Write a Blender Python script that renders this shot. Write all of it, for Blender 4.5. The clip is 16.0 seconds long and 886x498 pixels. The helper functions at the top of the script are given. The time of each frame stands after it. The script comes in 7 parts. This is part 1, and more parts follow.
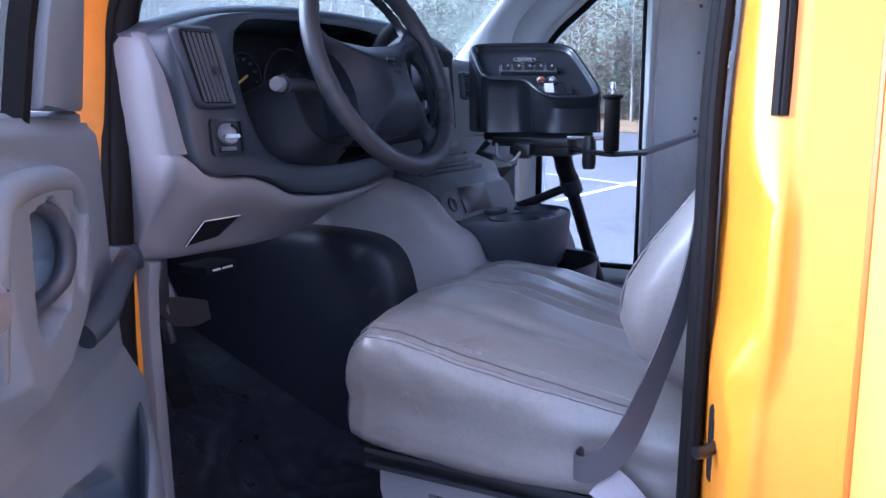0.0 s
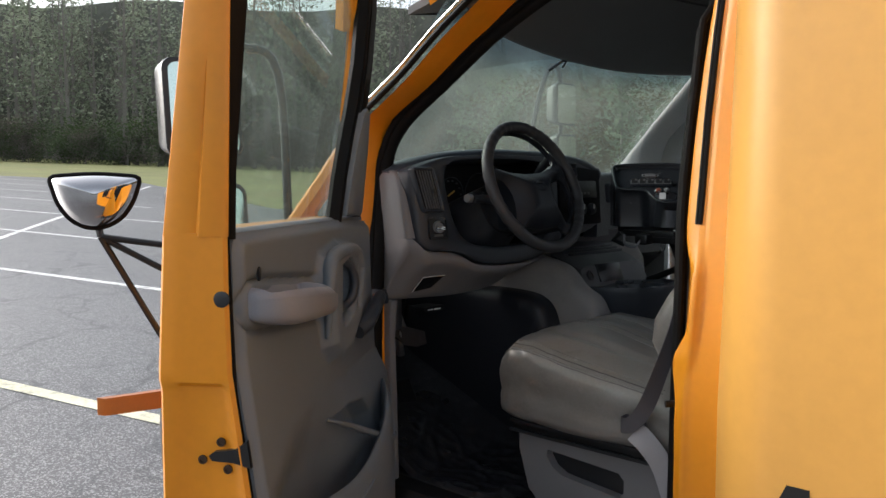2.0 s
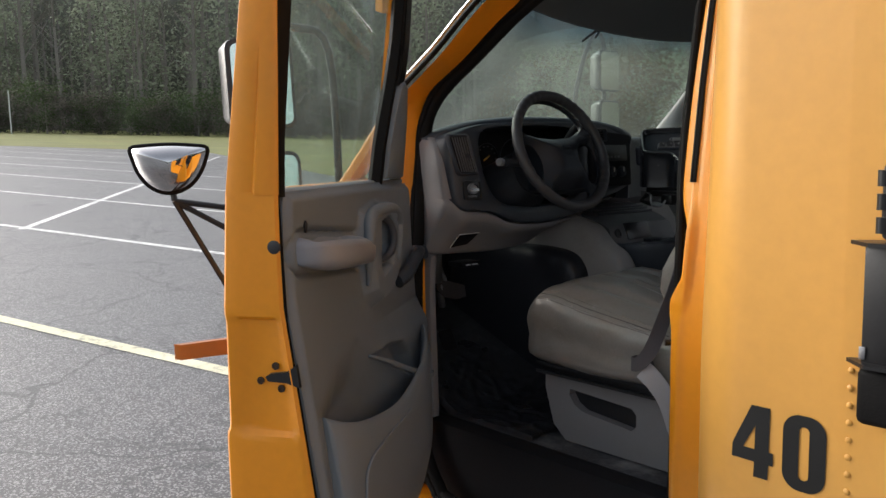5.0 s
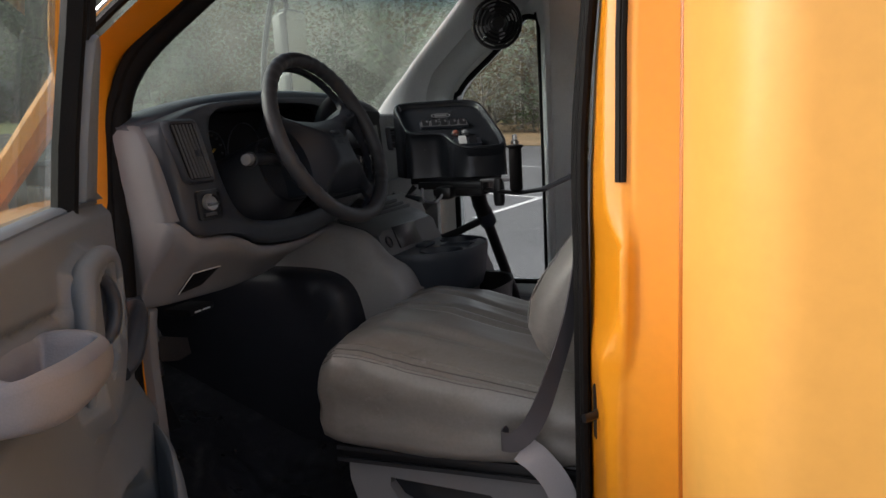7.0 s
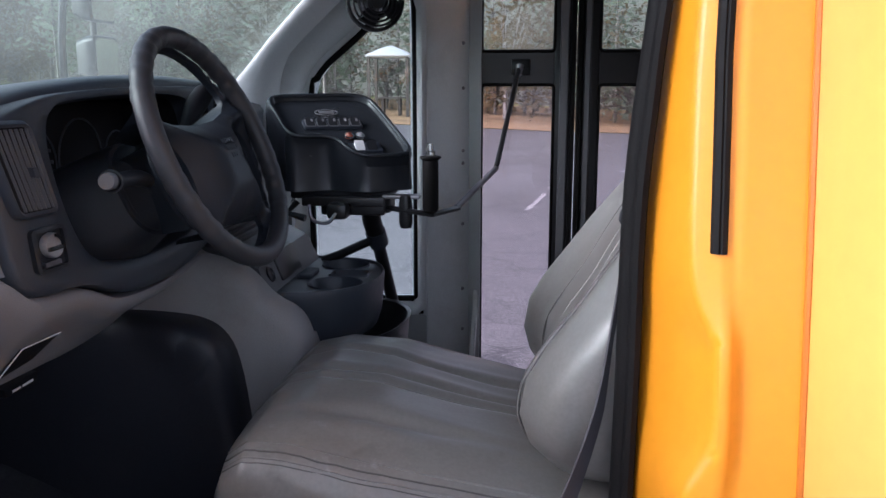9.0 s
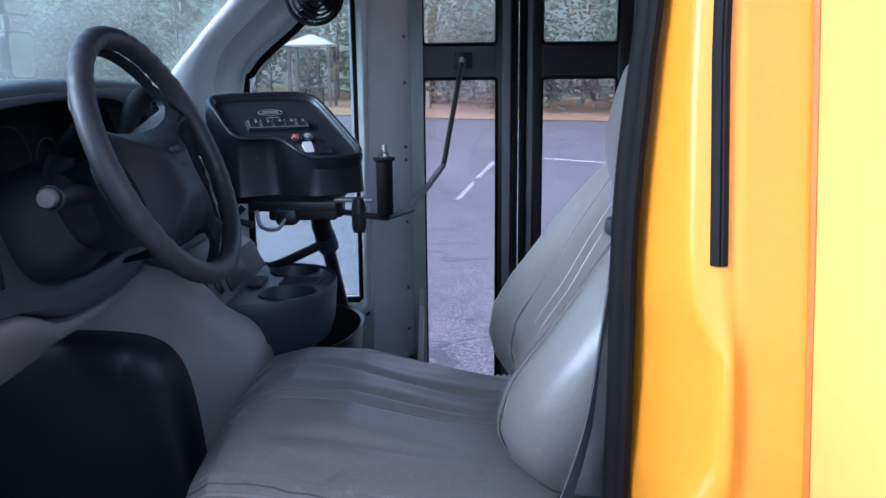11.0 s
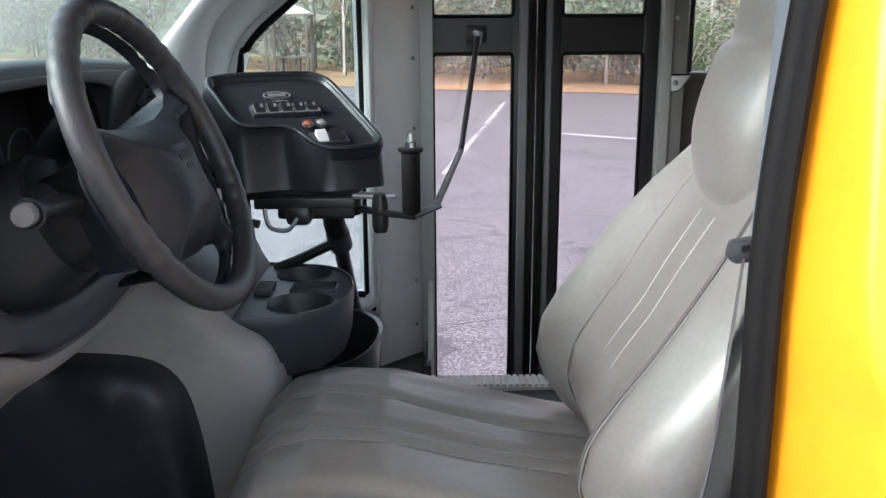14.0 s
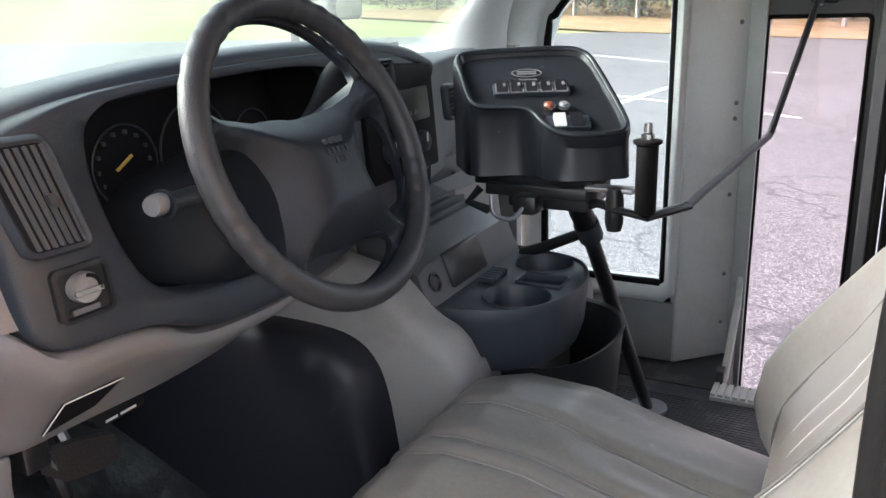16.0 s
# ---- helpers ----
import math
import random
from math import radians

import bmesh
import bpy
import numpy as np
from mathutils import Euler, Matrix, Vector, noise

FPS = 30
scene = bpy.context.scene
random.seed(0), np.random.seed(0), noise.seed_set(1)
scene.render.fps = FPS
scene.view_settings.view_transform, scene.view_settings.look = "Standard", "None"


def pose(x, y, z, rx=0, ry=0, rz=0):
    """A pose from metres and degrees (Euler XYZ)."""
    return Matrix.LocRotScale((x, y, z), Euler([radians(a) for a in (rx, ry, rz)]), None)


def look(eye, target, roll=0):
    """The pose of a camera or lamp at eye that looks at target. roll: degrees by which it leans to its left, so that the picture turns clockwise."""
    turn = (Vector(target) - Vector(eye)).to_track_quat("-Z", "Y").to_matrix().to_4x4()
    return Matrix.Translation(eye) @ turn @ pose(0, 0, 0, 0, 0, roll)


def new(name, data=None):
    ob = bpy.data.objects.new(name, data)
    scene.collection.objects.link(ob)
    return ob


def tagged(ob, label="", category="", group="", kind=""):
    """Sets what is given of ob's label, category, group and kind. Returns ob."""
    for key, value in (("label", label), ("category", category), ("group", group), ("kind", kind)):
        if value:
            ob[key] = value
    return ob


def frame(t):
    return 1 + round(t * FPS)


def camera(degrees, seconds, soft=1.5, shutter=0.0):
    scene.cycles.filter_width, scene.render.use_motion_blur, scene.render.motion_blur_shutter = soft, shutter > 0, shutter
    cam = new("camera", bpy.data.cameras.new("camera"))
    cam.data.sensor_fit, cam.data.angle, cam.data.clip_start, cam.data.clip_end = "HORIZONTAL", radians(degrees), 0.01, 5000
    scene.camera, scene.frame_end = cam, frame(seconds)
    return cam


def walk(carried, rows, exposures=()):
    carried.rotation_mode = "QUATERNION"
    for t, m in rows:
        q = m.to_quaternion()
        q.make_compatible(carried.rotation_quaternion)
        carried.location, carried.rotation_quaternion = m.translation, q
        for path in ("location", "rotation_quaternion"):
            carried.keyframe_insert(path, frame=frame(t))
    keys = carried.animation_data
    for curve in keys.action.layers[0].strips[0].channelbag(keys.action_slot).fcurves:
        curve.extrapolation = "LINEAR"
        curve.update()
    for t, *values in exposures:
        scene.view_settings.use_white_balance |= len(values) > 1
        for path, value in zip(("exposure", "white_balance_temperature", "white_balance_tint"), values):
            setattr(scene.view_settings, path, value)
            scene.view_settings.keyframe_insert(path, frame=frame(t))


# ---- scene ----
cam = camera(56.7, 16.0)
PATH = [
    (0, (0.009, -0.013, 1.314), (-0.904, 1.731, 0.961), -0.2),
    (0.5, (0.194, -0.056, 1.32), (-0.963, 1.55, 1.029), 0.4),
    (1, (0.363, -0.2, 1.342), (-0.986, 1.261, 1.13), 1.2),
    (1.5, (0.531, -0.461, 1.34), (-0.833, 0.995, 1.195), 0.3),
    (2, (0.647, -0.61, 1.368), (-0.732, 0.831, 1.222), -0.2),
    (2.5, (0.788, -0.638, 1.349), (-0.661, 0.73, 1.18), -0.7),
    (3, (0.845, -0.708, 1.352), (-0.637, 0.618, 1.148), -1.5),
    (5.3, (0.871, -0.711, 1.361), (-0.61, 0.615, 1.135), -0.7),
    (5.5, (0.831, -0.685, 1.348), (-0.63, 0.663, 1.129), -0.5),
    (6, (0.616, -0.621, 1.347), (-0.7, 0.866, 1.106), -1.3),
    (6.5, (0.365, -0.53, 1.389), (-0.637, 1.174, 1.088), -3.0),
    (7, (0.125, -0.329, 1.403), (-0.618, 1.501, 1.088), -3.1),
    (7.5, (-0.058, -0.172, 1.432), (-0.563, 1.739, 1.124), -2.6),
    (8, (-0.208, -0.076, 1.457), (-0.497, 1.874, 1.12), -1.3),
    (8.2, (-0.238, -0.054, 1.46), (-0.493, 1.898, 1.106), -0.8),
    (10.3, (-0.288, 0.015, 1.48), (-0.482, 1.964, 1.076), 0.4),
    (10.5, (-0.305, 0.022, 1.48), (-0.464, 1.975, 1.079), -0.0),
    (11, (-0.33, 0.048, 1.489), (-0.369, 2.003, 1.069), -0.6),
    (11.5, (-0.35, 0.119, 1.479), (-0.317, 2.068, 1.032), 0.1),
    (12, (-0.381, 0.184, 1.492), (-0.365, 2.132, 1.042), 0.1),
    (12.5, (-0.4, 0.221, 1.493), (-0.386, 2.169, 1.039), 0.2),
    (13, (-0.423, 0.237, 1.498), (-0.409, 2.179, 1.019), -0.0),
    (13.5, (-0.432, 0.253, 1.5), (-0.417, 2.193, 1.015), -0.3),
    (14, (-0.433, 0.249, 1.504), (-0.418, 2.189, 1.015), -0.4),
    (14.5, (-0.427, 0.242, 1.508), (-0.419, 2.177, 1.0), -1.4),
    (15, (-0.376, 0.247, 1.52), (-0.51, 2.169, 0.985), -2.8),
    (15.5, (-0.223, 0.362, 1.538), (-0.803, 2.195, 0.987), -2.6),
    (16, (-0.177, 0.44, 1.541), (-1.076, 2.127, 0.956), -1.9),
]
EXPOSURES = [(0.0, 1.66, 4700, 28), (0.6, 1.28, 4300, 20), (1.0, 1.10, 4450, 13), (1.3, 0.85, 4800, 10), (1.7, 0.25, 5700, 10), (2.2, -0.05, 6500, 10), (2.8, -0.12, 6500, 10), (5.5, -0.10, 6500, 11), (6.5, -0.02, 6600, 14), (7.5, 0.36, 6550, 18), (8.2, 0.56, 6350, 20), (10.3, 0.92, 4600, 19), (11.05, 1.00, 4750, 16), (11.45, 1.05, 5450, 14), (12.0, 0.95, 4700, 15), (12.4, 1.0, 4950, 15), (13.0, 1.30, 5700, 13), (14.5, 1.60, 5950, 12), (15.3, 1.44, 6000, 11), (16.0, 1.98, 6250, 13)]
walk(cam, [(t, look(eye, target, roll)) for t, eye, target, roll in PATH], EXPOSURES)

from mathutils import geometry, noise

# ---- light ----
world = bpy.data.worlds.new("sky")
scene.world = world
world.use_nodes = True
wn = world.node_tree.nodes
sky = wn.new("ShaderNodeTexSky")
sky.sky_type = "NISHITA"
sky.sun_disc = False
SUN_UP, SUN_TURN = radians(28), radians(248)
sky.sun_elevation, sky.sun_rotation = SUN_UP, SUN_TURN
sky.air_density, sky.dust_density, sky.ozone_density = 1.0, 4.0, 1.0
hsv = wn.new("ShaderNodeHueSaturation")
hsv.inputs["Saturation"].default_value = 0.35
world.node_tree.links.new(sky.outputs[0], hsv.inputs["Color"])
world.node_tree.links.new(hsv.outputs[0], wn["Background"].inputs[0])
wn["Background"].inputs[1].default_value = 0.295
sun = new("sun", bpy.data.lights.new("sun", "SUN"))
sun.data.energy, sun.data.angle, sun.data.color = 0.82, radians(16), (1.0, 0.965, 0.905)
toward = Vector((math.sin(SUN_TURN) * math.cos(SUN_UP), math.cos(SUN_TURN) * math.cos(SUN_UP), math.sin(SUN_UP)))
sun.matrix_world = look(toward * 50, (0, 0, 0))


# ---- materials ----
def material(name, color, rough=0.5, metal=0.0, vary=0.12, scale=6.0, bump=0.0, fine=220.0, dirt=None, dirt_amount=0.0, dirt_scale=3.0, coat=0.0, pieces=0.0, wrinkle=0.0, soft=False):
    """Base colour varied at two scales, roughness varied with it, fine relief, and stains of a second colour."""
    m = bpy.data.materials.new(name)
    m.use_nodes = True
    nt = m.node_tree
    n, link = nt.nodes, nt.links.new
    bs = n["Principled BSDF"]
    at = n.new("ShaderNodeTexCoord")
    big = n.new("ShaderNodeTexNoise")
    big.inputs["Scale"].default_value, big.inputs["Detail"].default_value = scale, 5
    link(at.outputs["Object"], big.inputs["Vector"])
    small = n.new("ShaderNodeTexNoise")
    small.inputs["Scale"].default_value, small.inputs["Detail"].default_value = fine, 3
    link(at.outputs["Object"], small.inputs["Vector"])
    both = n.new("ShaderNodeMath")
    both.operation = "ADD"
    link(big.outputs["Fac"], both.inputs[0])
    link(small.outputs["Fac"], both.inputs[1])
    span = n.new("ShaderNodeMapRange")
    span.inputs["From Min"].default_value, span.inputs["From Max"].default_value = 0.6, 1.4
    span.inputs["To Min"].default_value, span.inputs["To Max"].default_value = 1 - vary, 1 + vary
    link(both.outputs[0], span.inputs["Value"])
    tint = n.new("ShaderNodeVectorMath")
    tint.operation = "SCALE"
    tint.inputs[0].default_value = color[:3]
    link(span.outputs[0], tint.inputs["Scale"])
    last = tint.outputs[0]
    if pieces:
        own = n.new("ShaderNodeNewGeometry")
        rr = n.new("ShaderNodeMapRange")
        rr.inputs["To Min"].default_value, rr.inputs["To Max"].default_value = 1 - pieces, 1 + pieces
        link(own.outputs["Random Per Island"], rr.inputs["Value"])
        t2 = n.new("ShaderNodeVectorMath")
        t2.operation = "SCALE"
        link(last, t2.inputs[0])
        link(rr.outputs[0], t2.inputs["Scale"])
        last = t2.outputs[0]
    if dirt:
        spot = n.new("ShaderNodeTexNoise")
        spot.inputs["Scale"].default_value, spot.inputs["Detail"].default_value, spot.inputs["Roughness"].default_value = dirt_scale, (2 if soft else 8), (0.5 if soft else 0.7)
        link(at.outputs["Object"], spot.inputs["Vector"])
        edge = n.new("ShaderNodeMapRange")
        edge.inputs["From Min"].default_value, edge.inputs["From Max"].default_value = (0.35, 0.95) if soft else (0.52, 0.72)
        edge.inputs["To Max"].default_value = dirt_amount
        link(spot.outputs["Fac"], edge.inputs["Value"])
        mix = n.new("ShaderNodeMix")
        mix.data_type = "RGBA"
        link(edge.outputs[0], mix.inputs[0])
        link(last, mix.inputs[6])
        mix.inputs[7].default_value = (*dirt, 1)
        last = mix.outputs[2]
    link(last, bs.inputs["Base Color"])
    rs = n.new("ShaderNodeMapRange")
    rs.inputs["To Min"].default_value, rs.inputs["To Max"].default_value = max(0.02, rough - 0.09), min(1, rough + 0.09)
    link(big.outputs["Fac"], rs.inputs["Value"])
    link(rs.outputs[0], bs.inputs["Roughness"])
    bs.inputs["Metallic"].default_value = metal
    bs.inputs["Coat Weight"].default_value = coat
    bs.inputs["Coat Roughness"].default_value = 0.12
    if bump:
        bp = n.new("ShaderNodeBump")
        bp.inputs["Strength"].default_value, bp.inputs["Distance"].default_value = bump, 0.002
        link(both.outputs[0], bp.inputs["Height"])
        link(bp.outputs[0], bs.inputs["Normal"])
        if wrinkle:
            fold = n.new("ShaderNodeTexNoise")
            fold.inputs["Scale"].default_value, fold.inputs["Detail"].default_value, fold.inputs["Distortion"].default_value = 7, 1.5, 0.4
            link(at.outputs["Object"], fold.inputs["Vector"])
            wb = n.new("ShaderNodeBump")
            wb.inputs["Strength"].default_value, wb.inputs["Distance"].default_value = wrinkle, 0.012
            link(fold.outputs["Fac"], wb.inputs["Height"])
            link(wb.outputs[0], bp.inputs["Normal"])
    return m


def glass(name, tint, rough=0.0, film=0.0, fade=None):
    """Clear pane that lets most light straight through, with a gloss on top and an optional dusty film."""
    m = bpy.data.materials.new(name)
    m.use_nodes = True
    nt = m.node_tree
    n, link = nt.nodes, nt.links.new
    n.remove(n["Principled BSDF"])
    clear = n.new("ShaderNodeBsdfTransparent")
    clear.inputs[0].default_value = (*tint, 1)
    if fade:
        low, high, top_tint = fade
        spot = n.new("ShaderNodeNewGeometry")
        part_z = n.new("ShaderNodeSeparateXYZ")
        link(spot.outputs["Position"], part_z.inputs[0])
        up = n.new("ShaderNodeMapRange")
        up.interpolation_type = "SMOOTHSTEP"
        up.inputs["From Min"].default_value, up.inputs["From Max"].default_value = low, high
        link(part_z.outputs["Z"], up.inputs["Value"])
        shade = n.new("ShaderNodeMix")
        shade.data_type = "RGBA"
        link(up.outputs[0], shade.inputs[0])
        shade.inputs[6].default_value, shade.inputs[7].default_value = (*tint, 1), (*top_tint, 1)
        link(shade.outputs[2], clear.inputs[0])
    shine = n.new("ShaderNodeBsdfGlossy")
    shine.inputs["Roughness"].default_value = 0.02 + rough
    facing = n.new("ShaderNodeLayerWeight")
    facing.inputs["Blend"].default_value = 0.5
    steep = n.new("ShaderNodeMath")
    steep.operation = "POWER"
    link(facing.outputs["Facing"], steep.inputs[0])
    steep.inputs[1].default_value = 5
    fr = n.new("ShaderNodeMapRange")
    fr.inputs["To Min"].default_value, fr.inputs["To Max"].default_value = 0.04, 0.9
    link(steep.outputs[0], fr.inputs["Value"])
    mix = n.new("ShaderNodeMixShader")
    link(fr.outputs[0], mix.inputs[0])
    link(clear.outputs[0], mix.inputs[1])
    link(shine.outputs[0], mix.inputs[2])
    out = mix.outputs[0]
    if film:
        at = n.new("ShaderNodeTexCoord")
        ns = n.new("ShaderNodeTexNoise")
        ns.inputs["Scale"].default_value, ns.inputs["Detail"].default_value = 4.0, 8
        link(at.outputs["Object"], ns.inputs["Vector"])
        mr = n.new("ShaderNodeMapRange")
        mr.inputs["From Min"].default_value, mr.inputs["From Max"].default_value = 0.35, 0.75
        mr.inputs["To Min"].default_value, mr.inputs["To Max"].default_value = film * 0.45, film
        link(ns.outputs["Fac"], mr.inputs["Value"])
        dust = n.new("ShaderNodeBsdfTranslucent")
        dust.inputs[0].default_value = (0.74, 0.80, 0.76, 1)
        mx = n.new("ShaderNodeMixShader")
        link(mr.outputs[0], mx.inputs[0])
        link(out, mx.inputs[1])
        link(dust.outputs[0], mx.inputs[2])
        out = mx.outputs[0]
    link(out, n["Material Output"].inputs[0])
    return m


YELLOW = material("yellow_paint", (0.76, 0.275, 0.007), 0.40, vary=0.05, scale=2.5, bump=0.02, fine=60, dirt=(0.46, 0.27, 0.06), dirt_amount=0.22, dirt_scale=2.2, coat=0.08)
YELLOW_BODY = material("faded_yellow_panel", (0.72, 0.36, 0.075), 0.36, vary=0.05, scale=1.6, bump=0.02, fine=40, dirt=(0.55, 0.34, 0.10), dirt_amount=0.25, dirt_scale=2.0, coat=0.1)
GREY_TRIM = material("grey_trim_plastic", (0.195, 0.192, 0.20), 0.52, vary=0.06, scale=5, bump=0.25, fine=500, dirt=(0.16, 0.14, 0.12), dirt_amount=0.25)
GREY_DOOR = material("door_trim_plastic", (0.162, 0.188, 0.214), 0.50, vary=0.07, scale=5, bump=0.25, fine=500, dirt=(0.12, 0.12, 0.12), dirt_amount=0.35)
ARMREST = material("worn_armrest_plastic", (0.245, 0.26, 0.295), 0.40, vary=0.10, scale=9, bump=0.2, fine=450, dirt=(0.15, 0.15, 0.165), dirt_amount=0.6, dirt_scale=9, soft=True)
DARK_TRIM = material("charcoal_dash_plastic", (0.037, 0.044, 0.056), 0.40, vary=0.10, scale=8, bump=0.3, fine=600)
DULL_BLACK = material("dull_black_plastic", (0.010, 0.010, 0.012), 0.65, vary=0.2, scale=10)
DULL_BLACK.node_tree.nodes["Principled BSDF"].inputs["Specular IOR Level"].default_value = 0.15
SHROUD = material("column_plastic", (0.020, 0.022, 0.027), 0.42, vary=0.1, scale=8, bump=0.25, fine=500)
PAD_BLACK = material("black_pad", (0.021, 0.023, 0.030), 0.42, vary=0.2, scale=4, bump=0.1, fine=300, dirt=(0.05, 0.05, 0.055), dirt_amount=0.15, dirt_scale=5)
PAD_BLACK.node_tree.nodes["Principled BSDF"].inputs["Specular IOR Level"].default_value = 0.35
BLACK_PLASTIC = material("black_plastic", (0.020, 0.021, 0.024), 0.30, vary=0.15, scale=10, bump=0.12, fine=500)
BOX_BLACK = material("black_box_plastic", (0.019, 0.022, 0.026), 0.24, vary=0.15, scale=10, bump=0.10, fine=500)
BLACK_RUBBER = material("black_rubber", (0.006, 0.0055, 0.0055), 0.66, vary=0.2, scale=14, bump=0.3, fine=300, dirt=(0.02, 0.017, 0.016), dirt_amount=0.25, dirt_scale=9)
BLACK_RUBBER.node_tree.nodes["Principled BSDF"].inputs["Specular IOR Level"].default_value = 0.15
RUBBER_MAT = material("rubber_floor_mat", (0.050, 0.052, 0.058), 0.40, vary=0.5, scale=7, bump=0.6, fine=120, dirt=(0.24, 0.235, 0.235), dirt_amount=0.8, dirt_scale=5, wrinkle=0.6)
MAT_BLACK = material("scuffed_mat_rubber", (0.017, 0.018, 0.023), 0.30, vary=0.4, scale=9, bump=0.35, fine=160, dirt=(0.10, 0.098, 0.10), dirt_amount=0.4, dirt_scale=16, wrinkle=0.35)
RUBBER_MAT.node_tree.nodes["Principled BSDF"].inputs["Specular IOR Level"].default_value = 0.25
COVER_GREY = material("engine_cover_plastic", (0.285, 0.277, 0.273), 0.5, vary=0.08, scale=4, bump=0.3, fine=400, dirt=(0.15, 0.13, 0.115), dirt_amount=0.4, dirt_scale=5)
CONSOLE_GREY = material("console_grey_plastic", (0.10, 0.104, 0.112), 0.42, vary=0.08, scale=8, bump=0.25, fine=500)
SEAT_VINYL = material("worn_grey_vinyl", (0.222, 0.211, 0.195), 0.33, vary=0.14, scale=3, bump=0.06, fine=160, dirt=(0.145, 0.118, 0.095), dirt_amount=0.5, dirt_scale=2.6, wrinkle=0.20, coat=0.40, soft=True)
SEAT_VINYL.node_tree.nodes["Principled BSDF"].inputs["Coat Roughness"].default_value = 0.33
WORN_PEDAL = material("worn_pedal_rubber", (0.034, 0.029, 0.029), 0.6, vary=0.3, scale=30, bump=0.3, dirt=(0.10, 0.088, 0.082), dirt_amount=0.4, dirt_scale=40)
RUSTY = material("dull_brown_bolt", (0.07, 0.045, 0.03), 0.5, metal=0.6, vary=0.3, scale=40)
def scuffed(m):
    """Adds pale rubbed spots and dark creases to vinyl."""
    n, link = m.node_tree.nodes, m.node_tree.links.new
    bs = n["Principled BSDF"]
    at = n.new("ShaderNodeTexCoord")
    last = bs.inputs["Base Color"].links[0].from_socket
    for size, low, high, amount, tone, stretch in ((4.5, 0.50, 0.68, 0.55, (0.135, 0.108, 0.088, 1), (0.6, 1, 1.6)), (34, 0.62, 0.72, 0.45, (0.36, 0.345, 0.33, 1), (1, 1, 1)), (9, 0.60, 0.70, 0.5, (0.115, 0.095, 0.08, 1), (1, 1, 2.2)), (90, 0.66, 0.72, 0.5, (0.10, 0.085, 0.07, 1), (1, 1, 1))):
        place = n.new("ShaderNodeMapping")
        place.inputs["Scale"].default_value = stretch
        link(at.outputs["Object"], place.inputs["Vector"])
        spot = n.new("ShaderNodeTexNoise")
        spot.inputs["Scale"].default_value, spot.inputs["Detail"].default_value, spot.inputs["Roughness"].default_value = size, 6, 0.65
        link(place.outputs[0], spot.inputs["Vector"])
        rough = n.new("ShaderNodeTexNoise")
        rough.inputs["Scale"].default_value = 2.3
        link(at.outputs["Object"], rough.inputs["Vector"])
        where = n.new("ShaderNodeMapRange")
        where.inputs["From Min"].default_value, where.inputs["From Max"].default_value = 0.42, 0.62
        link(rough.outputs["Fac"], where.inputs["Value"])
        edge = n.new("ShaderNodeMapRange")
        edge.inputs["From Min"].default_value, edge.inputs["From Max"].default_value, edge.inputs["To Max"].default_value = low, high, amount
        link(spot.outputs["Fac"], edge.inputs["Value"])
        both = n.new("ShaderNodeMath")
        both.operation = "MULTIPLY"
        link(edge.outputs[0], both.inputs[0])
        link(where.outputs[0], both.inputs[1])
        mix = n.new("ShaderNodeMix")
        mix.data_type = "RGBA"
        link(both.outputs[0], mix.inputs[0])
        link(last, mix.inputs[6])
        mix.inputs[7].default_value = tone
        last = mix.outputs[2]
    link(last, bs.inputs["Base Color"])


scuffed(SEAT_VINYL)
STITCH = material("pale_stitching", (0.27, 0.255, 0.24), 0.7, vary=0.15)
STITCH_DARK = material("dark_seam", (0.10, 0.092, 0.085), 0.7, vary=0.15)
HUB_GREY = material("charcoal_hub_vinyl", (0.014, 0.018, 0.025), 0.46, vary=0.12, scale=10, bump=0.3, fine=450, dirt=(0.026, 0.028, 0.032), dirt_amount=0.3, dirt_scale=3, soft=True)
HUB_GREY.node_tree.nodes["Principled BSDF"].inputs["Specular IOR Level"].default_value = 0.32
WHEEL_GREY = material("grey_wheel_vinyl", (0.031, 0.033, 0.038), 0.44, vary=0.14, scale=10, bump=0.3, fine=450, dirt=(0.050, 0.043, 0.040), dirt_amount=0.4, dirt_scale=3, soft=True)
WHITE_PAINT = material("white_interior_paint", (0.56, 0.59, 0.58), 0.35, vary=0.05, scale=4, bump=0.05, fine=150, dirt=(0.42, 0.42, 0.40), dirt_amount=0.35, dirt_scale=5)
POST_WHITE = material("white_post_paint", (0.80, 0.83, 0.82), 0.35, vary=0.05, scale=4, bump=0.05, fine=150, dirt=(0.5, 0.5, 0.47), dirt_amount=0.35, dirt_scale=5)
GREY_PANEL = material("grey_metal_panel", (0.42, 0.43, 0.42), 0.4, vary=0.05, scale=5, bump=0.05, fine=150, dirt=(0.25, 0.24, 0.22), dirt_amount=0.4)
CHROME = material("bright_steel", (0.6, 0.6, 0.6), 0.22, metal=1.0, vary=0.1)
LEAF_ALUMINIUM = material("dull_aluminium", (0.16, 0.16, 0.165), 0.45, metal=0.4, vary=0.12, scale=8)
# grey panel paint again, darkened so its colour carries the shade beside the entrance
SHADED_GREY = material("shade_darkened_grey_paint", (0.20, 0.197, 0.188), 0.5, vary=0.08, scale=5, bump=0.05, fine=150, dirt=(0.12, 0.115, 0.105), dirt_amount=0.4)
SILVER = material("silver_plastic", (0.34, 0.34, 0.345), 0.35, metal=0.5, vary=0.15, scale=30)
STEEL = material("dull_steel", (0.32, 0.32, 0.33), 0.42, metal=1.0, vary=0.2, scale=20)
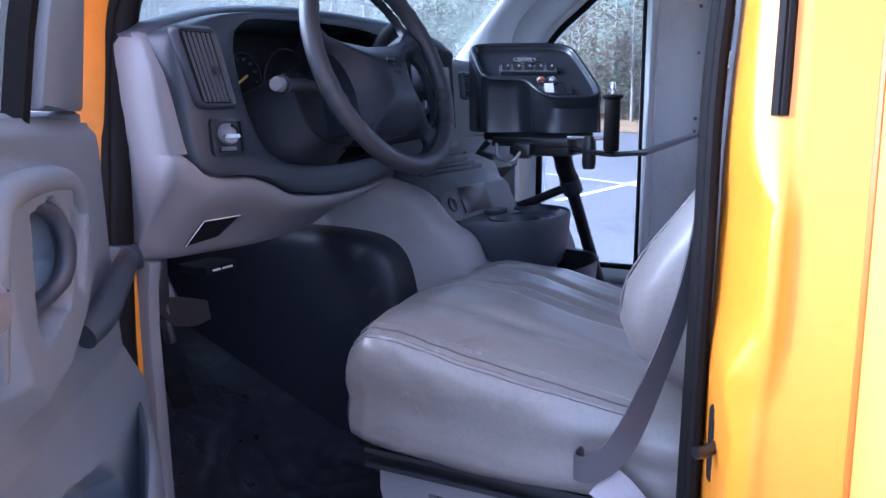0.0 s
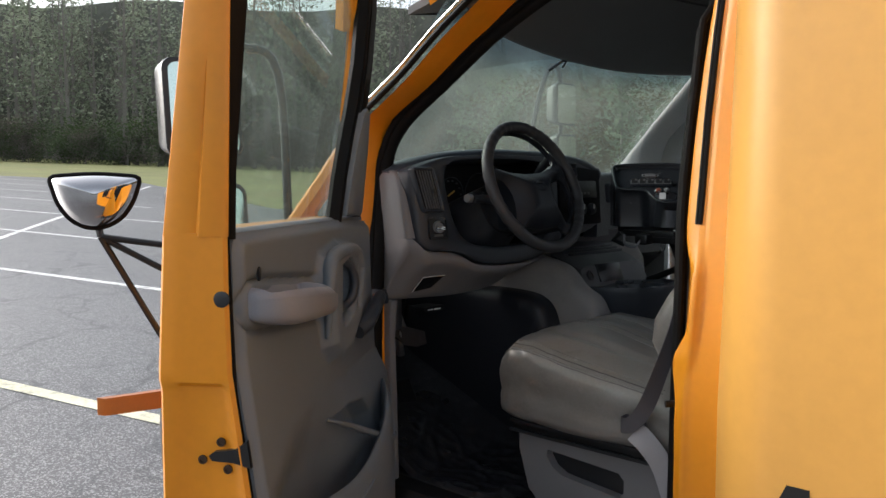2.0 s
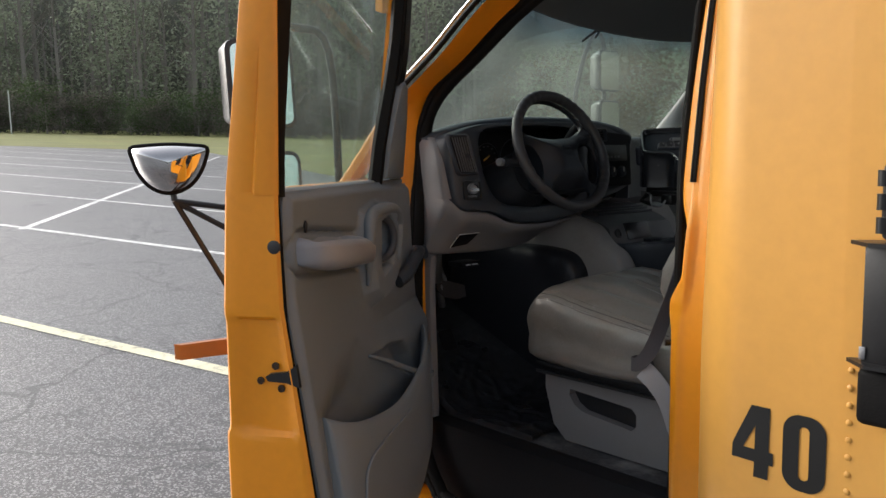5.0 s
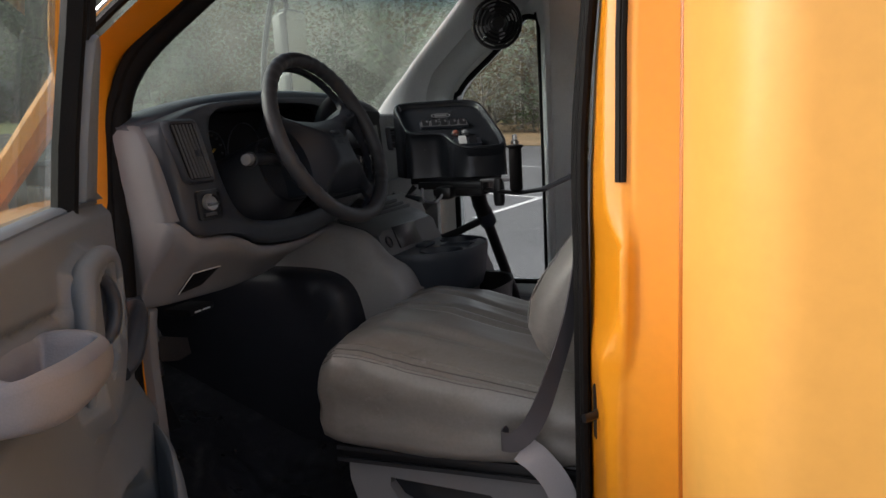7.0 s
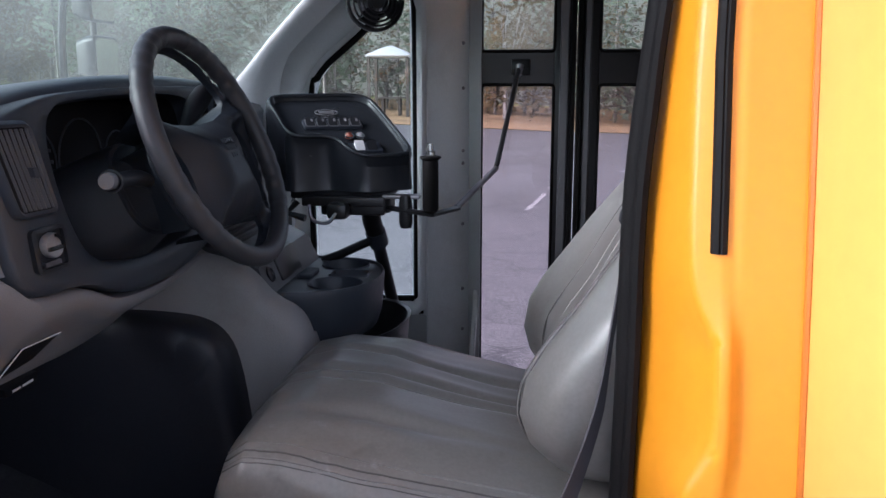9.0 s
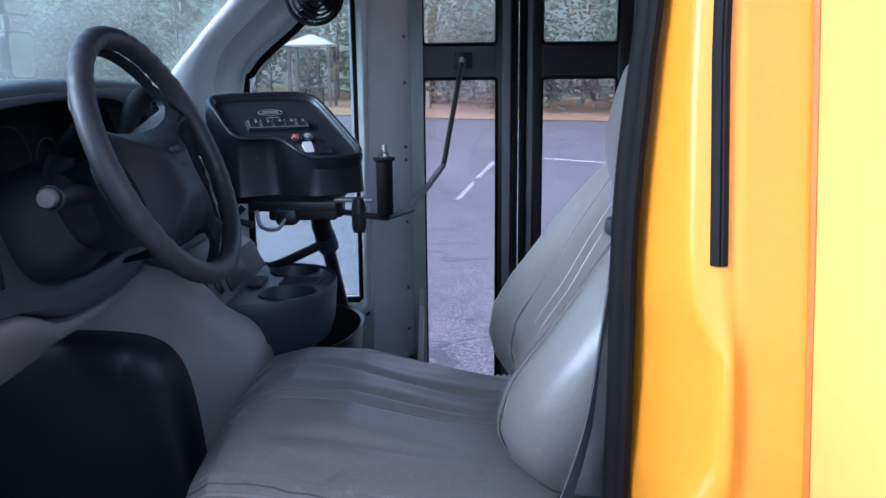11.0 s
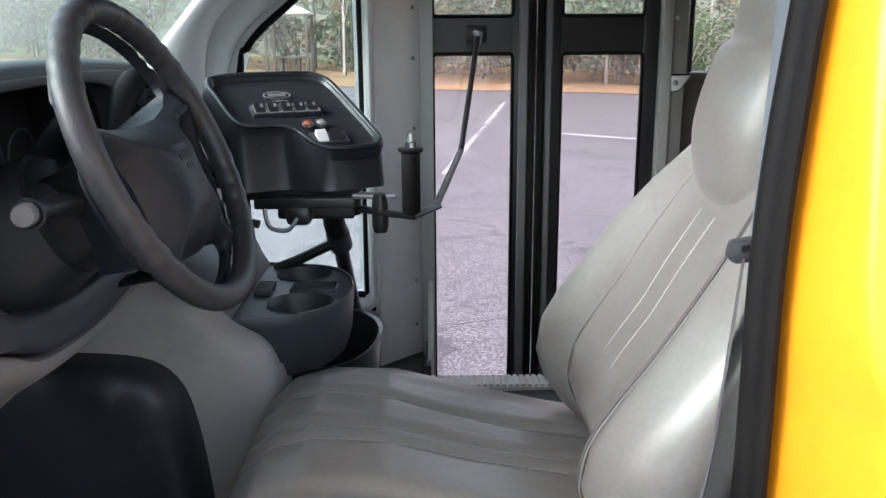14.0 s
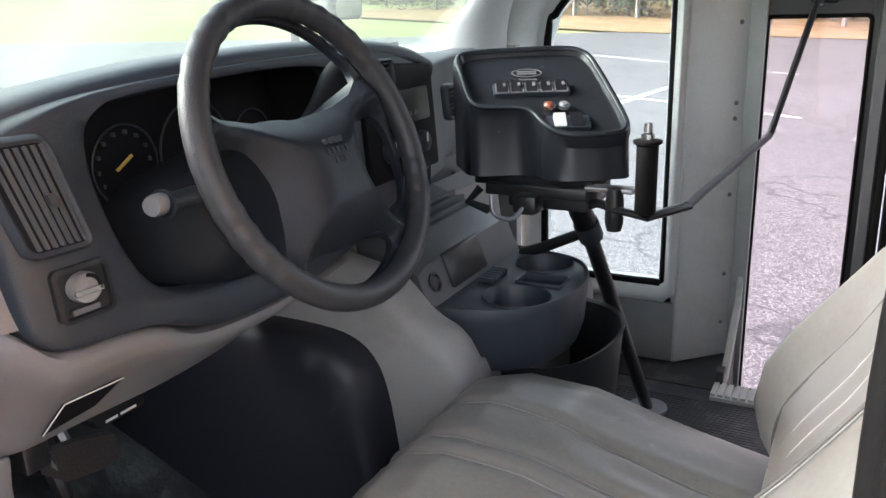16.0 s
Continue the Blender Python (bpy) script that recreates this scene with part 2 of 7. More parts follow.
BLACK_METAL = material("black_painted_metal", (0.012, 0.012, 0.013), 0.32, vary=0.2, scale=12, bump=0.1)
WEBBING = material("grey_belt_webbing", (0.085, 0.078, 0.085), 0.75, vary=0.15, bump=0.4, fine=700)
WEBBING_PALE = material("pale_belt_webbing", (0.42, 0.41, 0.42), 0.75, vary=0.12, bump=0.4, fine=700)
PALE_KNOB = material("pale_grey_knob", (0.19, 0.19, 0.195), 0.5, vary=0.06)
WHITE_PLASTIC = material("white_plastic", (0.7, 0.7, 0.7), 0.4, vary=0.05)
RED_LENS = material("red_lens", (0.24, 0.06, 0.035), 0.15, vary=0.1)
AMBER_LENS = material("amber_plastic", (0.45, 0.13, 0.012), 0.3, vary=0.1, scale=12)
HEADLINER = material("headliner_cloth", (0.12, 0.122, 0.125), 0.9, vary=0.12, bump=0.4, fine=400)
RIBBED = material("ribbed_rubber_floor", (0.045, 0.047, 0.05), 0.5, vary=0.25, scale=10, bump=0.3, dirt=(0.2, 0.19, 0.18), dirt_amount=0.5, dirt_scale=12)
STEP_EDGE = material("worn_white_nosing", (0.6, 0.6, 0.57), 0.6, vary=0.12, scale=20, dirt=(0.3, 0.29, 0.27), dirt_amount=0.5, dirt_scale=15)
NUMBER_BLACK = material("black_vinyl_number", (0.006, 0.006, 0.006), 0.45, vary=0.1)
DARK_MIRROR = material("dim_mirror", (0.55, 0.55, 0.56), 0.04, metal=1.0, vary=0.05)
MIRROR = material("mirror", (0.9, 0.9, 0.9), 0.03, metal=1.0, vary=0.02)
LABEL = material("print_white", (0.75, 0.75, 0.75), 0.6, vary=0.05)
WINDSCREEN = glass("windscreen_glass", (0.71, 0.79, 0.74), film=0.058)
TINT_BAND = glass("windscreen_shade_band", (0.71, 0.79, 0.74), film=0.05, fade=(1.71, 1.83, (0.13, 0.33, 0.45)))
ROSE_GLASS = glass("rosy_door_glass", (0.91, 0.845, 0.86), film=0.006)
SIDE_GLASS = glass("side_glass", (0.90, 0.93, 0.92), film=0.006)
DOOR_GLASS = glass("tinted_door_glass", (0.78, 0.85, 0.81), film=0.03)


# ---- mesh helpers ----
def box(x0, x1, y0, y1, z0, z1, bevel=0.0, seg=2):
    bm = bmesh.new()
    bmesh.ops.create_cube(bm, size=1)
    bmesh.ops.scale(bm, vec=(x1 - x0, y1 - y0, z1 - z0), verts=bm.verts)
    bmesh.ops.translate(bm, vec=((x0 + x1) / 2, (y0 + y1) / 2, (z0 + z1) / 2), verts=bm.verts)
    if bevel:
        bmesh.ops.bevel(bm, geom=bm.edges[:], offset=bevel, segments=seg, profile=0.5, affect="EDGES")
    return bm


def loft(sections, caps=True, closed=True):
    """Joins sections (lists of points, equally many) into a skin; closed: each section is a ring."""
    bm = bmesh.new()
    rows = [[bm.verts.new(p) for p in s] for s in sections]
    n = len(rows[0])
    for a, b in zip(rows, rows[1:]):
        for i in range(n if closed else n - 1):
            j = (i + 1) % n
            try:
                bm.faces.new((a[i], a[j], b[j], b[i]))
            except ValueError:
                pass
    if caps and closed:
        bm.faces.new(rows[0][::-1])
        bm.faces.new(rows[-1])
    bmesh.ops.recalc_face_normals(bm, faces=bm.faces)
    return bm


def prism(poly, w0, w1, place, bevel=0.0, seg=2):
    """Extrudes a flat outline (u, v) from w0 to w1; place(u, v, w) gives the point in the world."""
    bm = loft([[place(u, v, w0) for u, v in poly], [place(u, v, w1) for u, v in poly]])
    if bevel:
        bmesh.ops.bevel(bm, geom=bm.edges[:], offset=bevel, segments=seg, profile=0.5, affect="EDGES", clamp_overlap=True)
    return bm


def spline(points, steps=6):
    """A smooth line through the points."""
    p = [Vector(q) for q in points]
    p = [2 * p[0] - p[1]] + p + [2 * p[-1] - p[-2]]
    out = []
    for a, b, c, d in zip(p, p[1:], p[2:], p[3:]):
        for k in range(steps):
            t = k / steps
            out.append(0.5 * ((2 * b) + (c - a) * t + (2 * a - 5 * b + 4 * c - d) * t * t + (3 * b - a - 3 * c + d) * t ** 3))
    return out + [p[-2]]


def tube(path, radius, sides=10, ring=False, flat=None):
    """A round bar along a path; radius: one number or one for each point; flat: (half width, half thickness, up) for a strap."""
    p = [Vector(q) for q in path]
    n = len(p)
    rows, up = [], None
    for i in range(n):
        a, b = (p[i - 1], p[(i + 1) % n]) if ring else (p[max(i - 1, 0)], p[min(i + 1, n - 1)])
        d = (b - a).normalized()
        if up is None:
            up = d.orthogonal().normalized() if flat is None else Vector(flat[2])
        up = Vector(flat[2]) if flat else up
        side = d.cross(up).normalized()
        up = side.cross(d).normalized()
        r = radius[i] if isinstance(radius, (list, tuple)) else radius
        if flat:
            w, h = flat[0], flat[1]
            rows.append([p[i] + side * w * math.cos(t) + up * h * math.sin(t) for t in (2 * math.pi * (k + 0.5) / sides for k in range(sides))])
        else:
            rows.append([p[i] + side * r * math.cos(t) + up * r * math.sin(t) for t in (2 * math.pi * k / sides for k in range(sides))])
    if ring:
        rows.append(rows[0])
        bm = loft(rows, caps=False)
        bmesh.ops.remove_doubles(bm, verts=bm.verts, dist=1e-5)
        return bm
    return loft(rows)


def disc(center, axis, profile, sides=24):
    """Turns a profile of (distance along the axis, radius) round the axis."""
    axis = Vector(axis).normalized()
    u = axis.orthogonal().normalized()
    v = axis.cross(u)
    c = Vector(center)
    return loft([[c + axis * h + (u * math.cos(t) + v * math.sin(t)) * max(r, 1e-4) for t in (2 * math.pi * k / sides for k in range(sides))] for h, r in profile])


def round_rect(w, h, r, n=5):
    """Outline of a rounded rectangle round the origin, half sizes w and h."""
    out = []
    for cx, cy, a0 in ((w - r, h - r, 0), (-w + r, h - r, 90), (-w + r, -h + r, 180), (w - r, -h + r, 270)):
        out += [(cx + r * math.cos(radians(a0 + 90 * k / n)), cy + r * math.sin(radians(a0 + 90 * k / n))) for k in range(n + 1)]
    return out


def merge(*bms):
    """Several pieces of one part in one mesh."""
    out = bmesh.new()
    for b in bms:
        me = bpy.data.meshes.new("piece")
        b.to_mesh(me)
        out.from_mesh(me)
        bpy.data.meshes.remove(me)
    return out


def part(name, bm, mat, parent=None, label="", sharp=38):
    """Links a bmesh as one mesh object, under a thing or a part."""
    for e in bm.edges:
        e.smooth = len(e.link_faces) == 2 and e.calc_face_angle(0) < radians(sharp)
    for f in bm.faces:
        f.smooth = True
    me = bpy.data.meshes.new(name)
    bm.to_mesh(me)
    bm.free()
    me.materials.append(mat)
    ob = new(name, me)
    if parent is not None:
        ob.parent = parent
        ob.matrix_parent_inverse = parent.matrix_basis.inverted()
    if label:
        tagged(ob, label=label)
    return ob


def thing(name, at, label, category, group="", kind=""):
    ob = new(name)
    ob.matrix_basis = Matrix.Translation(at)
    ob.empty_display_size = 0.05
    return tagged(ob, label, category, group, kind)


def xyz(x, y, z):
    return (x, y, z)


def flat_holed(outer, holes, place):
    """A flat face with holes; place(u, v) gives the point in the world."""
    pts, edges = [], []
    for ring in [outer] + holes:
        i = len(pts)
        pts += [Vector(p) for p in ring]
        edges += [(i + k, i + (k + 1) % len(ring)) for k in range(len(ring))]

    def inside(ring, x, y):
        hit = False
        for (x0, y0), (x1, y1) in zip(ring, ring[1:] + ring[:1]):
            if (y0 > y) != (y1 > y) and x < (x1 - x0) * (y - y0) / (y1 - y0) + x0:
                hit = not hit
        return hit
    v, _, f, *_ = geometry.delaunay_2d_cdt(pts, edges, [], 0, 1e-5)
    bm = bmesh.new()
    vs = [bm.verts.new(place(p.x, p.y)) for p in v]
    for t in f:
        cx, cy = sum(v[i].x for i in t) / 3, sum(v[i].y for i in t) / 3
        if inside(outer, cx, cy) and not any(inside(h, cx, cy) for h in holes):
            bm.faces.new([vs[i] for i in t])
    bmesh.ops.recalc_face_normals(bm, faces=bm.faces)
    return bm


def along_y(u, v, w):
    return (u, w, v)


def along_x(u, v, w):
    return (w, u, v)

# ---- ground and surroundings ----
SLOPE = 0.0475


def ground_z(x, y):
    return -0.06 - SLOPE * (x + 0.6)


def ground_sheet(name, outline, lift, mat, label, category, cells=1):
    bm = bmesh.new()
    bm.faces.new([bm.verts.new((x, y, ground_z(x, y) + lift)) for x, y in outline])
    bmesh.ops.recalc_face_normals(bm, faces=bm.faces)
    if bm.faces[0].normal.z < 0:
        bmesh.ops.reverse_faces(bm, faces=bm.faces)
    return tagged(part(name, bm, mat), label, category, kind="structure")


def asphalt_material():
    m = material("asphalt", (0.078, 0.074, 0.075), 0.36, vary=0.42, scale=0.5, bump=1.0, fine=70, dirt=(0.050, 0.048, 0.049), dirt_amount=0.8, dirt_scale=11)
    n, link = m.node_tree.nodes, m.node_tree.links.new
    bs = n["Principled BSDF"]
    bs.inputs["Specular IOR Level"].default_value = 0.6
    at = n.new("ShaderNodeTexCoord")
    # pale stones of the aggregate
    stone = n.new("ShaderNodeTexVoronoi")
    stone.inputs["Scale"].default_value = 130
    link(at.outputs["Object"], stone.inputs["Vector"])
    pick = n.new("ShaderNodeMapRange")
    pick.inputs["From Min"].default_value, pick.inputs["From Max"].default_value = 0.62, 0.84
    pick.inputs["To Max"].default_value = 0.55
    sep = n.new("ShaderNodeSeparateColor")
    link(stone.outputs["Color"], sep.inputs[0])
    link(sep.outputs[0], pick.inputs["Value"])
    mix = n.new("ShaderNodeMix")
    mix.data_type = "RGBA"
    old = bs.inputs["Base Color"].links[0].from_socket
    link(pick.outputs[0], mix.inputs[0])
    link(old, mix.inputs[6])
    mix.inputs[7].default_value = (0.52, 0.51, 0.50, 1)
    # crack network
    warp = n.new("ShaderNodeTexNoise")
    warp.inputs["Scale"].default_value = 0.9
    warp.inputs["Detail"].default_value = 6
    link(at.outputs["Object"], warp.inputs["Vector"])
    add = n.new("ShaderNodeVectorMath")
    add.operation = "MULTIPLY_ADD"
    link(warp.outputs["Color"], add.inputs[0])
    add.inputs[1].default_value = (1.6, 1.6, 1.6)
    link(at.outputs["Object"], add.inputs[2])
    crack = n.new("ShaderNodeTexVoronoi")
    crack.feature = "DISTANCE_TO_EDGE"
    crack.inputs["Scale"].default_value = 0.55
    link(add.outputs[0], crack.inputs["Vector"])
    thin = n.new("ShaderNodeMapRange")
    thin.inputs["From Min"].default_value, thin.inputs["From Max"].default_value = 0.005, 0.014
    thin.inputs["To Min"].default_value, thin.inputs["To Max"].default_value = 0.7, 0.0
    link(crack.outputs["Distance"], thin.inputs["Value"])
    mx = n.new("ShaderNodeMix")
    mx.data_type = "RGBA"
    link(thin.outputs[0], mx.inputs[0])
    link(mix.outputs[2], mx.inputs[6])
    mx.inputs[7].default_value = (0.015, 0.015, 0.015, 1)
    # fine branching cracks, only where the surface is worn
    net = n.new("ShaderNodeTexVoronoi")
    net.feature = "DISTANCE_TO_EDGE"
    net.inputs["Scale"].default_value = 1.7
    link(add.outputs[0], net.inputs["Vector"])
    hair = n.new("ShaderNodeMapRange")
    hair.inputs["From Min"].default_value, hair.inputs["From Max"].default_value = 0.008, 0.026
    hair.inputs["To Min"].default_value, hair.inputs["To Max"].default_value = 0.5, 0.0
    link(net.outputs["Distance"], hair.inputs["Value"])
    worn = n.new("ShaderNodeTexNoise")
    worn.inputs["Scale"].default_value = 0.35
    link(at.outputs["Object"], worn.inputs["Vector"])
    where = n.new("ShaderNodeMapRange")
    where.inputs["From Min"].default_value, where.inputs["From Max"].default_value = 0.47, 0.56
    link(worn.outputs["Fac"], where.inputs["Value"])
    both = n.new("ShaderNodeMath")
    both.operation = "MULTIPLY"
    link(hair.outputs[0], both.inputs[0])
    link(where.outputs[0], both.inputs[1])
    my = n.new("ShaderNodeMix")
    my.data_type = "RGBA"
    link(both.outputs[0], my.inputs[0])
    link(mx.outputs[2], my.inputs[6])
    my.inputs[7].default_value = (0.02, 0.02, 0.02, 1)
    link(my.outputs[2], bs.inputs["Base Color"])
    return m


ASPHALT = asphalt_material()
GRASS = material("winter_grass", (0.205, 0.215, 0.07), 0.9, vary=0.35, scale=0.25, bump=0.6, fine=9, dirt=(0.24, 0.17, 0.08), dirt_amount=0.6, dirt_scale=0.16)
LITTER = material("leaf_litter", (0.26, 0.165, 0.075), 0.9, vary=0.5, scale=0.7, bump=0.8, fine=8, dirt=(0.10, 0.10, 0.03), dirt_amount=0.6, dirt_scale=0.4)
LINE_PAINT = material("worn_line_paint", (0.85, 0.85, 0.83), 0.7, vary=0.25, scale=3, fine=60, dirt=(0.10, 0.10, 0.10), dirt_amount=0.85, dirt_scale=9)
LINE_FAINT = material("faded_line_paint", (0.36, 0.35, 0.345), 0.7, vary=0.25, scale=3, fine=60, dirt=(0.10, 0.096, 0.097), dirt_amount=1.0, dirt_scale=4.0)
LINE_YELLOW = material("worn_yellow_line", (0.85, 0.82, 0.60), 0.7, vary=0.2, scale=3, fine=60, dirt=(0.12, 0.12, 0.11), dirt_amount=0.7, dirt_scale=9)
BARK = material("bark", (0.22, 0.205, 0.185), 0.9, vary=0.3, scale=4, bump=0.6, fine=30)
PINE = material("pine_needles", (0.23, 0.27, 0.19), 0.85, vary=0.2, scale=0.3, fine=3, pieces=0.14)
TWIGS = material("bare_twigs", (0.155, 0.14, 0.115), 0.9, vary=0.15, scale=0.5, fine=3, pieces=0.08)
AUTUMN = material("brown_leaves", (0.14, 0.112, 0.066), 0.85, vary=0.25, scale=0.5, fine=3, pieces=0.08)
BACKWOOD = material("deep_wood_shade", (0.17, 0.177, 0.15), 1.0, vary=0.3, scale=0.12, fine=0.9)


def soften(m):
    """Foliage: lets every leaf share most of the light that its clump gets from above."""
    n, link = m.node_tree.nodes, m.node_tree.links.new
    geo = n.new("ShaderNodeNewGeometry")
    up = n.new("ShaderNodeVectorMath")
    up.operation = "MULTIPLY_ADD"
    link(geo.outputs["Normal"], up.inputs[0])
    up.inputs[1].default_value = (0.3, 0.3, 0.3)
    up.inputs[2].default_value = (0.0, -0.35, 0.75)
    unit = n.new("ShaderNodeVectorMath")
    unit.operation = "NORMALIZE"
    link(up.outputs[0], unit.inputs[0])
    bs = n["Principled BSDF"]
    link(unit.outputs[0], bs.inputs["Normal"])
    through_leaf = n.new("ShaderNodeBsdfTranslucent")
    link(bs.inputs["Base Color"].links[0].from_socket, through_leaf.inputs["Color"])
    mix = n.new("ShaderNodeMixShader")
    mix.inputs[0].default_value = 0.4
    link(bs.outputs[0], mix.inputs[1])
    link(through_leaf.outputs[0], mix.inputs[2])
    link(mix.outputs[0], n["Material Output"].inputs[0])
    return m


SHRUB = material("evergreen_leaves", (0.075, 0.120, 0.040), 0.75, vary=0.25, scale=0.5, fine=3, pieces=0.14)

for leafy in (PINE, TWIGS, AUTUMN, SHRUB):
    soften(leafy)

ground_sheet("ground", [(-900, -900), (900, -900), (900, 900), (-900, 900)], -0.05, GRASS, "winter grass and bare earth beyond the car park", "grass")
ground_sheet("road", [(6, 31), (0, 28.5), (-8, 27.5), (-12, 22), (-17, 15.5), (-19, 13), (-40, 19), (-52, 12.5), (-75, -8), (-150, -80), (-150, -300), (300, -300), (300, 31)], 0.0, ASPHALT, "cracked grey asphalt car park with pale aggregate", "asphalt")
ground_sheet("leaf_verge", [(-8, 27.7), (0, 28.7), (6, 31.2), (300, 31.2), (300, 60), (-20, 60), (-26, 32)], 0.01, LITTER, "brown fallen leaves along the asphalt edge", "leaf litter")


def painted_line(a, b, width, mat):
    (x0, y0), (x1, y1) = a, b
    d = Vector((x1 - x0, y1 - y0)).normalized()
    s = Vector((-d.y, d.x)) * width / 2
    out = [(x0 + s.x, y0 + s.y), (x1 + s.x, y1 + s.y), (x1 - s.x, y1 - s.y), (x0 - s.x, y0 - s.y)]
    ob = ground_sheet("parking_line", out, 0.004, mat, "worn painted parking bay line on asphalt", "road marking")
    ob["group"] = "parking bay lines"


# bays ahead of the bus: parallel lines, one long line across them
bay = Vector((0.957, 0.29))
for k in range(8):
    start = Vector((-5.64, 0.94)) + Vector((-5.85, 1.62)) * k
    a = start - bay * 6
    b = start + bay * (2.4 if k == 0 else 9)
    painted_line(a, b, 0.12, LINE_YELLOW if k == 0 else LINE_PAINT)
painted_line((-11.4, 2.45), (-34, 16.8), 0.12, LINE_PAINT)
# bays beside the entrance
for f0, f1, wide in ((0.0, 0.13, 0.07), (0.17, 0.36, 0.09), (0.40, 0.47, 0.06), (0.52, 1.0, 0.10)):
    painted_line((-0.35 + 1.85 * f0, 10.2 + 13.4 * f0), (-0.35 + 1.85 * f1, 10.2 + 13.4 * f1), wide, LINE_FAINT)
painted_line((1.3, 15.95), (7.0, 13.95), 0.10, LINE_PAINT)
painted_line((-3.5, 9.8), (-3.05, 15.0), 0.10, LINE_PAINT)
painted_line((-7.0, 13.5), (-1.0, 11.6), 0.10, LINE_PAINT)
painted_line((-9.0, 20.0), (-1.5, 17.0), 0.10, LINE_PAINT)

rng = random.Random(7)


def woods(name, spots, label, category):
    """Many trees in a few meshes: trunks with limbs, and clumps of needles, leaves or twigs."""
    heaps = {}

    def quad(mat, a, b, c, d):
        v, f = heaps.setdefault(mat, ([], []))
        i = len(v)
        v.extend((a, b, c, d))
        f.append((i, i + 1, i + 2, i + 3))

    def limb(p, q, r0, r1, mat):
        p, q = Vector(p), Vector(q)
        d = (q - p).normalized()
        u = d.orthogonal().normalized()
        w = d.cross(u)
        rp = [p + (u * math.cos(t) + w * math.sin(t)) * r0 for t in (0, 2.09, 4.19)]
        rq = [q + (u * math.cos(t) + w * math.sin(t)) * r1 for t in (0, 2.09, 4.19)]
        for i in range(3):
            quad(mat, rp[i], rp[(i + 1) % 3], rq[(i + 1) % 3], rq[i])

    def clump(c, size, count, mat, droop=0.0):
        for _ in range(count):
            o = Vector((rng.gauss(0, 0.5), rng.gauss(0, 0.5), rng.gauss(0, 0.38))) * size
            a = Vector((rng.uniform(-1, 1), rng.uniform(-1, 1), rng.uniform(-0.6, 0.4) - droop)).normalized()
            b = a.orthogonal().normalized()
            s = min(0.34, size * rng.uniform(0.10, 0.24)) * (0.55 if count > 60 else 1)
            p = Vector(c) + o
            quad(mat, p - a * s, p - b * s * 0.45, p + a * s, p + b * s * 0.45)

    for kind, x, y, h in spots:
        z = ground_z(x, y) - 0.1
        lean = Vector((rng.uniform(-0.03, 0.03), rng.uniform(-0.03, 0.03), 1))
        foot = Vector((x, y, z))
        tip = foot + lean * h
        r = h * 0.011 + 0.03
        if kind == "pine":
            limb(foot, foot + lean * h * 0.55, r, r * 0.65, BARK)
            limb(foot + lean * h * 0.55, tip, r * 0.65, 0.03, BARK)
            low = rng.uniform(0.04, 0.35)
            for k in range(26):
                t = low + (1 - low) * (k + rng.random()) / 26
                reach = h * 0.17 * (1.05 - t) ** 0.6 * rng.uniform(0.6, 1.2)
                ang = rng.uniform(0, 6.28)
                base = foot + lean * h * t
                end = base + Vector((math.cos(ang) * reach, math.sin(ang) * reach, reach * rng.uniform(-0.15, 0.25)))
                limb(base, end, 0.04, 0.015, BARK)
                clump(base.lerp(end, 0.75), reach * 0.95 + 0.45, 22, PINE, 0.2)
        elif kind == "bare":
            limb(foot, foot + lean * h * 0.4, r, r * 0.7, BARK)
            limb(foot + lean * h * 0.4, tip, r * 0.7, 0.02, BARK)
            for k in range(16):
                t = 0.28 + 0.7 * (k + rng.random()) / 16
                ang = rng.uniform(0, 6.28)
                reach = h * 0.22 * (1.1 - t) * rng.uniform(0.7, 1.3)
                base = foot + lean * h * t
                end = base + Vector((math.cos(ang) * reach, math.sin(ang) * reach, reach * rng.uniform(0.7, 1.4)))
                limb(base, end, r * 0.35 * (1.1 - t), 0.012, BARK)
                for _ in range(7):
                    s = base.lerp(end, rng.uniform(0.3, 1))
                    e = s + Vector((rng.gauss(0, 0.5), rng.gauss(0, 0.5), rng.uniform(0.1, 0.9))) * reach * 0.55
                    limb(s, e, 0.018, 0.006, TWIGS)
                    for _ in range(3):
                        s2 = s.lerp(e, rng.uniform(0.3, 1))
                        e2 = s2 + Vector((rng.gauss(0, 0.4), rng.gauss(0, 0.4), rng.uniform(0.0, 0.6))) * reach * 0.35
                        limb(s2, e2, 0.012, 0.005, TWIGS)
        else:
            leaf = {"brown": AUTUMN, "shrub": SHRUB, "brush": TWIGS}[kind]
            limb(foot, foot + lean * h * 0.6, r, 0.02, BARK)
            for k in range(14):
                o = Vector((rng.gauss(0, 0.24), rng.gauss(0, 0.24), rng.uniform(0.12, 0.95))) * h
                limb(foot + lean * h * 0.2, foot + o, 0.03, 0.01, BARK)
                clump(foot + o, h * 0.26, 110, leaf)
    root = tagged(thing(name, (0, 0, 0), label, category), kind="stuff")
    for mat, (v, f) in heaps.items():
        me = bpy.data.meshes.new(mat.name)
        me.from_pydata([tuple(p) for p in v], [], f)
        me.materials.append(mat)
        ob = new({"bark": "trunks", "pine_needles": "needles", "bare_twigs": "twigs", "brown_leaves": "leaves", "evergreen_leaves": "evergreen_leaves"}[mat.name], me)
        ob.parent = root
        tagged(ob, kind="stuff")


spots = []
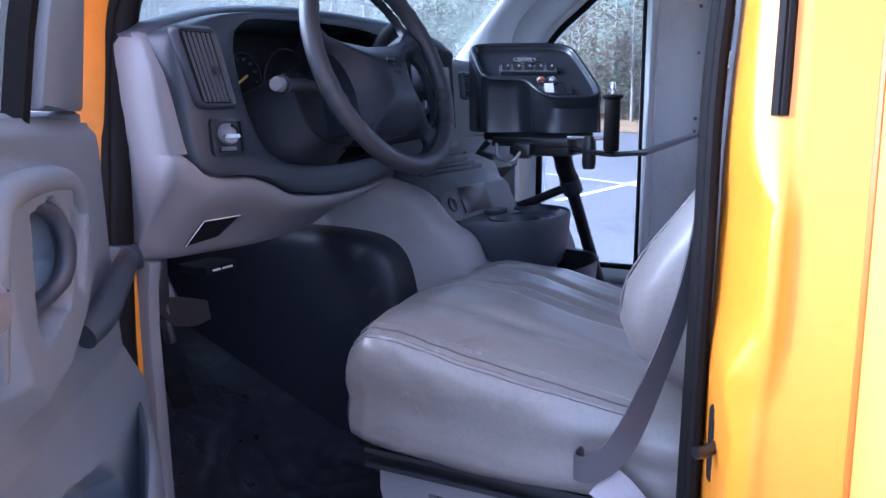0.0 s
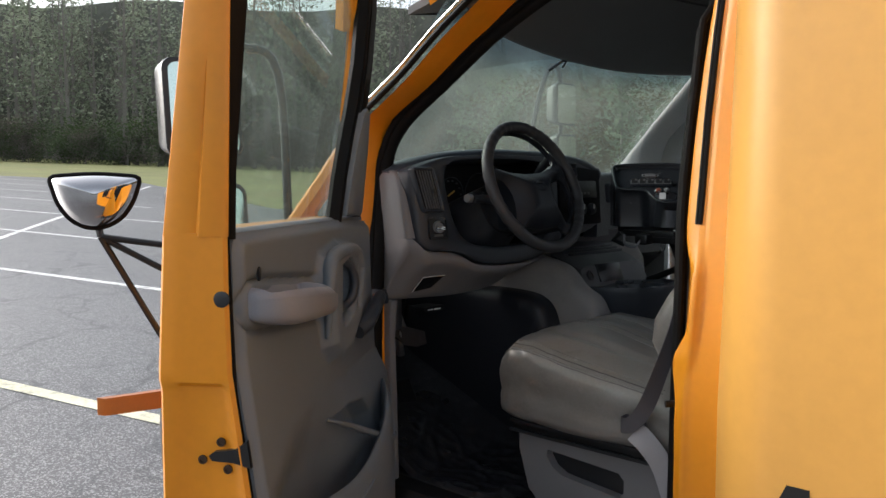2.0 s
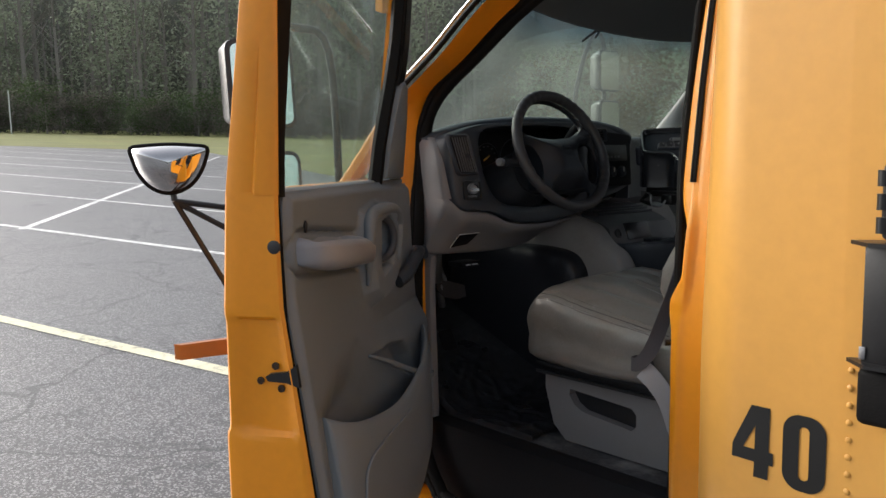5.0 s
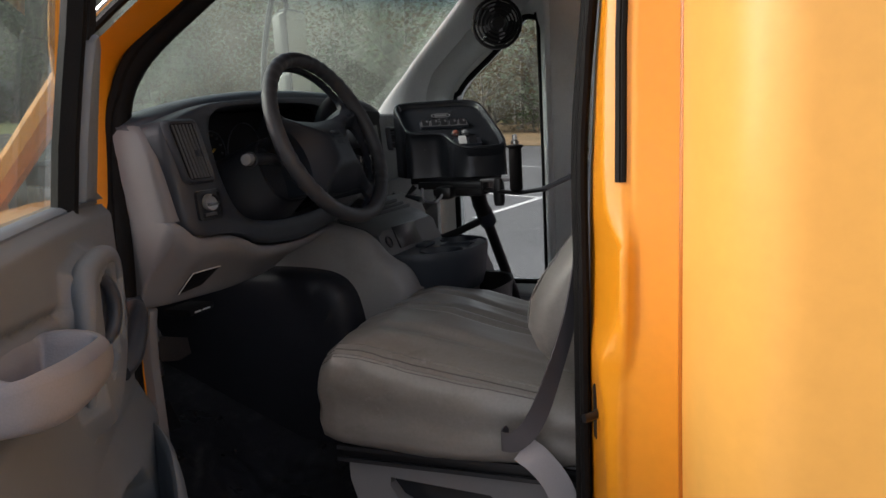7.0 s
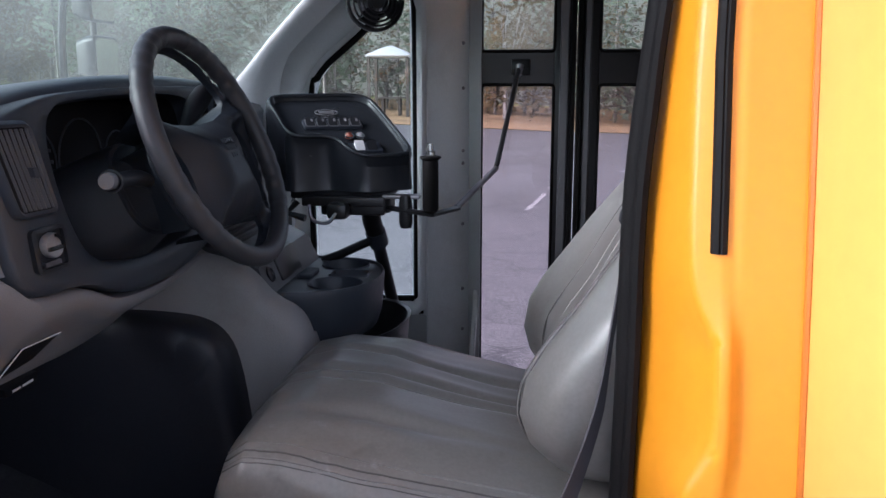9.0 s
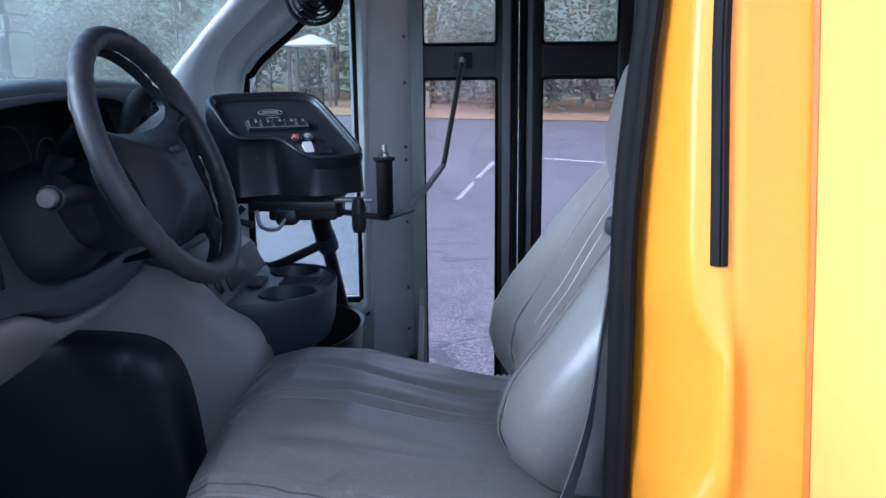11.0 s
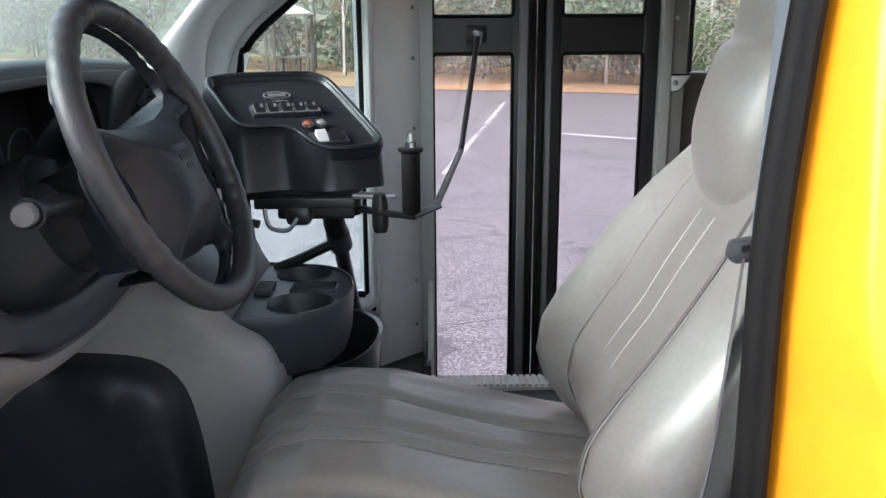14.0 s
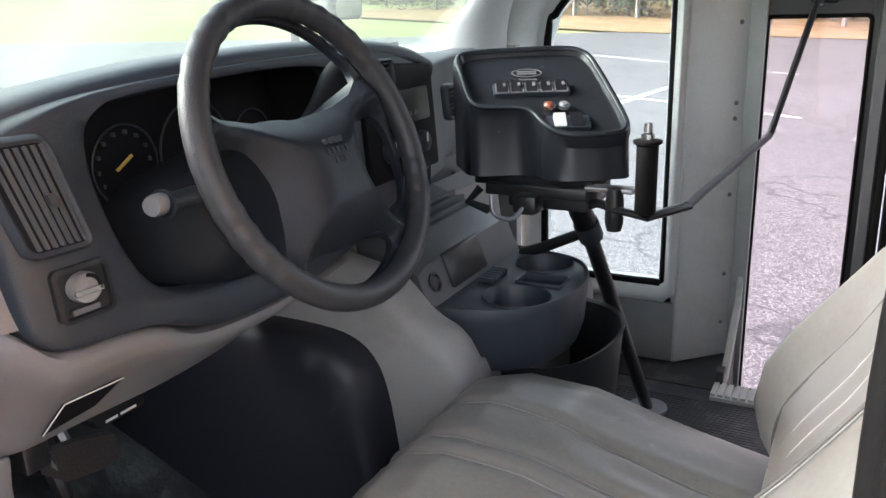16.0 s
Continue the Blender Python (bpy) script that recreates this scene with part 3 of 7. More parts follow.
# far wood ahead, beyond the wide grass
for row in range(5):
    for k in range(30):
        f = (k + rng.uniform(0, 0.9)) / 30
        x, y = -165 + 95 * f - row * 6, -10 + 75 * f + row * 7
        spots.append((rng.choice(("pine", "pine", "bare", "bare", "bare")) if row < 4 else "pine", x, y + rng.uniform(-3, 3), rng.uniform(19, 30)))
for k in range(90):
    f = (k + rng.random()) / 90
    spots.append((rng.choice(("brush", "brush", "shrub")), -163 + 95 * f + rng.uniform(-2, 2), -10 + 75 * f - 3 + rng.uniform(-2, 2), rng.uniform(3, 7)))
woods("far_woods", spots, "dark winter wood of pines and bare trees", "woods")
spots = []
# nearer wood to the passenger side
for row in range(4):
    for k in range(24):
        f = (k + rng.uniform(0, 0.9)) / 24
        x, y = -62 + 100 * f, 62 - 24 * min(1, f * 1.9) + row * 5
        spots.append((rng.choice(("pine", "bare", "bare", "brown", "pine")), x, y + rng.uniform(-2, 2), rng.uniform(8, 12) if row else rng.uniform(6, 10)))
for k in range(34):
    x = -40 + 2.2 * k + rng.uniform(-1, 1)
    spots.append((rng.choice(("brush", "brown", "shrub", "brush")), x, 41 + rng.uniform(-1.5, 3) + max(0, -x - 20) * 0.6, rng.uniform(2, 5)))
woods("near_woods", spots, "edge of a wood with pines, bare trees and brown undergrowth", "woods")

# deep shade of the wood behind the first rows
for name, tall, line in (("backdrop_ahead", 26, [(-260, -60), (-190, 10), (-140, 60), (-95, 100), (-40, 115)]), ("backdrop_beside", 15, [(-95, 100), (-50, 82), (0, 66), (60, 62), (140, 60)])):
    bm = bmesh.new()
    pts = spline([(x, y, 0) for x, y in line], 24)
    low = [bm.verts.new((p.x, p.y, ground_z(p.x, p.y) - 1)) for p in pts]
    top = [bm.verts.new((p.x, p.y, ground_z(p.x, p.y) + tall * (1 + 0.10 * noise.noise(Vector((p.x * 0.05, p.y * 0.05, 0)))))) for p in pts]
    for i in range(len(pts) - 1):
        bm.faces.new((low[i], low[i + 1], top[i + 1], top[i]))
    tagged(part(name, bm, BACKWOOD), "dim depth of the winter wood", "woods", kind="structure")

# white-roofed shelter at the wood's edge
shelter = thing("picnic_shelter", (-6.3, 34.5, ground_z(-6.3, 34)), "small open shelter with a white hipped roof", "shelter")
gz = ground_z(-6.3, 34)
DARK_WOOD = material("dark_weathered_wood", (0.07, 0.06, 0.05), 0.8, vary=0.2, scale=6)
part("roof", loft([[(-6.3 + u * s, 34.5 + v * s, z) for u, v in ((-1.5, -1.5), (1.5, -1.5), (1.5, 1.5), (-1.5, 1.5))] for s, z in ((0.60, 2.60), (0.62, 2.66), (0.3, 2.9), (0.04, 3.05))]), WHITE_PAINT, shelter, "white hipped roof")
for u in (-0.8, 0.8):
    for v in (-0.8, 0.8):
        part("post", box(-6.36 + u, -6.24 + u, 34.44 + v, 34.56 + v, gz - 0.1, 2.63), DARK_WOOD, shelter)
part("table", merge(box(-6.9, -5.7, 34.2, 34.8, gz + 0.7, gz + 0.76), box(-6.7, -6.6, 34.3, 34.7, gz, gz + 0.7), box(-6.0, -5.9, 34.3, 34.7, gz, gz + 0.7)), DARK_WOOD, shelter, "dark wooden table")

# white marker pole in the grass ahead
pz = ground_z(-96, 24)
tagged(part("marker_pole", tube([(-96, 24, pz), (-96.2, 24, pz + 4.6)], 0.07, 8), WHITE_PAINT), "slim white pole standing in the grass", "pole")

# ---- the bus: shell ----
bus = thing("school_bus", (0.5, 1.7, -0.05), "yellow school bus on a van cab, driver door open", "bus")


def lean_in(z):
    """How far the cab side leans inwards with height."""
    bend = min(0.24, max(0.0, z - 0.88))
    return 0.15 * (bend * bend / 0.48 + max(0.0, z - 1.12) - 0.3)


rows = []
for z in (0.28, 1.0, 1.3, 1.6, 2.0, 2.65):
    y0 = 0.836 + min(lean_in(z), 0.12)
    arc = [(0.013 + 0.157 * (1 - math.cos(radians(a))), y0 - (y0 - 0.613) * math.sin(radians(a))) for a in range(0, 91, 6)]
    rows.append([(x, y, z) for x, y in arc + [(6.0, 0.613), (6.0, 0.655), (0.20, 0.655), (0.10, 0.70), (0.07, y0 - 0.05), (0.06, y0)]])
part("body_side_panel", loft(rows), YELLOW_BODY, bus, "faded yellow side panel with rounded front corner")
part("body_roof", box(0.02, 6.0, 0.62, 2.86, 2.652, 2.70, 0.01), YELLOW_BODY, bus)
part("body_rear_wall", box(6.002, 6.05, 0.613, 2.86, 0.28, 2.65), YELLOW_BODY, bus)
part("front_cap", box(-0.02, 0.012, 0.70, 2.86, 2.06, 2.65, 0.008), YELLOW_BODY, bus)
part("interior_lining", box(0.22, 5.99, 0.657, 0.675, 0.58, 2.64), GREY_PANEL, bus)


def wall_with_windows(x0, x1, holes, y0, y1, z0, z1):
    """A straight wall with rectangular openings (x from, x to, sill, head)."""
    pieces, x = [], x0
    for a, b, lo, hi in holes:
        pieces += [box(x, a, y0, y1, z0, z1), box(a, b, y0, y1, z0, lo), box(a, b, y0, y1, hi, z1)]
        x = b
    pieces.append(box(x, x1, y0, y1, z0, z1))
    return pieces


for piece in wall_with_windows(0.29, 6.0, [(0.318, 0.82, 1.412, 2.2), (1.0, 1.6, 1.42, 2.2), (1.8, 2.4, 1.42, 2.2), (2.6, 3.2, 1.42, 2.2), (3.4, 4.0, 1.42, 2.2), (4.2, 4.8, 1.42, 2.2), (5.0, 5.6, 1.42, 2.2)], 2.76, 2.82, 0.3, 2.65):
    part("entrance_wall_panel", piece, SHADED_GREY, bus)
part("bus_floor", box(0.0, 5.99, 0.68, 2.75, 0.50, 0.56), RIBBED, bus)

# door opening of the cab: outer edge of the frame, seal line, as (x, z)
FRAME_OUT = [(-1.085, 0.30), (-1.078, 0.8), (-1.066, 1.31), (-1.056, 1.46), (-1.028, 1.540), (-0.95, 1.592), (-0.86, 1.645), (-0.70, 1.752), (-0.45, 1.885), (-0.12, 1.985)]
FRAME_IN = [(-1.037, 0.36), (-1.037, 0.8), (-1.040, 1.31), (-1.039, 1.455), (-1.020, 1.531), (-0.944, 1.583), (-0.851, 1.639), (-0.690, 1.748), (-0.446, 1.878), (-0.114, 1.950)]


def strip_between(a, b, y0, y1, y2):
    """A folded strip between two lines of (x, z): outer face, turned edge, back."""
    return loft([[(p[0], y0, p[1]), (q[0], y1, q[1]), (q[0] + 0.005, y2, q[1]), (p[0] - 0.01, y2, p[1])] for p, q in zip(a, b)])


def fine(line, steps=5):
    return [(p.x, p.z) for p in spline([(x, 0, z) for x, z in line], steps)]


part("front_pillar", strip_between(fine(FRAME_OUT), fine(FRAME_IN), 0.835, 0.872, 0.93), YELLOW, bus, "glossy yellow front pillar of the cab")
part("drip_moulding", tube([(x - 0.012, 0.832, z + 0.014) for x, z in fine(FRAME_OUT)[14:]], 0.008, 8), BLACK_RUBBER, bus, "black rubber moulding along the pillar")
part("windscreen_trim", tube([(x - 0.03, 0.84, z + 0.03) for x, z in fine(FRAME_OUT)[14:]], 0.005, 8), CHROME, bus, "thin bright windscreen trim")
SEAL = [(-0.158, 0.62), (-0.152, 1.1), (-0.150, 1.36), (-0.128, 1.60), (-0.118, 1.81), (-0.19, 1.888), (-0.410, 1.860), (-0.625, 1.768), (-0.818, 1.646), (-0.985, 1.526), (-1.028, 1.39), (-1.022, 1.1), (-1.010, 0.62), (-0.985, 0.47), (-0.93, 0.375), (-0.84, 0.340), (-0.30, 0.340), (-0.18, 0.42)]
seal_line = spline([(x, 0, z) for x, z in SEAL] + [(SEAL[0][0], 0, SEAL[0][1])], 6)[:-1]


def seal_at(p, dx=0.0, dy=0.0, dz=0.0):
    """Place of the seal: it stands deeper in the opening at the rear than at the front."""
    rear = min(1.0, max(0.0, (p.x + 0.7) / 0.5))
    return (p.x + dx, 0.898 + 0.029 * rear + (0.8 - 0.6 * rear * (p.z < 1.7)) * lean_in(p.z) + dy, p.z + dz)


part("door_seal", tube([seal_at(p) for p in seal_line], [0.013 + 0.005 * min(1, max(0, (-0.3 - p.x) / 0.5)) for p in seal_line], 10, ring=True), BLACK_RUBBER, bus, "black rubber door seal")
part("seal_lip", tube([seal_at(p, 0.006 if p.x > -0.4 and p.z < 1.8 else -0.014 if p.z < 1.45 else 0, -0.012, 0.018 if p.z > 1.45 else -0.01 if p.z < 0.45 else 0) for p in seal_line], [0.008 + 0.005 * min(1, max(0, (-0.3 - p.x) / 0.5)) for p in seal_line], 8, ring=True), BLACK_RUBBER, bus)
part("sill", loft([[(x, 0.80, 0.18), (x, 0.80, 0.27), (x, 0.82, 0.31), (x, 0.88, 0.325), (x, 0.93, 0.325), (x, 0.93, 0.18)] for x in (-1.08, -0.6, 0.01)]), YELLOW, bus, "yellow painted door sill")

# jamb behind the door: sloped face, fold, flat face up to the body corner
rows = []
for z, lean, fold, ridge, proud in ((0.30, -0.146, -0.094, -0.078, 0.838), (0.55, -0.145, -0.094, -0.077, 0.838), (0.75, -0.144, -0.095, -0.076, 0.838), (0.86, -0.143, -0.095, -0.075, 0.838), (0.92, -0.142, -0.096, -0.0745, 0.838), (0.97, -0.142, -0.096, -0.074, 0.838), (1.02, -0.141, -0.104, -0.071, 0.840), (1.05, -0.140, -0.102, -0.069, 0.836), (1.08, -0.139, -0.088, -0.067, 0.834), (1.11, -0.139, -0.076, -0.066, 0.831), (1.19, -0.138, -0.074, -0.066, 0.831), (1.215, -0.138, -0.080, -0.066, 0.834), (1.245, -0.138, -0.092, -0.067, 0.839), (1.275, -0.137, -0.099, -0.068, 0.842), (1.32, -0.135, -0.102, -0.069, 0.843), (1.39, -0.131, -0.102, -0.069, 0.843), (1.5, -0.124, -0.100, -0.069, 0.843), (1.68, -0.105, -0.090, -0.064, 0.843), (2.05, -0.06, -0.056, -0.045, 0.843)):
    q = lean_in(z)
    rows.append([(lean, 0.936 + 0.3 * q, z), (fold - 0.010, proud + 0.034 + q, z), (fold - 0.003, proud + 0.014 + q, z), (fold, proud + 0.006 + q, z), (fold + 0.006, proud + 0.001 + q, z), (ridge - 0.006, proud - 0.002 + q, z), (ridge, proud - 0.005 + q, z), (ridge + 0.007, proud - 0.002 + q, z), (ridge + 0.014, 0.8375 + q, z), (ridge + 0.022, 0.837 + q, z), (ridge + 0.030, 0.8366 + q, z), (0.013, 0.832 + q, z), (0.013, 0.975 + q, z), (lean, 0.975 + 0.3 * q, z)])
part("door_jamb", loft([[tuple(p) for p in row] for row in zip(*[spline(column, 4) for column in zip(*rows)])]), YELLOW, bus, "glossy yellow door jamb with pressed fold", 60)
strip = part("jamb_strip", loft([[(x + a, y + lean_in(z), z) for a, y in ((-0.009, 0.852), (-0.0095, 0.843), (-0.007, 0.838), (-0.002, 0.835), (0.0, 0.8365), (0.002, 0.835), (0.006, 0.836), (0.0085, 0.840), (0.009, 0.852))] for x, z in ((-0.0735, 1.300), (-0.0735, 1.36), (-0.074, 1.5), (-0.070, 1.66), (-0.055, 2.0))]), BLACK_RUBBER, bus, "black rubber drip strip", 25)
part("strip_clip", box(-0.076, -0.071, 0.842, 0.846, 1.294, 1.301), STEEL, strip)
part("body_gap", tube([(0.012, 0.827 + lean_in(z), z) for z in (0.3, 1.0, 1.3, 2.0)], 0.0045, 8), AMBER_LENS, bus, "rusty sealant in the gap")
striker = part("striker_plate", prism(round_rect(0.022, 0.045, 0.008), -0.002, 0.004, lambda u, v, w: (-0.112 + u * 0.75 , 0.868 - w - u * 0.5, 0.945 + v)), BLACK_METAL, bus, "dark striker plate")
part("striker_pin", tube([(-0.115, 0.875, 0.945), (-0.128, 0.845, 0.945), (-0.135, 0.838, 0.945)], 0.007, 10), BLACK_METAL, striker, "dark steel striker pin")

# cab roof and headliner
part("cab_roof", loft([[(x, y, z) for y, z in ((0.86, zz - 0.10), (0.90, zz - 0.02), (1.1, zz + 0.03), (1.7, zz + 0.06), (2.3, zz + 0.03), (2.52, zz - 0.02), (2.58, zz - 0.10), (2.58, zz - 0.06), (2.5, zz + 0.06), (1.7, zz + 0.11), (0.9, zz + 0.06), (0.84, zz - 0.06))] for x, zz in ((-0.80, 1.92), (-0.55, 2.0), (-0.2, 2.04), (0.02, 2.06))]), YELLOW, bus)
part("headliner", loft([[(x, y, z) for y, z in ((0.90, zz - 0.08), (1.2, zz - 0.02), (1.7, zz), (2.2, zz - 0.02), (2.5, zz - 0.08), (2.5, zz - 0.06), (1.7, zz + 0.03), (0.90, zz - 0.06))] for x, zz in ((-0.92, 1.90), (-0.75, 1.94), (-0.4, 2.0), (0.03, 2.03))]), HEADLINER, bus, "dark cloth headliner")


# windscreen, curved, with a shaded band along its top
def screen_point(y, z, off=0.0):
    xc = -1.13 - 0.25 * (1 - ((y - 1.6) / 0.72) ** 2)
    return (xc + (z - 1.45) * 0.95 + off, y, z)


def screen_sheet(z0, z1, nz):
    ys = [0.89 + (2.33 - 0.89) * k / 24 for k in range(25)]
    zs = [z0 + (z1 - z0) * k / nz for k in range(nz + 1)]
    out = [[screen_point(y, z) for y in ys] for z in zs]
    back = [[screen_point(y, z, -0.006) for y in ys] for z in zs]
    return loft(out + back[::-1], closed=False)


windscreen = part("windscreen", screen_sheet(1.36, 1.70, 6), WINDSCREEN, bus, "dusty curved windscreen")
band = part("shade_band", screen_sheet(1.70, 1.97, 4), TINT_BAND, windscreen, "blue-green shade band")
windscreen.visible_shadow = band.visible_shadow = False
rows = []
for p in spline([(0, 0.93, 1.850), (0, 1.05, 1.846), (0, 1.27, 1.832), (0, 1.48, 1.822), (0, 1.67, 1.810), (0, 1.89, 1.795), (0, 2.05, 1.787), (0, 2.20, 1.786), (0, 2.31, 1.79)], 3):
    y, z = p.y, p.z
    x = screen_point(y, z)[0]
    rows.append([(x + 0.010, y, z + 0.012), (x + 0.012, y, z + 0.003), (x + 0.022, y, z - 0.003), (x + 0.04, y, z), (x + 0.10, y, z + 0.035), (x + 0.22, y, z + 0.085), (x + 0.40, y, max(z + 0.13, 1.95)), (x + 0.40, y, max(z + 0.15, 1.97)), (x + 0.14, y, z + 0.10)])
part("header_trim", loft(rows), HEADLINER, bus, "dark padded trim above the windscreen", 60)

# bonnet and wing
part("bonnet", loft([[(x, y, z) for y, z in ((0.92, 0.55), (0.92, zt - 0.14), (0.96, zt - 0.05), (1.06, zt - 0.01), (1.6, zt + 0.04), (2.2, zt), (2.38, zt - 0.05), (2.42, zt - 0.14), (2.42, 0.55))] for x, zt in ((-1.54, 1.30), (-1.7, 1.20), (-1.85, 1.10), (-1.92, 0.95))]), YELLOW, bus, "yellow bonnet")
for y0, y1 in ((0.76, 0.83), (2.46, 2.53)):
    part("front_wing", loft([[(x, y0, 0.36), (x, y0 - 0.01, 0.8), (x, y0, zt - 0.06), (x, y0 + 0.03, zt), (x, y1, zt), (x, y1, 0.36)] for x, zt in ((-1.10, 1.24), (-1.30, 1.18), (-1.6, 1.10), (-1.88, 1.02))]), YELLOW, bus)
part("cowl", loft([[(x, y, z) for y in (1.06, 1.3, 1.6, 2.0, 2.45)] + [(x, y, z - 0.02) for y in (2.45, 2.0, 1.6, 1.3, 1.06)] for x, z in ((-1.56, 1.32), (-1.40, 1.385))]), BLACK_PLASTIC, bus)
part("screen_pillar_foot", tube([(-1.33, 0.82, 1.25), (-1.20, 0.835, 1.38), (-1.05, 0.85, 1.535)], 0.03, 8), YELLOW, bus)

# passenger side of the cab
WIN = [(-0.955, 0.79), (-0.65, 0.79), (-0.635, 0.805), (-0.635, 1.69), (-0.65, 1.73), (-0.69, 1.735), (-0.73, 1.695), (-0.81, 1.617), (-0.90, 1.543), (-0.945, 1.49), (-0.967, 1.42), (-0.972, 0.81)]
OUTER = [(-1.0, 0.735), (-0.63, 0.735), (-0.605, 0.76), (-0.60, 1.72), (-0.60, 1.85), (-0.68, 1.87), (-0.79, 1.78), (-0.87, 1.68), (-0.97, 1.60), (-1.03, 1.52), (-1.06, 1.42), (-1.04, 0.75)]


def framed(outer, inner, y0, y1, lip):
    mix = lambda f: [(a[0] * (1 - f) + b[0] * f, a[1] * (1 - f) + b[1] * f) for a, b in zip(outer, inner)]
    return loft([[(x, y1, z) for x, z in outer], [(x, y0, z) for x, z in outer], [(x, y0 - lip * 0.7, z) for x, z in mix(0.12)], [(x, y0 - lip, z) for x, z in mix(0.3)], [(x, y0 - lip, z) for x, z in mix(0.45)], [(x, y0 - lip * 0.6, z) for x, z in mix(0.75)], [(x, y0, z) for x, z in inner], [(x, y1, z) for x, z in inner], [(x, y1, z) for x, z in outer]], caps=False)


part("quarter_window_surround", framed(OUTER, WIN, 2.547, 2.60, 0.024), POST_WHITE, bus, "white moulded quarter window surround")
gasket = part("window_gasket", tube([(p.x, 2.548, p.z) for p in spline([(x, 0, z) for x, z in WIN + WIN[:1]], 4)[:-1]], 0.011, 8, ring=True), BLACK_RUBBER, bus, "black rubber window gasket")
pane = part("quarter_pane", prism(WIN, 2.57, 2.575, along_y), SIDE_GLASS, bus)
pane.visible_shadow = False
part("kick_wall", box(-1.25, -0.60, 2.602, 2.64, 0.30, 0.735), GREY_PANEL, bus)
part("kick_panel", box(-1.25, -0.603, 2.555, 2.60, 0.56, 0.732, 0.006), GREY_PANEL, bus, "pale grey kick panel below the quarter window")
part("entrance_post", prism([(-0.60, 2.555), (-0.455, 2.70), (-0.455, 2.76), (-0.52, 2.76), (-0.66, 2.60), (-0.64, 2.575)], 0.56, 2.06, xyz, 0.004), POST_WHITE, bus, "white sheet metal post with rivets")
part("post_edge", prism([(-0.478, 2.664), (-0.440, 2.664), (-0.440, 2.76), (-0.450, 2.76), (-0.450, 2.69)], 0.30, 2.06, xyz), GREY_PANEL, bus)
rivet_bm = lambda x, y, z, d, r=0.006: disc((x, y, z), d, [(0, r), (r * 0.45, r * 0.9), (r * 0.75, r * 0.5), (r * 0.85, 0.0005)], 10)
for z in (0.66, 0.80, 1.02, 1.22, 1.26, 1.46, 1.60, 1.75):
    part("rivet", rivet_bm(-0.497, 2.658, z, (0.7, -0.7, 0)), STEEL, bus)
FRONT_EDGE = [(-1.22, 2.27, 1.33), (-1.143, 2.27, 1.44), (-1.10, 2.27, 1.49), (-1.04, 2.27, 1.553), (-0.99, 2.27, 1.608), (-0.86, 2.265, 1.74), (-0.72, 2.25, 1.88), (-0.62, 2.24, 1.97)]
REAR_EDGE = [(-1.020, 2.40, 1.28), (-1.020, 2.40, 1.40), (-1.017, 2.40, 1.47), (-0.998, 2.40, 1.535), (-0.962, 2.40, 1.585), (-0.82, 2.395, 1.715), (-0.68, 2.38, 1.855), (-0.58, 2.37, 1.95)]
WEB_EDGE = [(-0.992, 2.535, 1.28), (-0.990, 2.535, 1.40), (-0.983, 2.535, 1.46), (-0.955, 2.535, 1.515), (-0.915, 2.535, 1.56), (-0.79, 2.53, 1.665), (-0.65, 2.53, 1.80), (-0.56, 2.52, 1.90)]


def padded(first, second, bulge, back):
    """Soft panel stretched between two edges, rounded over at both of them."""
    rows = []
    for p, q in zip(spline(first, 4), spline(second, 4)):
        p, q = Vector(p), Vector(q)
        out = Vector((0.42, -0.88, -0.2)).normalized()
        ring = [p - out * back + (q - p) * 0.1]
        ring += [p + (q - p) * f + out * bulge * math.sin(math.pi * f) ** 0.8 for f in (0.0, 0.04, 0.1, 0.2, 0.35, 0.5, 0.65, 0.8, 0.9, 0.96, 1.0)]
        ring.append(q - out * back - (q - p) * 0.1)
        rows.append(ring)
    return loft(rows)


part("pillar_cover", padded(FRONT_EDGE, REAR_EDGE, 0.034, 0.05), POST_WHITE, bus, "white padded front pillar cover", 60)
part("pillar_web", padded([(x - 0.014, y + 0.022, z + 0.004) for x, y, z in REAR_EDGE], WEB_EDGE, 0.016, 0.03), POST_WHITE, bus, "", 60)

part("side_wall", box(-1.5, -1.0, 2.41, 2.44, 0.55, 1.42), GREY_PANEL, bus, "grey inner side wall")
part("under_dash", loft([[(x, y, z) for x, z in ((-1.45, 1.22), (-0.97, 1.22), (-0.98, 1.12), (-1.10, 1.02), (-1.45, 1.0))] for y in (1.50, 2.38)]), BLACK_PLASTIC, bus, "dark trim below the dash")
part("corner_trim", prism([(2.45, 0.556), (2.52, 0.556), (2.69, 0.72), (2.69, 0.80), (2.665, 0.80), (2.655, 0.74)], -0.462, -0.446, along_x, 0.003), STEP_EDGE, bus, "worn white corner trim on the floor")
part("floor_apron", box(-1.0, -0.473, 2.442, 2.76, 0.50, 0.556), RIBBED, bus)
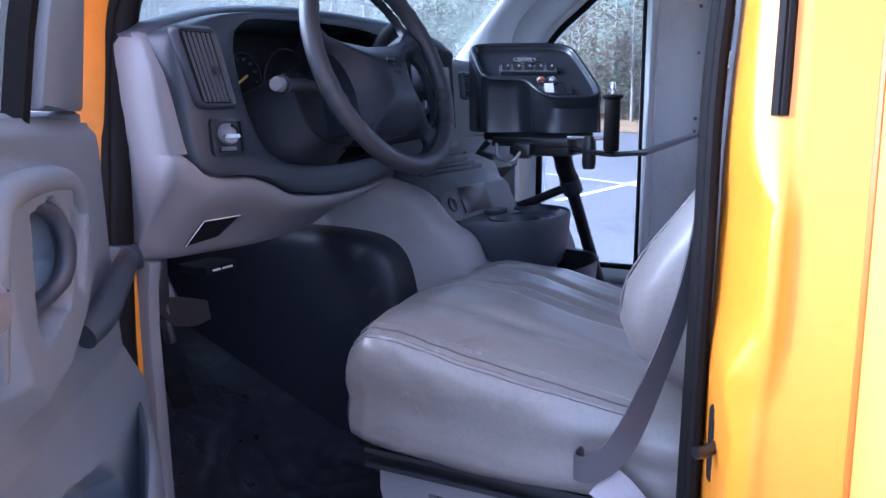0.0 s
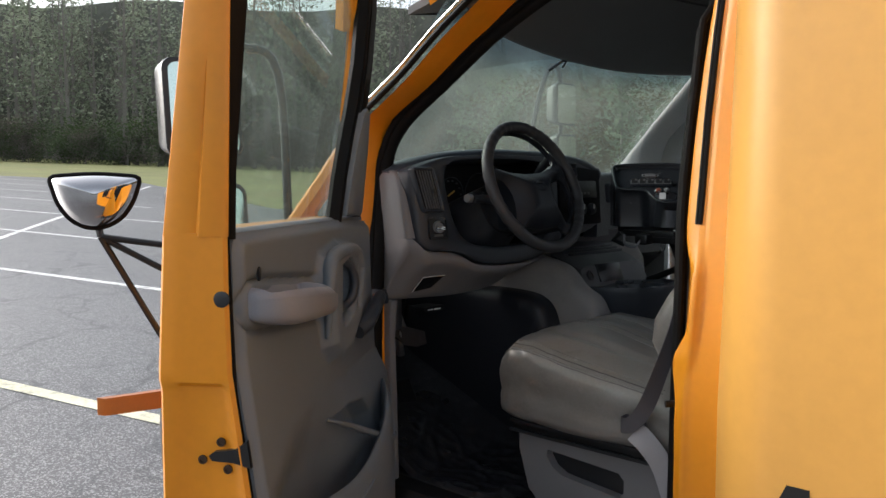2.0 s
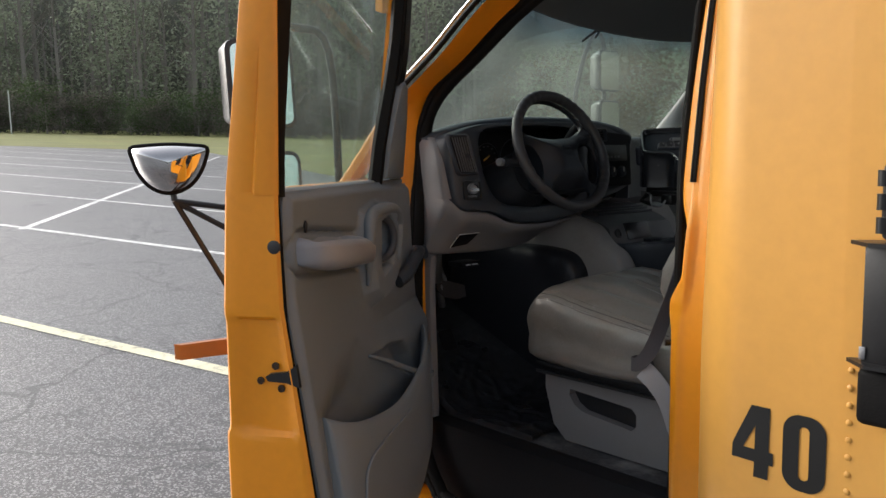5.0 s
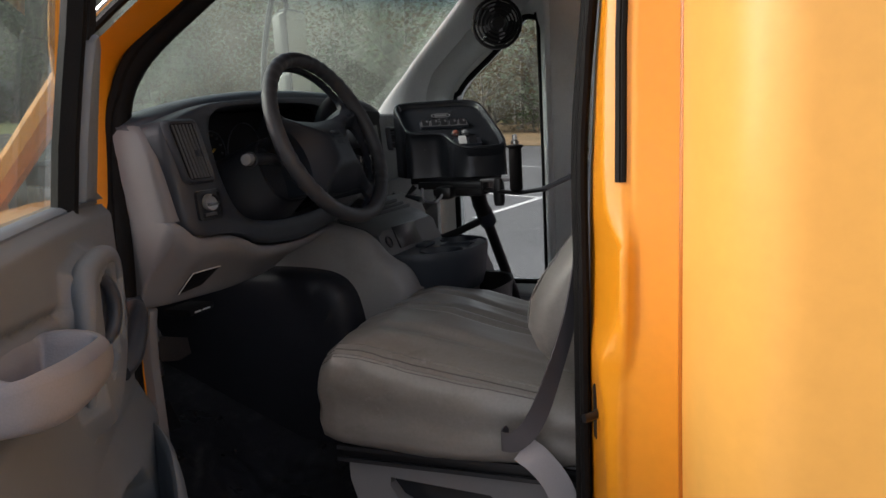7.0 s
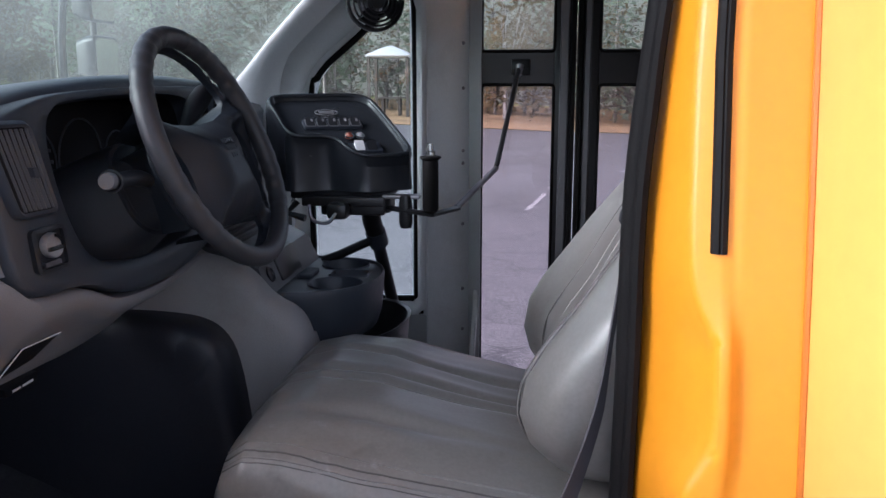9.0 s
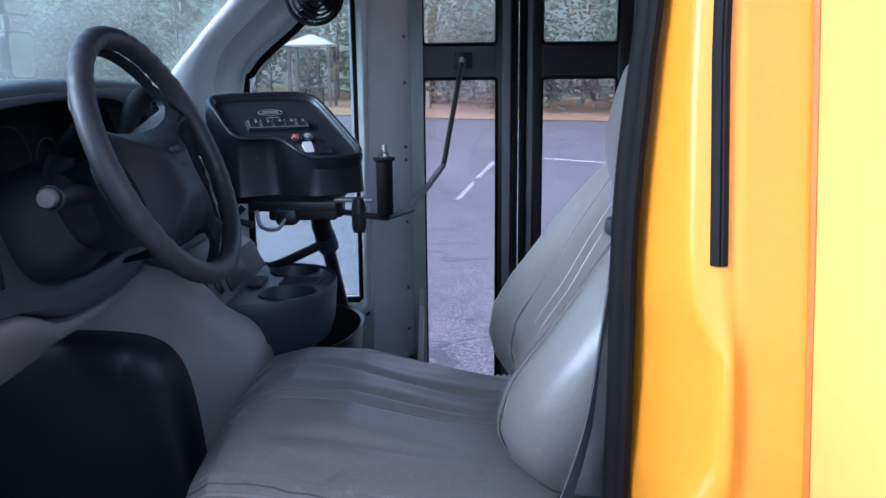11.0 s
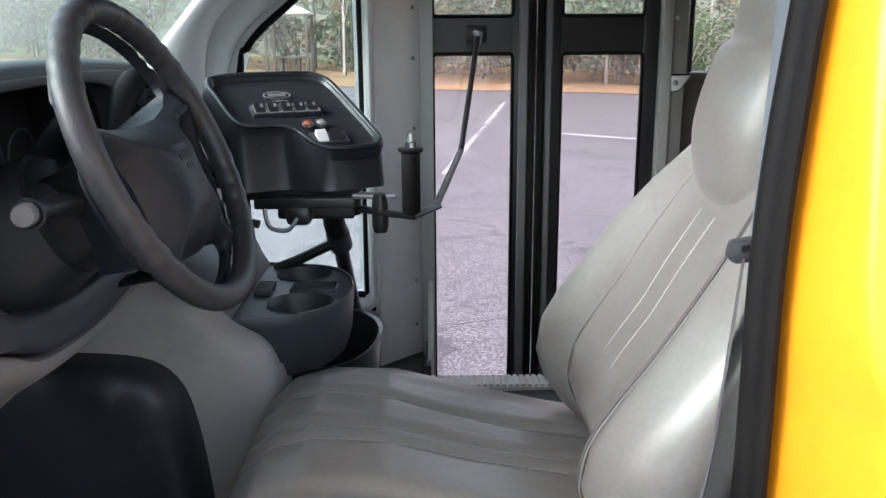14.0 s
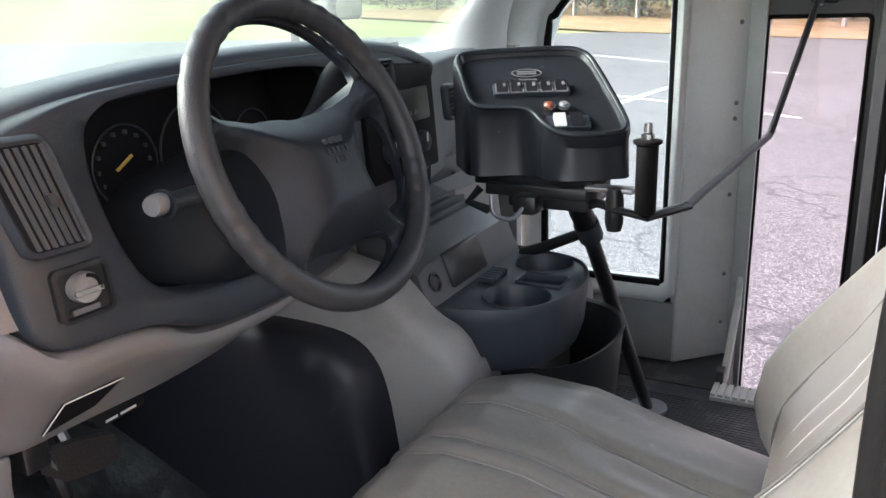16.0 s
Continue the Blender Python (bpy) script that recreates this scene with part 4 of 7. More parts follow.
# cab floor and entrance well
part("door_step", loft([[(x, 0.915, 0.30), (x, 0.905, 0.42), (x, 0.902, 0.52), (x, 0.908, 0.548), (x, 0.93, 0.558), (x, 0.96, 0.556), (x, 0.96, 0.30)] for x in (-1.10, -0.6, -0.10)]), DULL_BLACK, bus, "scuffed black rubber step edge")
part("cab_floor", box(-1.45, 0.0, 0.962, 2.44, 0.50, 0.555, 0.004), RUBBER_MAT, bus, "scuffed black rubber floor")
bm = bmesh.new()
grid = []
for i in range(96):
    x = -1.452 + 0.80 * i / 95
    column = []
    for j in range(64):
        y = 0.968 + 0.45 * j / 63
        rise = 0.44 * max(0.0, -0.97 - x) + 0.062 * float(np.interp(y, [1.12, 1.22, 1.30, 1.37, 1.41], [0, 0.08, 0.32, 0.75, 1])) - (0.02 if j == 0 else 0.0)
        swell = 0.005 * noise.noise(Vector((x * 5, y * 6, 0.3)))
        crease = max(0.0, 1 - 7.0 * abs(noise.noise(Vector((x * 4 - y * 5, x * 7 + y * 6, 2.2)))), 0.7 - 6.0 * abs(noise.noise(Vector((x * 9 - y * 7, x * 5 + y * 12, 5.1)))))
        column.append(bm.verts.new((x, y, 0.566 + rise + swell + 0.007 * crease ** 1.5 * max(0.15, min(1.0, (1.30 - y) / 0.10)) + 0.002 * noise.noise(Vector((x * 40, y * 40, 1))))))
    grid.append(column)
for i in range(95):
    for j in range(63):
        bm.faces.new((grid[i][j], grid[i + 1][j], grid[i + 1][j + 1], grid[i][j + 1]))
part("floor_mat", bm, MAT_BLACK, bus, "rucked shiny black rubber mat, scuffed grey", 80)
part("firewall", box(-1.52, -1.455, 1.06, 2.60, 0.50, 1.42), BLACK_PLASTIC, bus)
part("cowl_side", prism([(-1.17, 0.898), (-1.17, 0.915), (-1.454, 1.075), (-1.454, 1.058)], 0.50, 1.30, xyz), BLACK_PLASTIC, bus)
part("side_kick", prism([(-1.45, 0.555), (-1.003, 0.555), (-1.010, 0.83), (-1.014, 0.95), (-1.010, 1.02), (-1.002, 1.06), (-1.03, 1.072), (-1.45, 1.10)], 0.910, 0.935, along_y, 0.005), GREY_TRIM, bus)
part("step_well", merge(box(-0.45, 0.25, 2.44, 2.74, 0.14, 0.18), box(-0.45, 0.25, 2.441, 2.447, 0.18, 0.5), box(-0.47, -0.452, 2.46, 2.76, 0.14, 0.6), box(0.25, 0.27, 2.44, 2.76, 0.14, 0.6)), RIBBED, bus)
ribs = [box(-0.47 + 0.018 * k, -0.458 + 0.018 * k, 2.385, 2.455, 0.566, 0.573) for k in range(38)]
part("step_nosing", merge(box(-0.47, 0.22, 2.38, 2.46, 0.556, 0.566), box(-0.47, 0.22, 2.448, 2.46, 0.51, 0.566), *ribs), STEP_EDGE, bus, "ribbed worn white step nosing")
part("floor_ribs", merge(*[box(-1.0, 0.0, 1.92 + 0.012 * k, 1.927 + 0.012 * k, 0.554, 0.5575) for k in range(38)]), RIBBED, bus, "finely ribbed grey rubber floor")

# ---- driver's door, standing open ----
DH = Vector((-0.985, 0.803, 0.0))
DU = Vector((0.571, -0.821, 0.0))
DN = Vector((-0.821, -0.571, 0.0))


def at_door(u, z, n):
    """Door place: u along it from the hinge, z up, n outwards."""
    sag = -0.062 * min(1.0, max(0.0, (1.10 - z) / 0.45)) * min(1.0, max(0.0, u / 0.88)) * min(1.0, max(0.0, 1 - n / 0.08))
    return DH + DU * u + DN * (n + sag) + Vector((0, 0, z))


def tuck(z):
    return -0.13 * max(0.0, z - 1.3)


door = thing("driver_door", DH + Vector((0, 0, 0.42)), "yellow driver door standing open, grey inner trim", "door")
rows = []
for z, out, e in ((0.40, 0.085, 0), (0.45, 0.11, 0), (0.7, 0.125, 0), (0.815, 0.126, 0.0), (0.829, 0.125, -0.001), (0.838, 0.120, -0.013), (0.85, 0.119, -0.014), (1.045, 0.118, -0.014), (1.055, 0.119, -0.013), (1.063, 0.121, -0.001), (1.078, 0.121, 0.0), (1.2, 0.114, 0), (1.30, 0.108, 0)):
    rows.append([at_door(u, z, n) for u, n in ((0.0, 0.05), (0.80, 0.05), (0.852, 0.010), (0.884, -0.004), (0.889, 0.002), (0.889 + e * 0.5, 0.010), (0.889 + e, 0.020), (0.889 + e, out - 0.04), (0.889 + e * 0.4, out - 0.028), (0.886, out - 0.008), (0.876, out), (0.55, out + 0.012), (0.1, out - 0.01), (0.0, out - 0.05))])
part("door_shell", loft(rows), YELLOW, door, "yellow painted door shell")
rear = []
for z in (1.295, 1.4, 1.5, 1.6, 1.7, 1.85, 2.0):
    t, h = tuck(z), 0.25 * tuck(z)
    rear.append([at_door(u, z, n) for u, n in ((0.858, -0.003 + h), (0.884, -0.005 + h), (0.890, 0.002 + h), (0.892, 0.040 + 0.6 * t), (0.886, 0.048 + 0.8 * t), (0.888, 0.056 + t), (0.890, 0.085 + t), (0.886, 0.102 + t), (0.876, 0.108 + t), (0.82, 0.108 + t), (0.815, 0.05 + t), (0.845, 0.03 + t))])
part("window_frame_rear", loft(rear), YELLOW, door, "yellow window frame")
part("window_frame_top", tube([at_door(0.86, 1.98, tuck(1.98) + 0.04), at_door(0.40, 2.02, tuck(2.0) + 0.04), at_door(0.28, 1.97, tuck(1.97) + 0.04), at_door(0.17, 1.75, tuck(1.75) + 0.05)], 0.035, 8), YELLOW, door)
part("window_seal", loft([[at_door(u, z, n) for u, n in ((0.882, -0.006 + 0.25 * tuck(z)), (0.862, -0.008 + 0.3 * tuck(z)), (0.846, 0.004 + 0.7 * tuck(z)), (0.835, 0.026 + tuck(z)), (0.850, 0.034 + tuck(z)), (0.880, 0.006 + 0.3 * tuck(z)))] for z in (1.29, 1.4, 1.5, 1.7, 1.96)]), BLACK_RUBBER, door, "black window seal")
part("division_bar", loft([[at_door(c + u, z, n + tuck(z)) for u, n in ((-0.012, -0.004), (-0.004, -0.008), (0.006, -0.004), (0.011, 0.018), (0.0, 0.030), (-0.012, 0.018))] for c, z in ((0.264, 1.285), (0.254, 1.39), (0.236, 1.48), (0.214, 1.56), (0.200, 1.66), (0.21, 1.78), (0.25, 1.96))]), BLACK_RUBBER, door, "black upright window channel", 50)
part("front_channel", loft([[at_door(u, z, n + tuck(z)) for u, n in ((f, -0.004), (f + 0.02, -0.010), (f + w, -0.008), (f + w, 0.02), (f + 0.0, 0.03))] for f, w, z in ((0.150, 0.05, 1.548), (0.126, 0.06, 1.575), (0.122, 0.06, 1.66), (0.140, 0.058, 1.78), (0.20, 0.05, 1.95))]), BLACK_RUBBER, door, "black front window channel", 50)
part("front_frame", loft([[at_door(u, z, n + tuck(z)) for u, n in ((f - 0.006, 0.034), (f + 0.03, 0.03), (f + 0.03, 0.06), (f - 0.004, 0.07), (f - 0.012, 0.05))] for f, z in ((-0.020, 1.295), (-0.005, 1.38), (0.040, 1.47), (0.105, 1.55), (0.110, 1.66), (0.128, 1.78), (0.195, 1.96))]), YELLOW, door)
part("corner_trim", prism([(-0.018, 1.302), (0.06, 1.303), (0.15, 1.304), (0.250, 1.306), (0.242, 1.40), (0.224, 1.48), (0.196, 1.548), (0.168, 1.560), (0.132, 1.545), (0.060, 1.471), (0.010, 1.379)], -0.020, 0.01, lambda u, v, w: at_door(u, v, w + tuck(v) + 0.034 * min(1.0, max(0.0, (0.14 - u) / 0.15))), 0.006), GREY_DOOR, door, "grey corner trim panel")
pane = part("door_pane", loft([[at_door(u, z, 0.035 + tuck(z)) for u in (0.215, 0.86)] + [at_door(u, z, 0.040 + tuck(z)) for u in (0.86, 0.215)] for z in (1.28, 1.5, 1.75, 2.0)]), DOOR_GLASS, door, "greenish tinted window glass")
pane.visible_shadow = False
# inner trim: one moulded sheet with raised and sunk forms
def step01(a, b, x):
    t = min(1.0, max(0.0, (x - a) / (b - a)))
    return t * t * (3 - 2 * t)


def inside_by(poly, u, v):
    """Distance to an outline, positive inside it."""
    best, hit = 9.0, False
    for (u0, v0), (u1, v1) in zip(poly, poly[1:] + poly[:1]):
        du, dv = u1 - u0, v1 - v0
        t = min(1.0, max(0.0, ((u - u0) * du + (v - v0) * dv) / (du * du + dv * dv)))
        best = min(best, math.hypot(u - u0 - t * du, v - v0 - t * dv))
        if (v0 > v) != (v1 > v) and u < du * (v - v0) / dv + u0:
            hit = not hit
    return best if hit else -best


FRONT_Z = [0.42, 0.45, 0.54, 0.66, 0.80, 0.88, 0.96, 1.10, 1.20, 1.26, 1.298]
FRONT_U = [0.16, 0.09, 0.03, -0.03, -0.06, -0.055, -0.03, 0.0, 0.010, 0.015, 0.03]
REAR_Z = [0.42, 0.7, 1.05, 1.27, 1.298]
REAR_U = [0.845, 0.858, 0.866, 0.868, 0.860]
ARCH = [(0.49, 1.19), (0.47, 1.232), (0.36, 1.250), (0.24, 1.236), (0.195, 1.18), (0.20, 1.11), (0.245, 1.06), (0.33, 1.015), (0.42, 1.003), (0.465, 1.04), (0.48, 1.11)]
LEVER_WELL = [(0.405, 1.205), (0.34, 1.216), (0.302, 1.19), (0.295, 1.14), (0.32, 1.095), (0.40, 1.075), (0.412, 1.10)]
LENS = [(0.272, 1.224), (0.226, 1.212), (0.236, 1.16), (0.262, 1.10), (0.284, 1.10), (0.280, 1.17)]
SCOOP = [(0.83, 0.87), (0.70, 0.93), (0.55, 0.95), (0.45, 0.90), (0.36, 0.83), (0.26, 0.78), (0.22, 0.56), (0.83, 0.56)]
SCOOP_SMALL = [(0.455, 0.886), (0.34, 0.892), (0.25, 0.880), (0.19, 0.835), (0.15, 0.775), (0.20, 0.772), (0.27, 0.800), (0.36, 0.838)]


def trim_depth(u, z):
    n = -0.018 + 0.014 * (1 - step01(0, 0.018, min(u - float(np.interp(z, FRONT_Z, FRONT_U)), float(np.interp(z, REAR_Z, REAR_U)) - u, 1.298 - z, z - 0.42)))
    if z > 0.97:
        n -= 0.036 * step01(-0.012, 0.022, inside_by(ARCH, u, z))
        n += 0.046 * step01(-0.004, 0.010, inside_by(LEVER_WELL, u, z))
        n += 0.009 * step01(-0.003, 0.007, inside_by(LENS, u, z))
        t = min(1.0, max(0.0, ((u - 0.815) * -0.335 + (z - 1.178) * -0.031) / (0.335 ** 2 + 0.031 ** 2)))
        d = math.hypot(u - 0.815 + t * 0.335, z - 1.178 + t * 0.031)
        if inside_by(ARCH, u, z) < 0:
            n += 0.011 * math.exp(-((d - 0.043) / 0.006) ** 2)
    elif z < 0.95:
        n += 0.030 * step01(-0.01, 0.12, inside_by(SCOOP, u, z)) + 0.045 * step01(-0.004, 0.022, inside_by(SCOOP_SMALL, u, z)) - 0.030 * step01(0.55, 0.25, u) * step01(0.97, 0.86, z)
    return n


rows = []
COUNT_U, COUNT_Z = 190, 190
for j in range(COUNT_Z + 1):
    z = 0.42 + (1.298 - 0.42) * j / COUNT_Z
    a, b = float(np.interp(z, FRONT_Z, FRONT_U)), float(np.interp(z, REAR_Z, REAR_U))
    row = [at_door(a, z - 0.012 * (z > 1.29), 0.012)]
    for i in range(COUNT_U + 1):
        u = a + (b - a) * i / COUNT_U
        row.append(at_door(u, z - 0.013 * step01(0.3, -0.05, u) * step01(1.1, 1.3, z), trim_depth(u, z)))
    rows.append(row + [at_door(b, z, 0.006)])
panel = part("inner_panel", loft(rows, closed=False), GREY_DOOR, door, "worn grey moulded door trim", 50)
part("panel_edge", tube([at_door(u, z, 0.003) for u, z in ((0.872, 0.44), (0.868, 0.7), (0.873, 1.05), (0.876, 1.29))], 0.006, 8), BLACK_RUBBER, door)
part("belt_cover", loft([[at_door(u, z, n) for z, n in ((1.288, 0.004), (1.298, 0.004), (1.303, 0.012), (1.304, 0.026), (1.298, 0.033), (1.288, 0.03))] for u in (0.03, 0.3, 0.6, 0.862)]), GREY_DOOR, door, "grey belt moulding under the glass")
# map pocket bulging towards the cab
RIM = [(0.80, 0.842, -0.020, 0.43), (0.77, 0.825, -0.040, 0.43), (0.70, 0.802, -0.056, 0.43), (0.60, 0.786, -0.070, 0.43), (0.50, 0.779, -0.082, 0.43), (0.40, 0.785, -0.090, 0.43), (0.30, 0.806, -0.096, 0.45), (0.24, 0.826, -0.098, 0.48), (0.18, 0.855, -0.092, 0.51), (0.12, 0.872, -0.080, 0.55), (0.05, 0.876, -0.060, 0.59), (-0.01, 0.870, -0.040, 0.62), (-0.06, 0.855, -0.018, 0.66)]
line = spline([(u, z, n) for u, z, n, _ in RIM], 4)
feet = spline([(0, 0, b) for _, _, _, b in RIM], 4)
rows = []
for p, q in zip(line, feet):
    u, rim, r, foot = p.x, p.y, p.z, q.z
    rows.append([at_door(u, z, n) for z, n in ((foot, -0.008), (foot + 0.012, r * 0.55 - 0.006), (foot + 0.05, r * 0.92 - 0.004), (foot + 0.10, r - 0.008), ((foot + rim) / 2 + 0.03, r - 0.010), (rim - 0.04, r - 0.008), (rim - 0.010, r - 0.003), (rim, r + 0.002), (rim + 0.002, r + 0.006), (rim - 0.003, r + 0.011), (rim - 0.02, min(r + 0.014, -0.006)), (foot + 0.13, min(r + 0.026, 0.0)), (foot + 0.11, 0.0))])
pocket = part("map_pocket", loft(rows), GREY_DOOR, panel, "deep moulded map pocket", 60)
part("pocket_divider", tube(spline([at_door(u, z, n) for u, z, n in ((0.475, 0.890, -0.018), (0.42, 0.866, -0.046), (0.34, 0.830, -0.068), (0.25, 0.792, -0.090), (0.19, 0.772, -0.104), (0.14, 0.768, -0.098))], 5), [0.004 + 0.0035 * min(1, k / 8, (25 - k) / 6) for k in range(26)], 10), GREY_DOOR, pocket, "rounded divider between two pockets")
part("pocket_crease", tube(spline([at_door(u, z, n) for u, z, n in ((0.745, 0.46, -0.048), (0.740, 0.64, -0.060), (0.71, 0.71, -0.066), (0.62, 0.735, -0.080), (0.50, 0.742, -0.091), (0.42, 0.748, -0.098))], 5), 0.0032, 6), GREY_DOOR, pocket)
for k in range(5):
    u = 0.095 + 0.020 * k
    part("pocket_rib", tube(spline([at_door(u + 0.010, 0.835 - 0.012 * k, float(np.interp(u, [0.05, 0.12, 0.18, 0.24], [-0.066, -0.088, -0.099, -0.105]))), at_door(u, 0.79 - 0.012 * k, float(np.interp(u, [0.05, 0.12, 0.18, 0.24], [-0.069, -0.090, -0.101, -0.107])) - 0.002), at_door(u - 0.006, 0.74 - 0.012 * k, float(np.interp(u, [0.05, 0.12, 0.18, 0.24], [-0.066, -0.088, -0.100, -0.106])))], 4), 0.004, 6), GREY_DOOR, pocket)
# pull cup with its hollow
rows = []
stations = spline([(0.842, 1.182, 0.014), (0.834, 1.182, 0.026), (0.81, 1.181, 0.034), (0.76, 1.176, 0.039), (0.68, 1.170, 0.038), (0.60, 1.162, 0.035), (0.54, 1.153, 0.031), (0.49, 1.146, 0.025), (0.46, 1.142, 0.014)], 8)
depths = spline([(0, 0, d) for d in (0.006, 0.034, 0.062, 0.084, 0.092, 0.088, 0.074, 0.050, 0.020)], 8)
for p, q in zip(stations, depths):
    ring = []
    for k in range(72):
        a = 2 * math.pi * k / 72
        c, s = math.cos(a), math.sin(a)
        f = 0.5 + 0.5 * math.copysign(abs(c) ** 0.7, c)
        z = p.y + p.z * math.copysign(abs(s) ** 0.7, s)
        if s > 0.2:
            z -= 0.010 * f
            z -= 0.052 * step01(0.595, 0.63, p.x) * step01(0.825, 0.795, p.x) * step01(0.12, 0.20, f) * step01(0.86, 0.76, f)
        ring.append(at_door(p.x, z, -0.006 - q.z * f))
    rows.append(ring)
part("armrest_pull", loft(rows), ARMREST, panel, "worn grey pull cup armrest with a hollow top", 70)
part("handle_surround", tube(spline([at_door(u, z, n) for u, z, n in ((0.468, 1.06, -0.034), (0.476, 1.12, -0.042), (0.477, 1.18, -0.044), (0.450, 1.224, -0.042), (0.36, 1.234, -0.042), (0.27, 1.226, -0.042), (0.224, 1.19, -0.042), (0.222, 1.13, -0.040), (0.250, 1.075, -0.034))], 5), [0.006 + 0.010 * min(1, k / 12, (40 - k) / 14) for k in range(41)], 14), GREY_DOOR, panel, "raised grey arch round the door release", 70)
# release lever, lock, latch edge
part("release_lever", tube(spline([at_door(0.350, 1.214, -0.034), at_door(0.322, 1.196, -0.046), at_door(0.310, 1.162, -0.052), at_door(0.318, 1.128, -0.048), at_door(0.345, 1.110, -0.036), at_door(0.41, 1.106, -0.028)], 5), [0.010] * 8 + [0.011] * 9 + [0.010] * 9, 12), DARK_TRIM, panel, "dark curved release lever")
part("lever_pivot", prism(round_rect(0.022, 0.040, 0.010), -0.026, -0.006, lambda u, v, w: at_door(0.372 + u, 1.150 + v, w), 0.004), WHEEL_GREY, panel)
part("lock_slot", prism([(0, 0.012), (0.006, 0.008), (0.006, 0.0), (0.002, -0.012), (-0.002, -0.012), (-0.006, 0.0), (-0.006, 0.008)], -0.021, -0.017, lambda u, v, w: at_door(0.795 + u, 1.228 + v, w)), BLACK_PLASTIC, panel)
latch = part("latch_mouth", prism([(-0.012, 0.928), (-0.012, 0.972), (0.008, 0.958), (0.036, 0.953), (0.044, 0.946), (0.040, 0.938), (0.012, 0.936)], 0.8780, 0.8880, lambda u, v, w: at_door(w, v, u)), BLACK_METAL, door, "black latch mouth")
for n, z in ((0.029, 0.966), (0.056, 0.936), (0.024, 0.922)):
    part("bolt", disc(at_door(0.8760, z, n), DU, [(0, 0.0075), (0.003, 0.0075), (0.0032, 0.0045), (0.0012, 0.004), (0.0013, 0.001)], 12), RUSTY, door, "dull brown bolt")
part("edge_plug", disc(at_door(0.887, 1.197, 0.006), DU, [(0, 0.013), (0.003, 0.013), (0.004, 0.010), (0.0041, 0.001)], 16), BLACK_PLASTIC, door)
strap = spline([at_door(-0.07, 1.075, -0.012), at_door(-0.02, 1.088, -0.032), at_door(0.05, 1.088, -0.046), at_door(0.12, 1.070, -0.048), at_door(0.17, 1.046, -0.042), at_door(0.205, 1.030, -0.026)], 5)
part("check_strap", tube(strap, [0.012 + 0.009 * min(1, k / 20) for k in range(len(strap))], 14), DARK_TRIM, door, "dark curved door check")
part("check_block", box(-1.036, -1.002, 0.852, 0.90, 1.055, 1.098, 0.006), DARK_TRIM, door)


# ---- driver's seat ----
def spline_rows(rows, steps):
    """Smooth rows of four numbers."""
    a = spline([r[:3] for r in rows], steps)
    b = spline([(0, 0, r[3]) for r in rows], steps)
    return [(p.x, p.y, p.z, q.z) for p, q in zip(a, b)]


def ribbon(points, normals, half, thick, steps=6):
    """A flat strap along a path, turning with the given normals."""
    p, n = spline(points, steps), spline(normals, steps)
    rows = []
    for i in range(len(p)):
        d = (p[min(i + 1, len(p) - 1)] - p[max(i - 1, 0)]).normalized()
        side = d.cross(n[i]).normalized()
        up = side.cross(d)
        rows.append([p[i] + side * half + up * thick, p[i] - side * half + up * thick, p[i] - side * half - up * thick, p[i] + side * half - up * thick])
    return loft(rows)


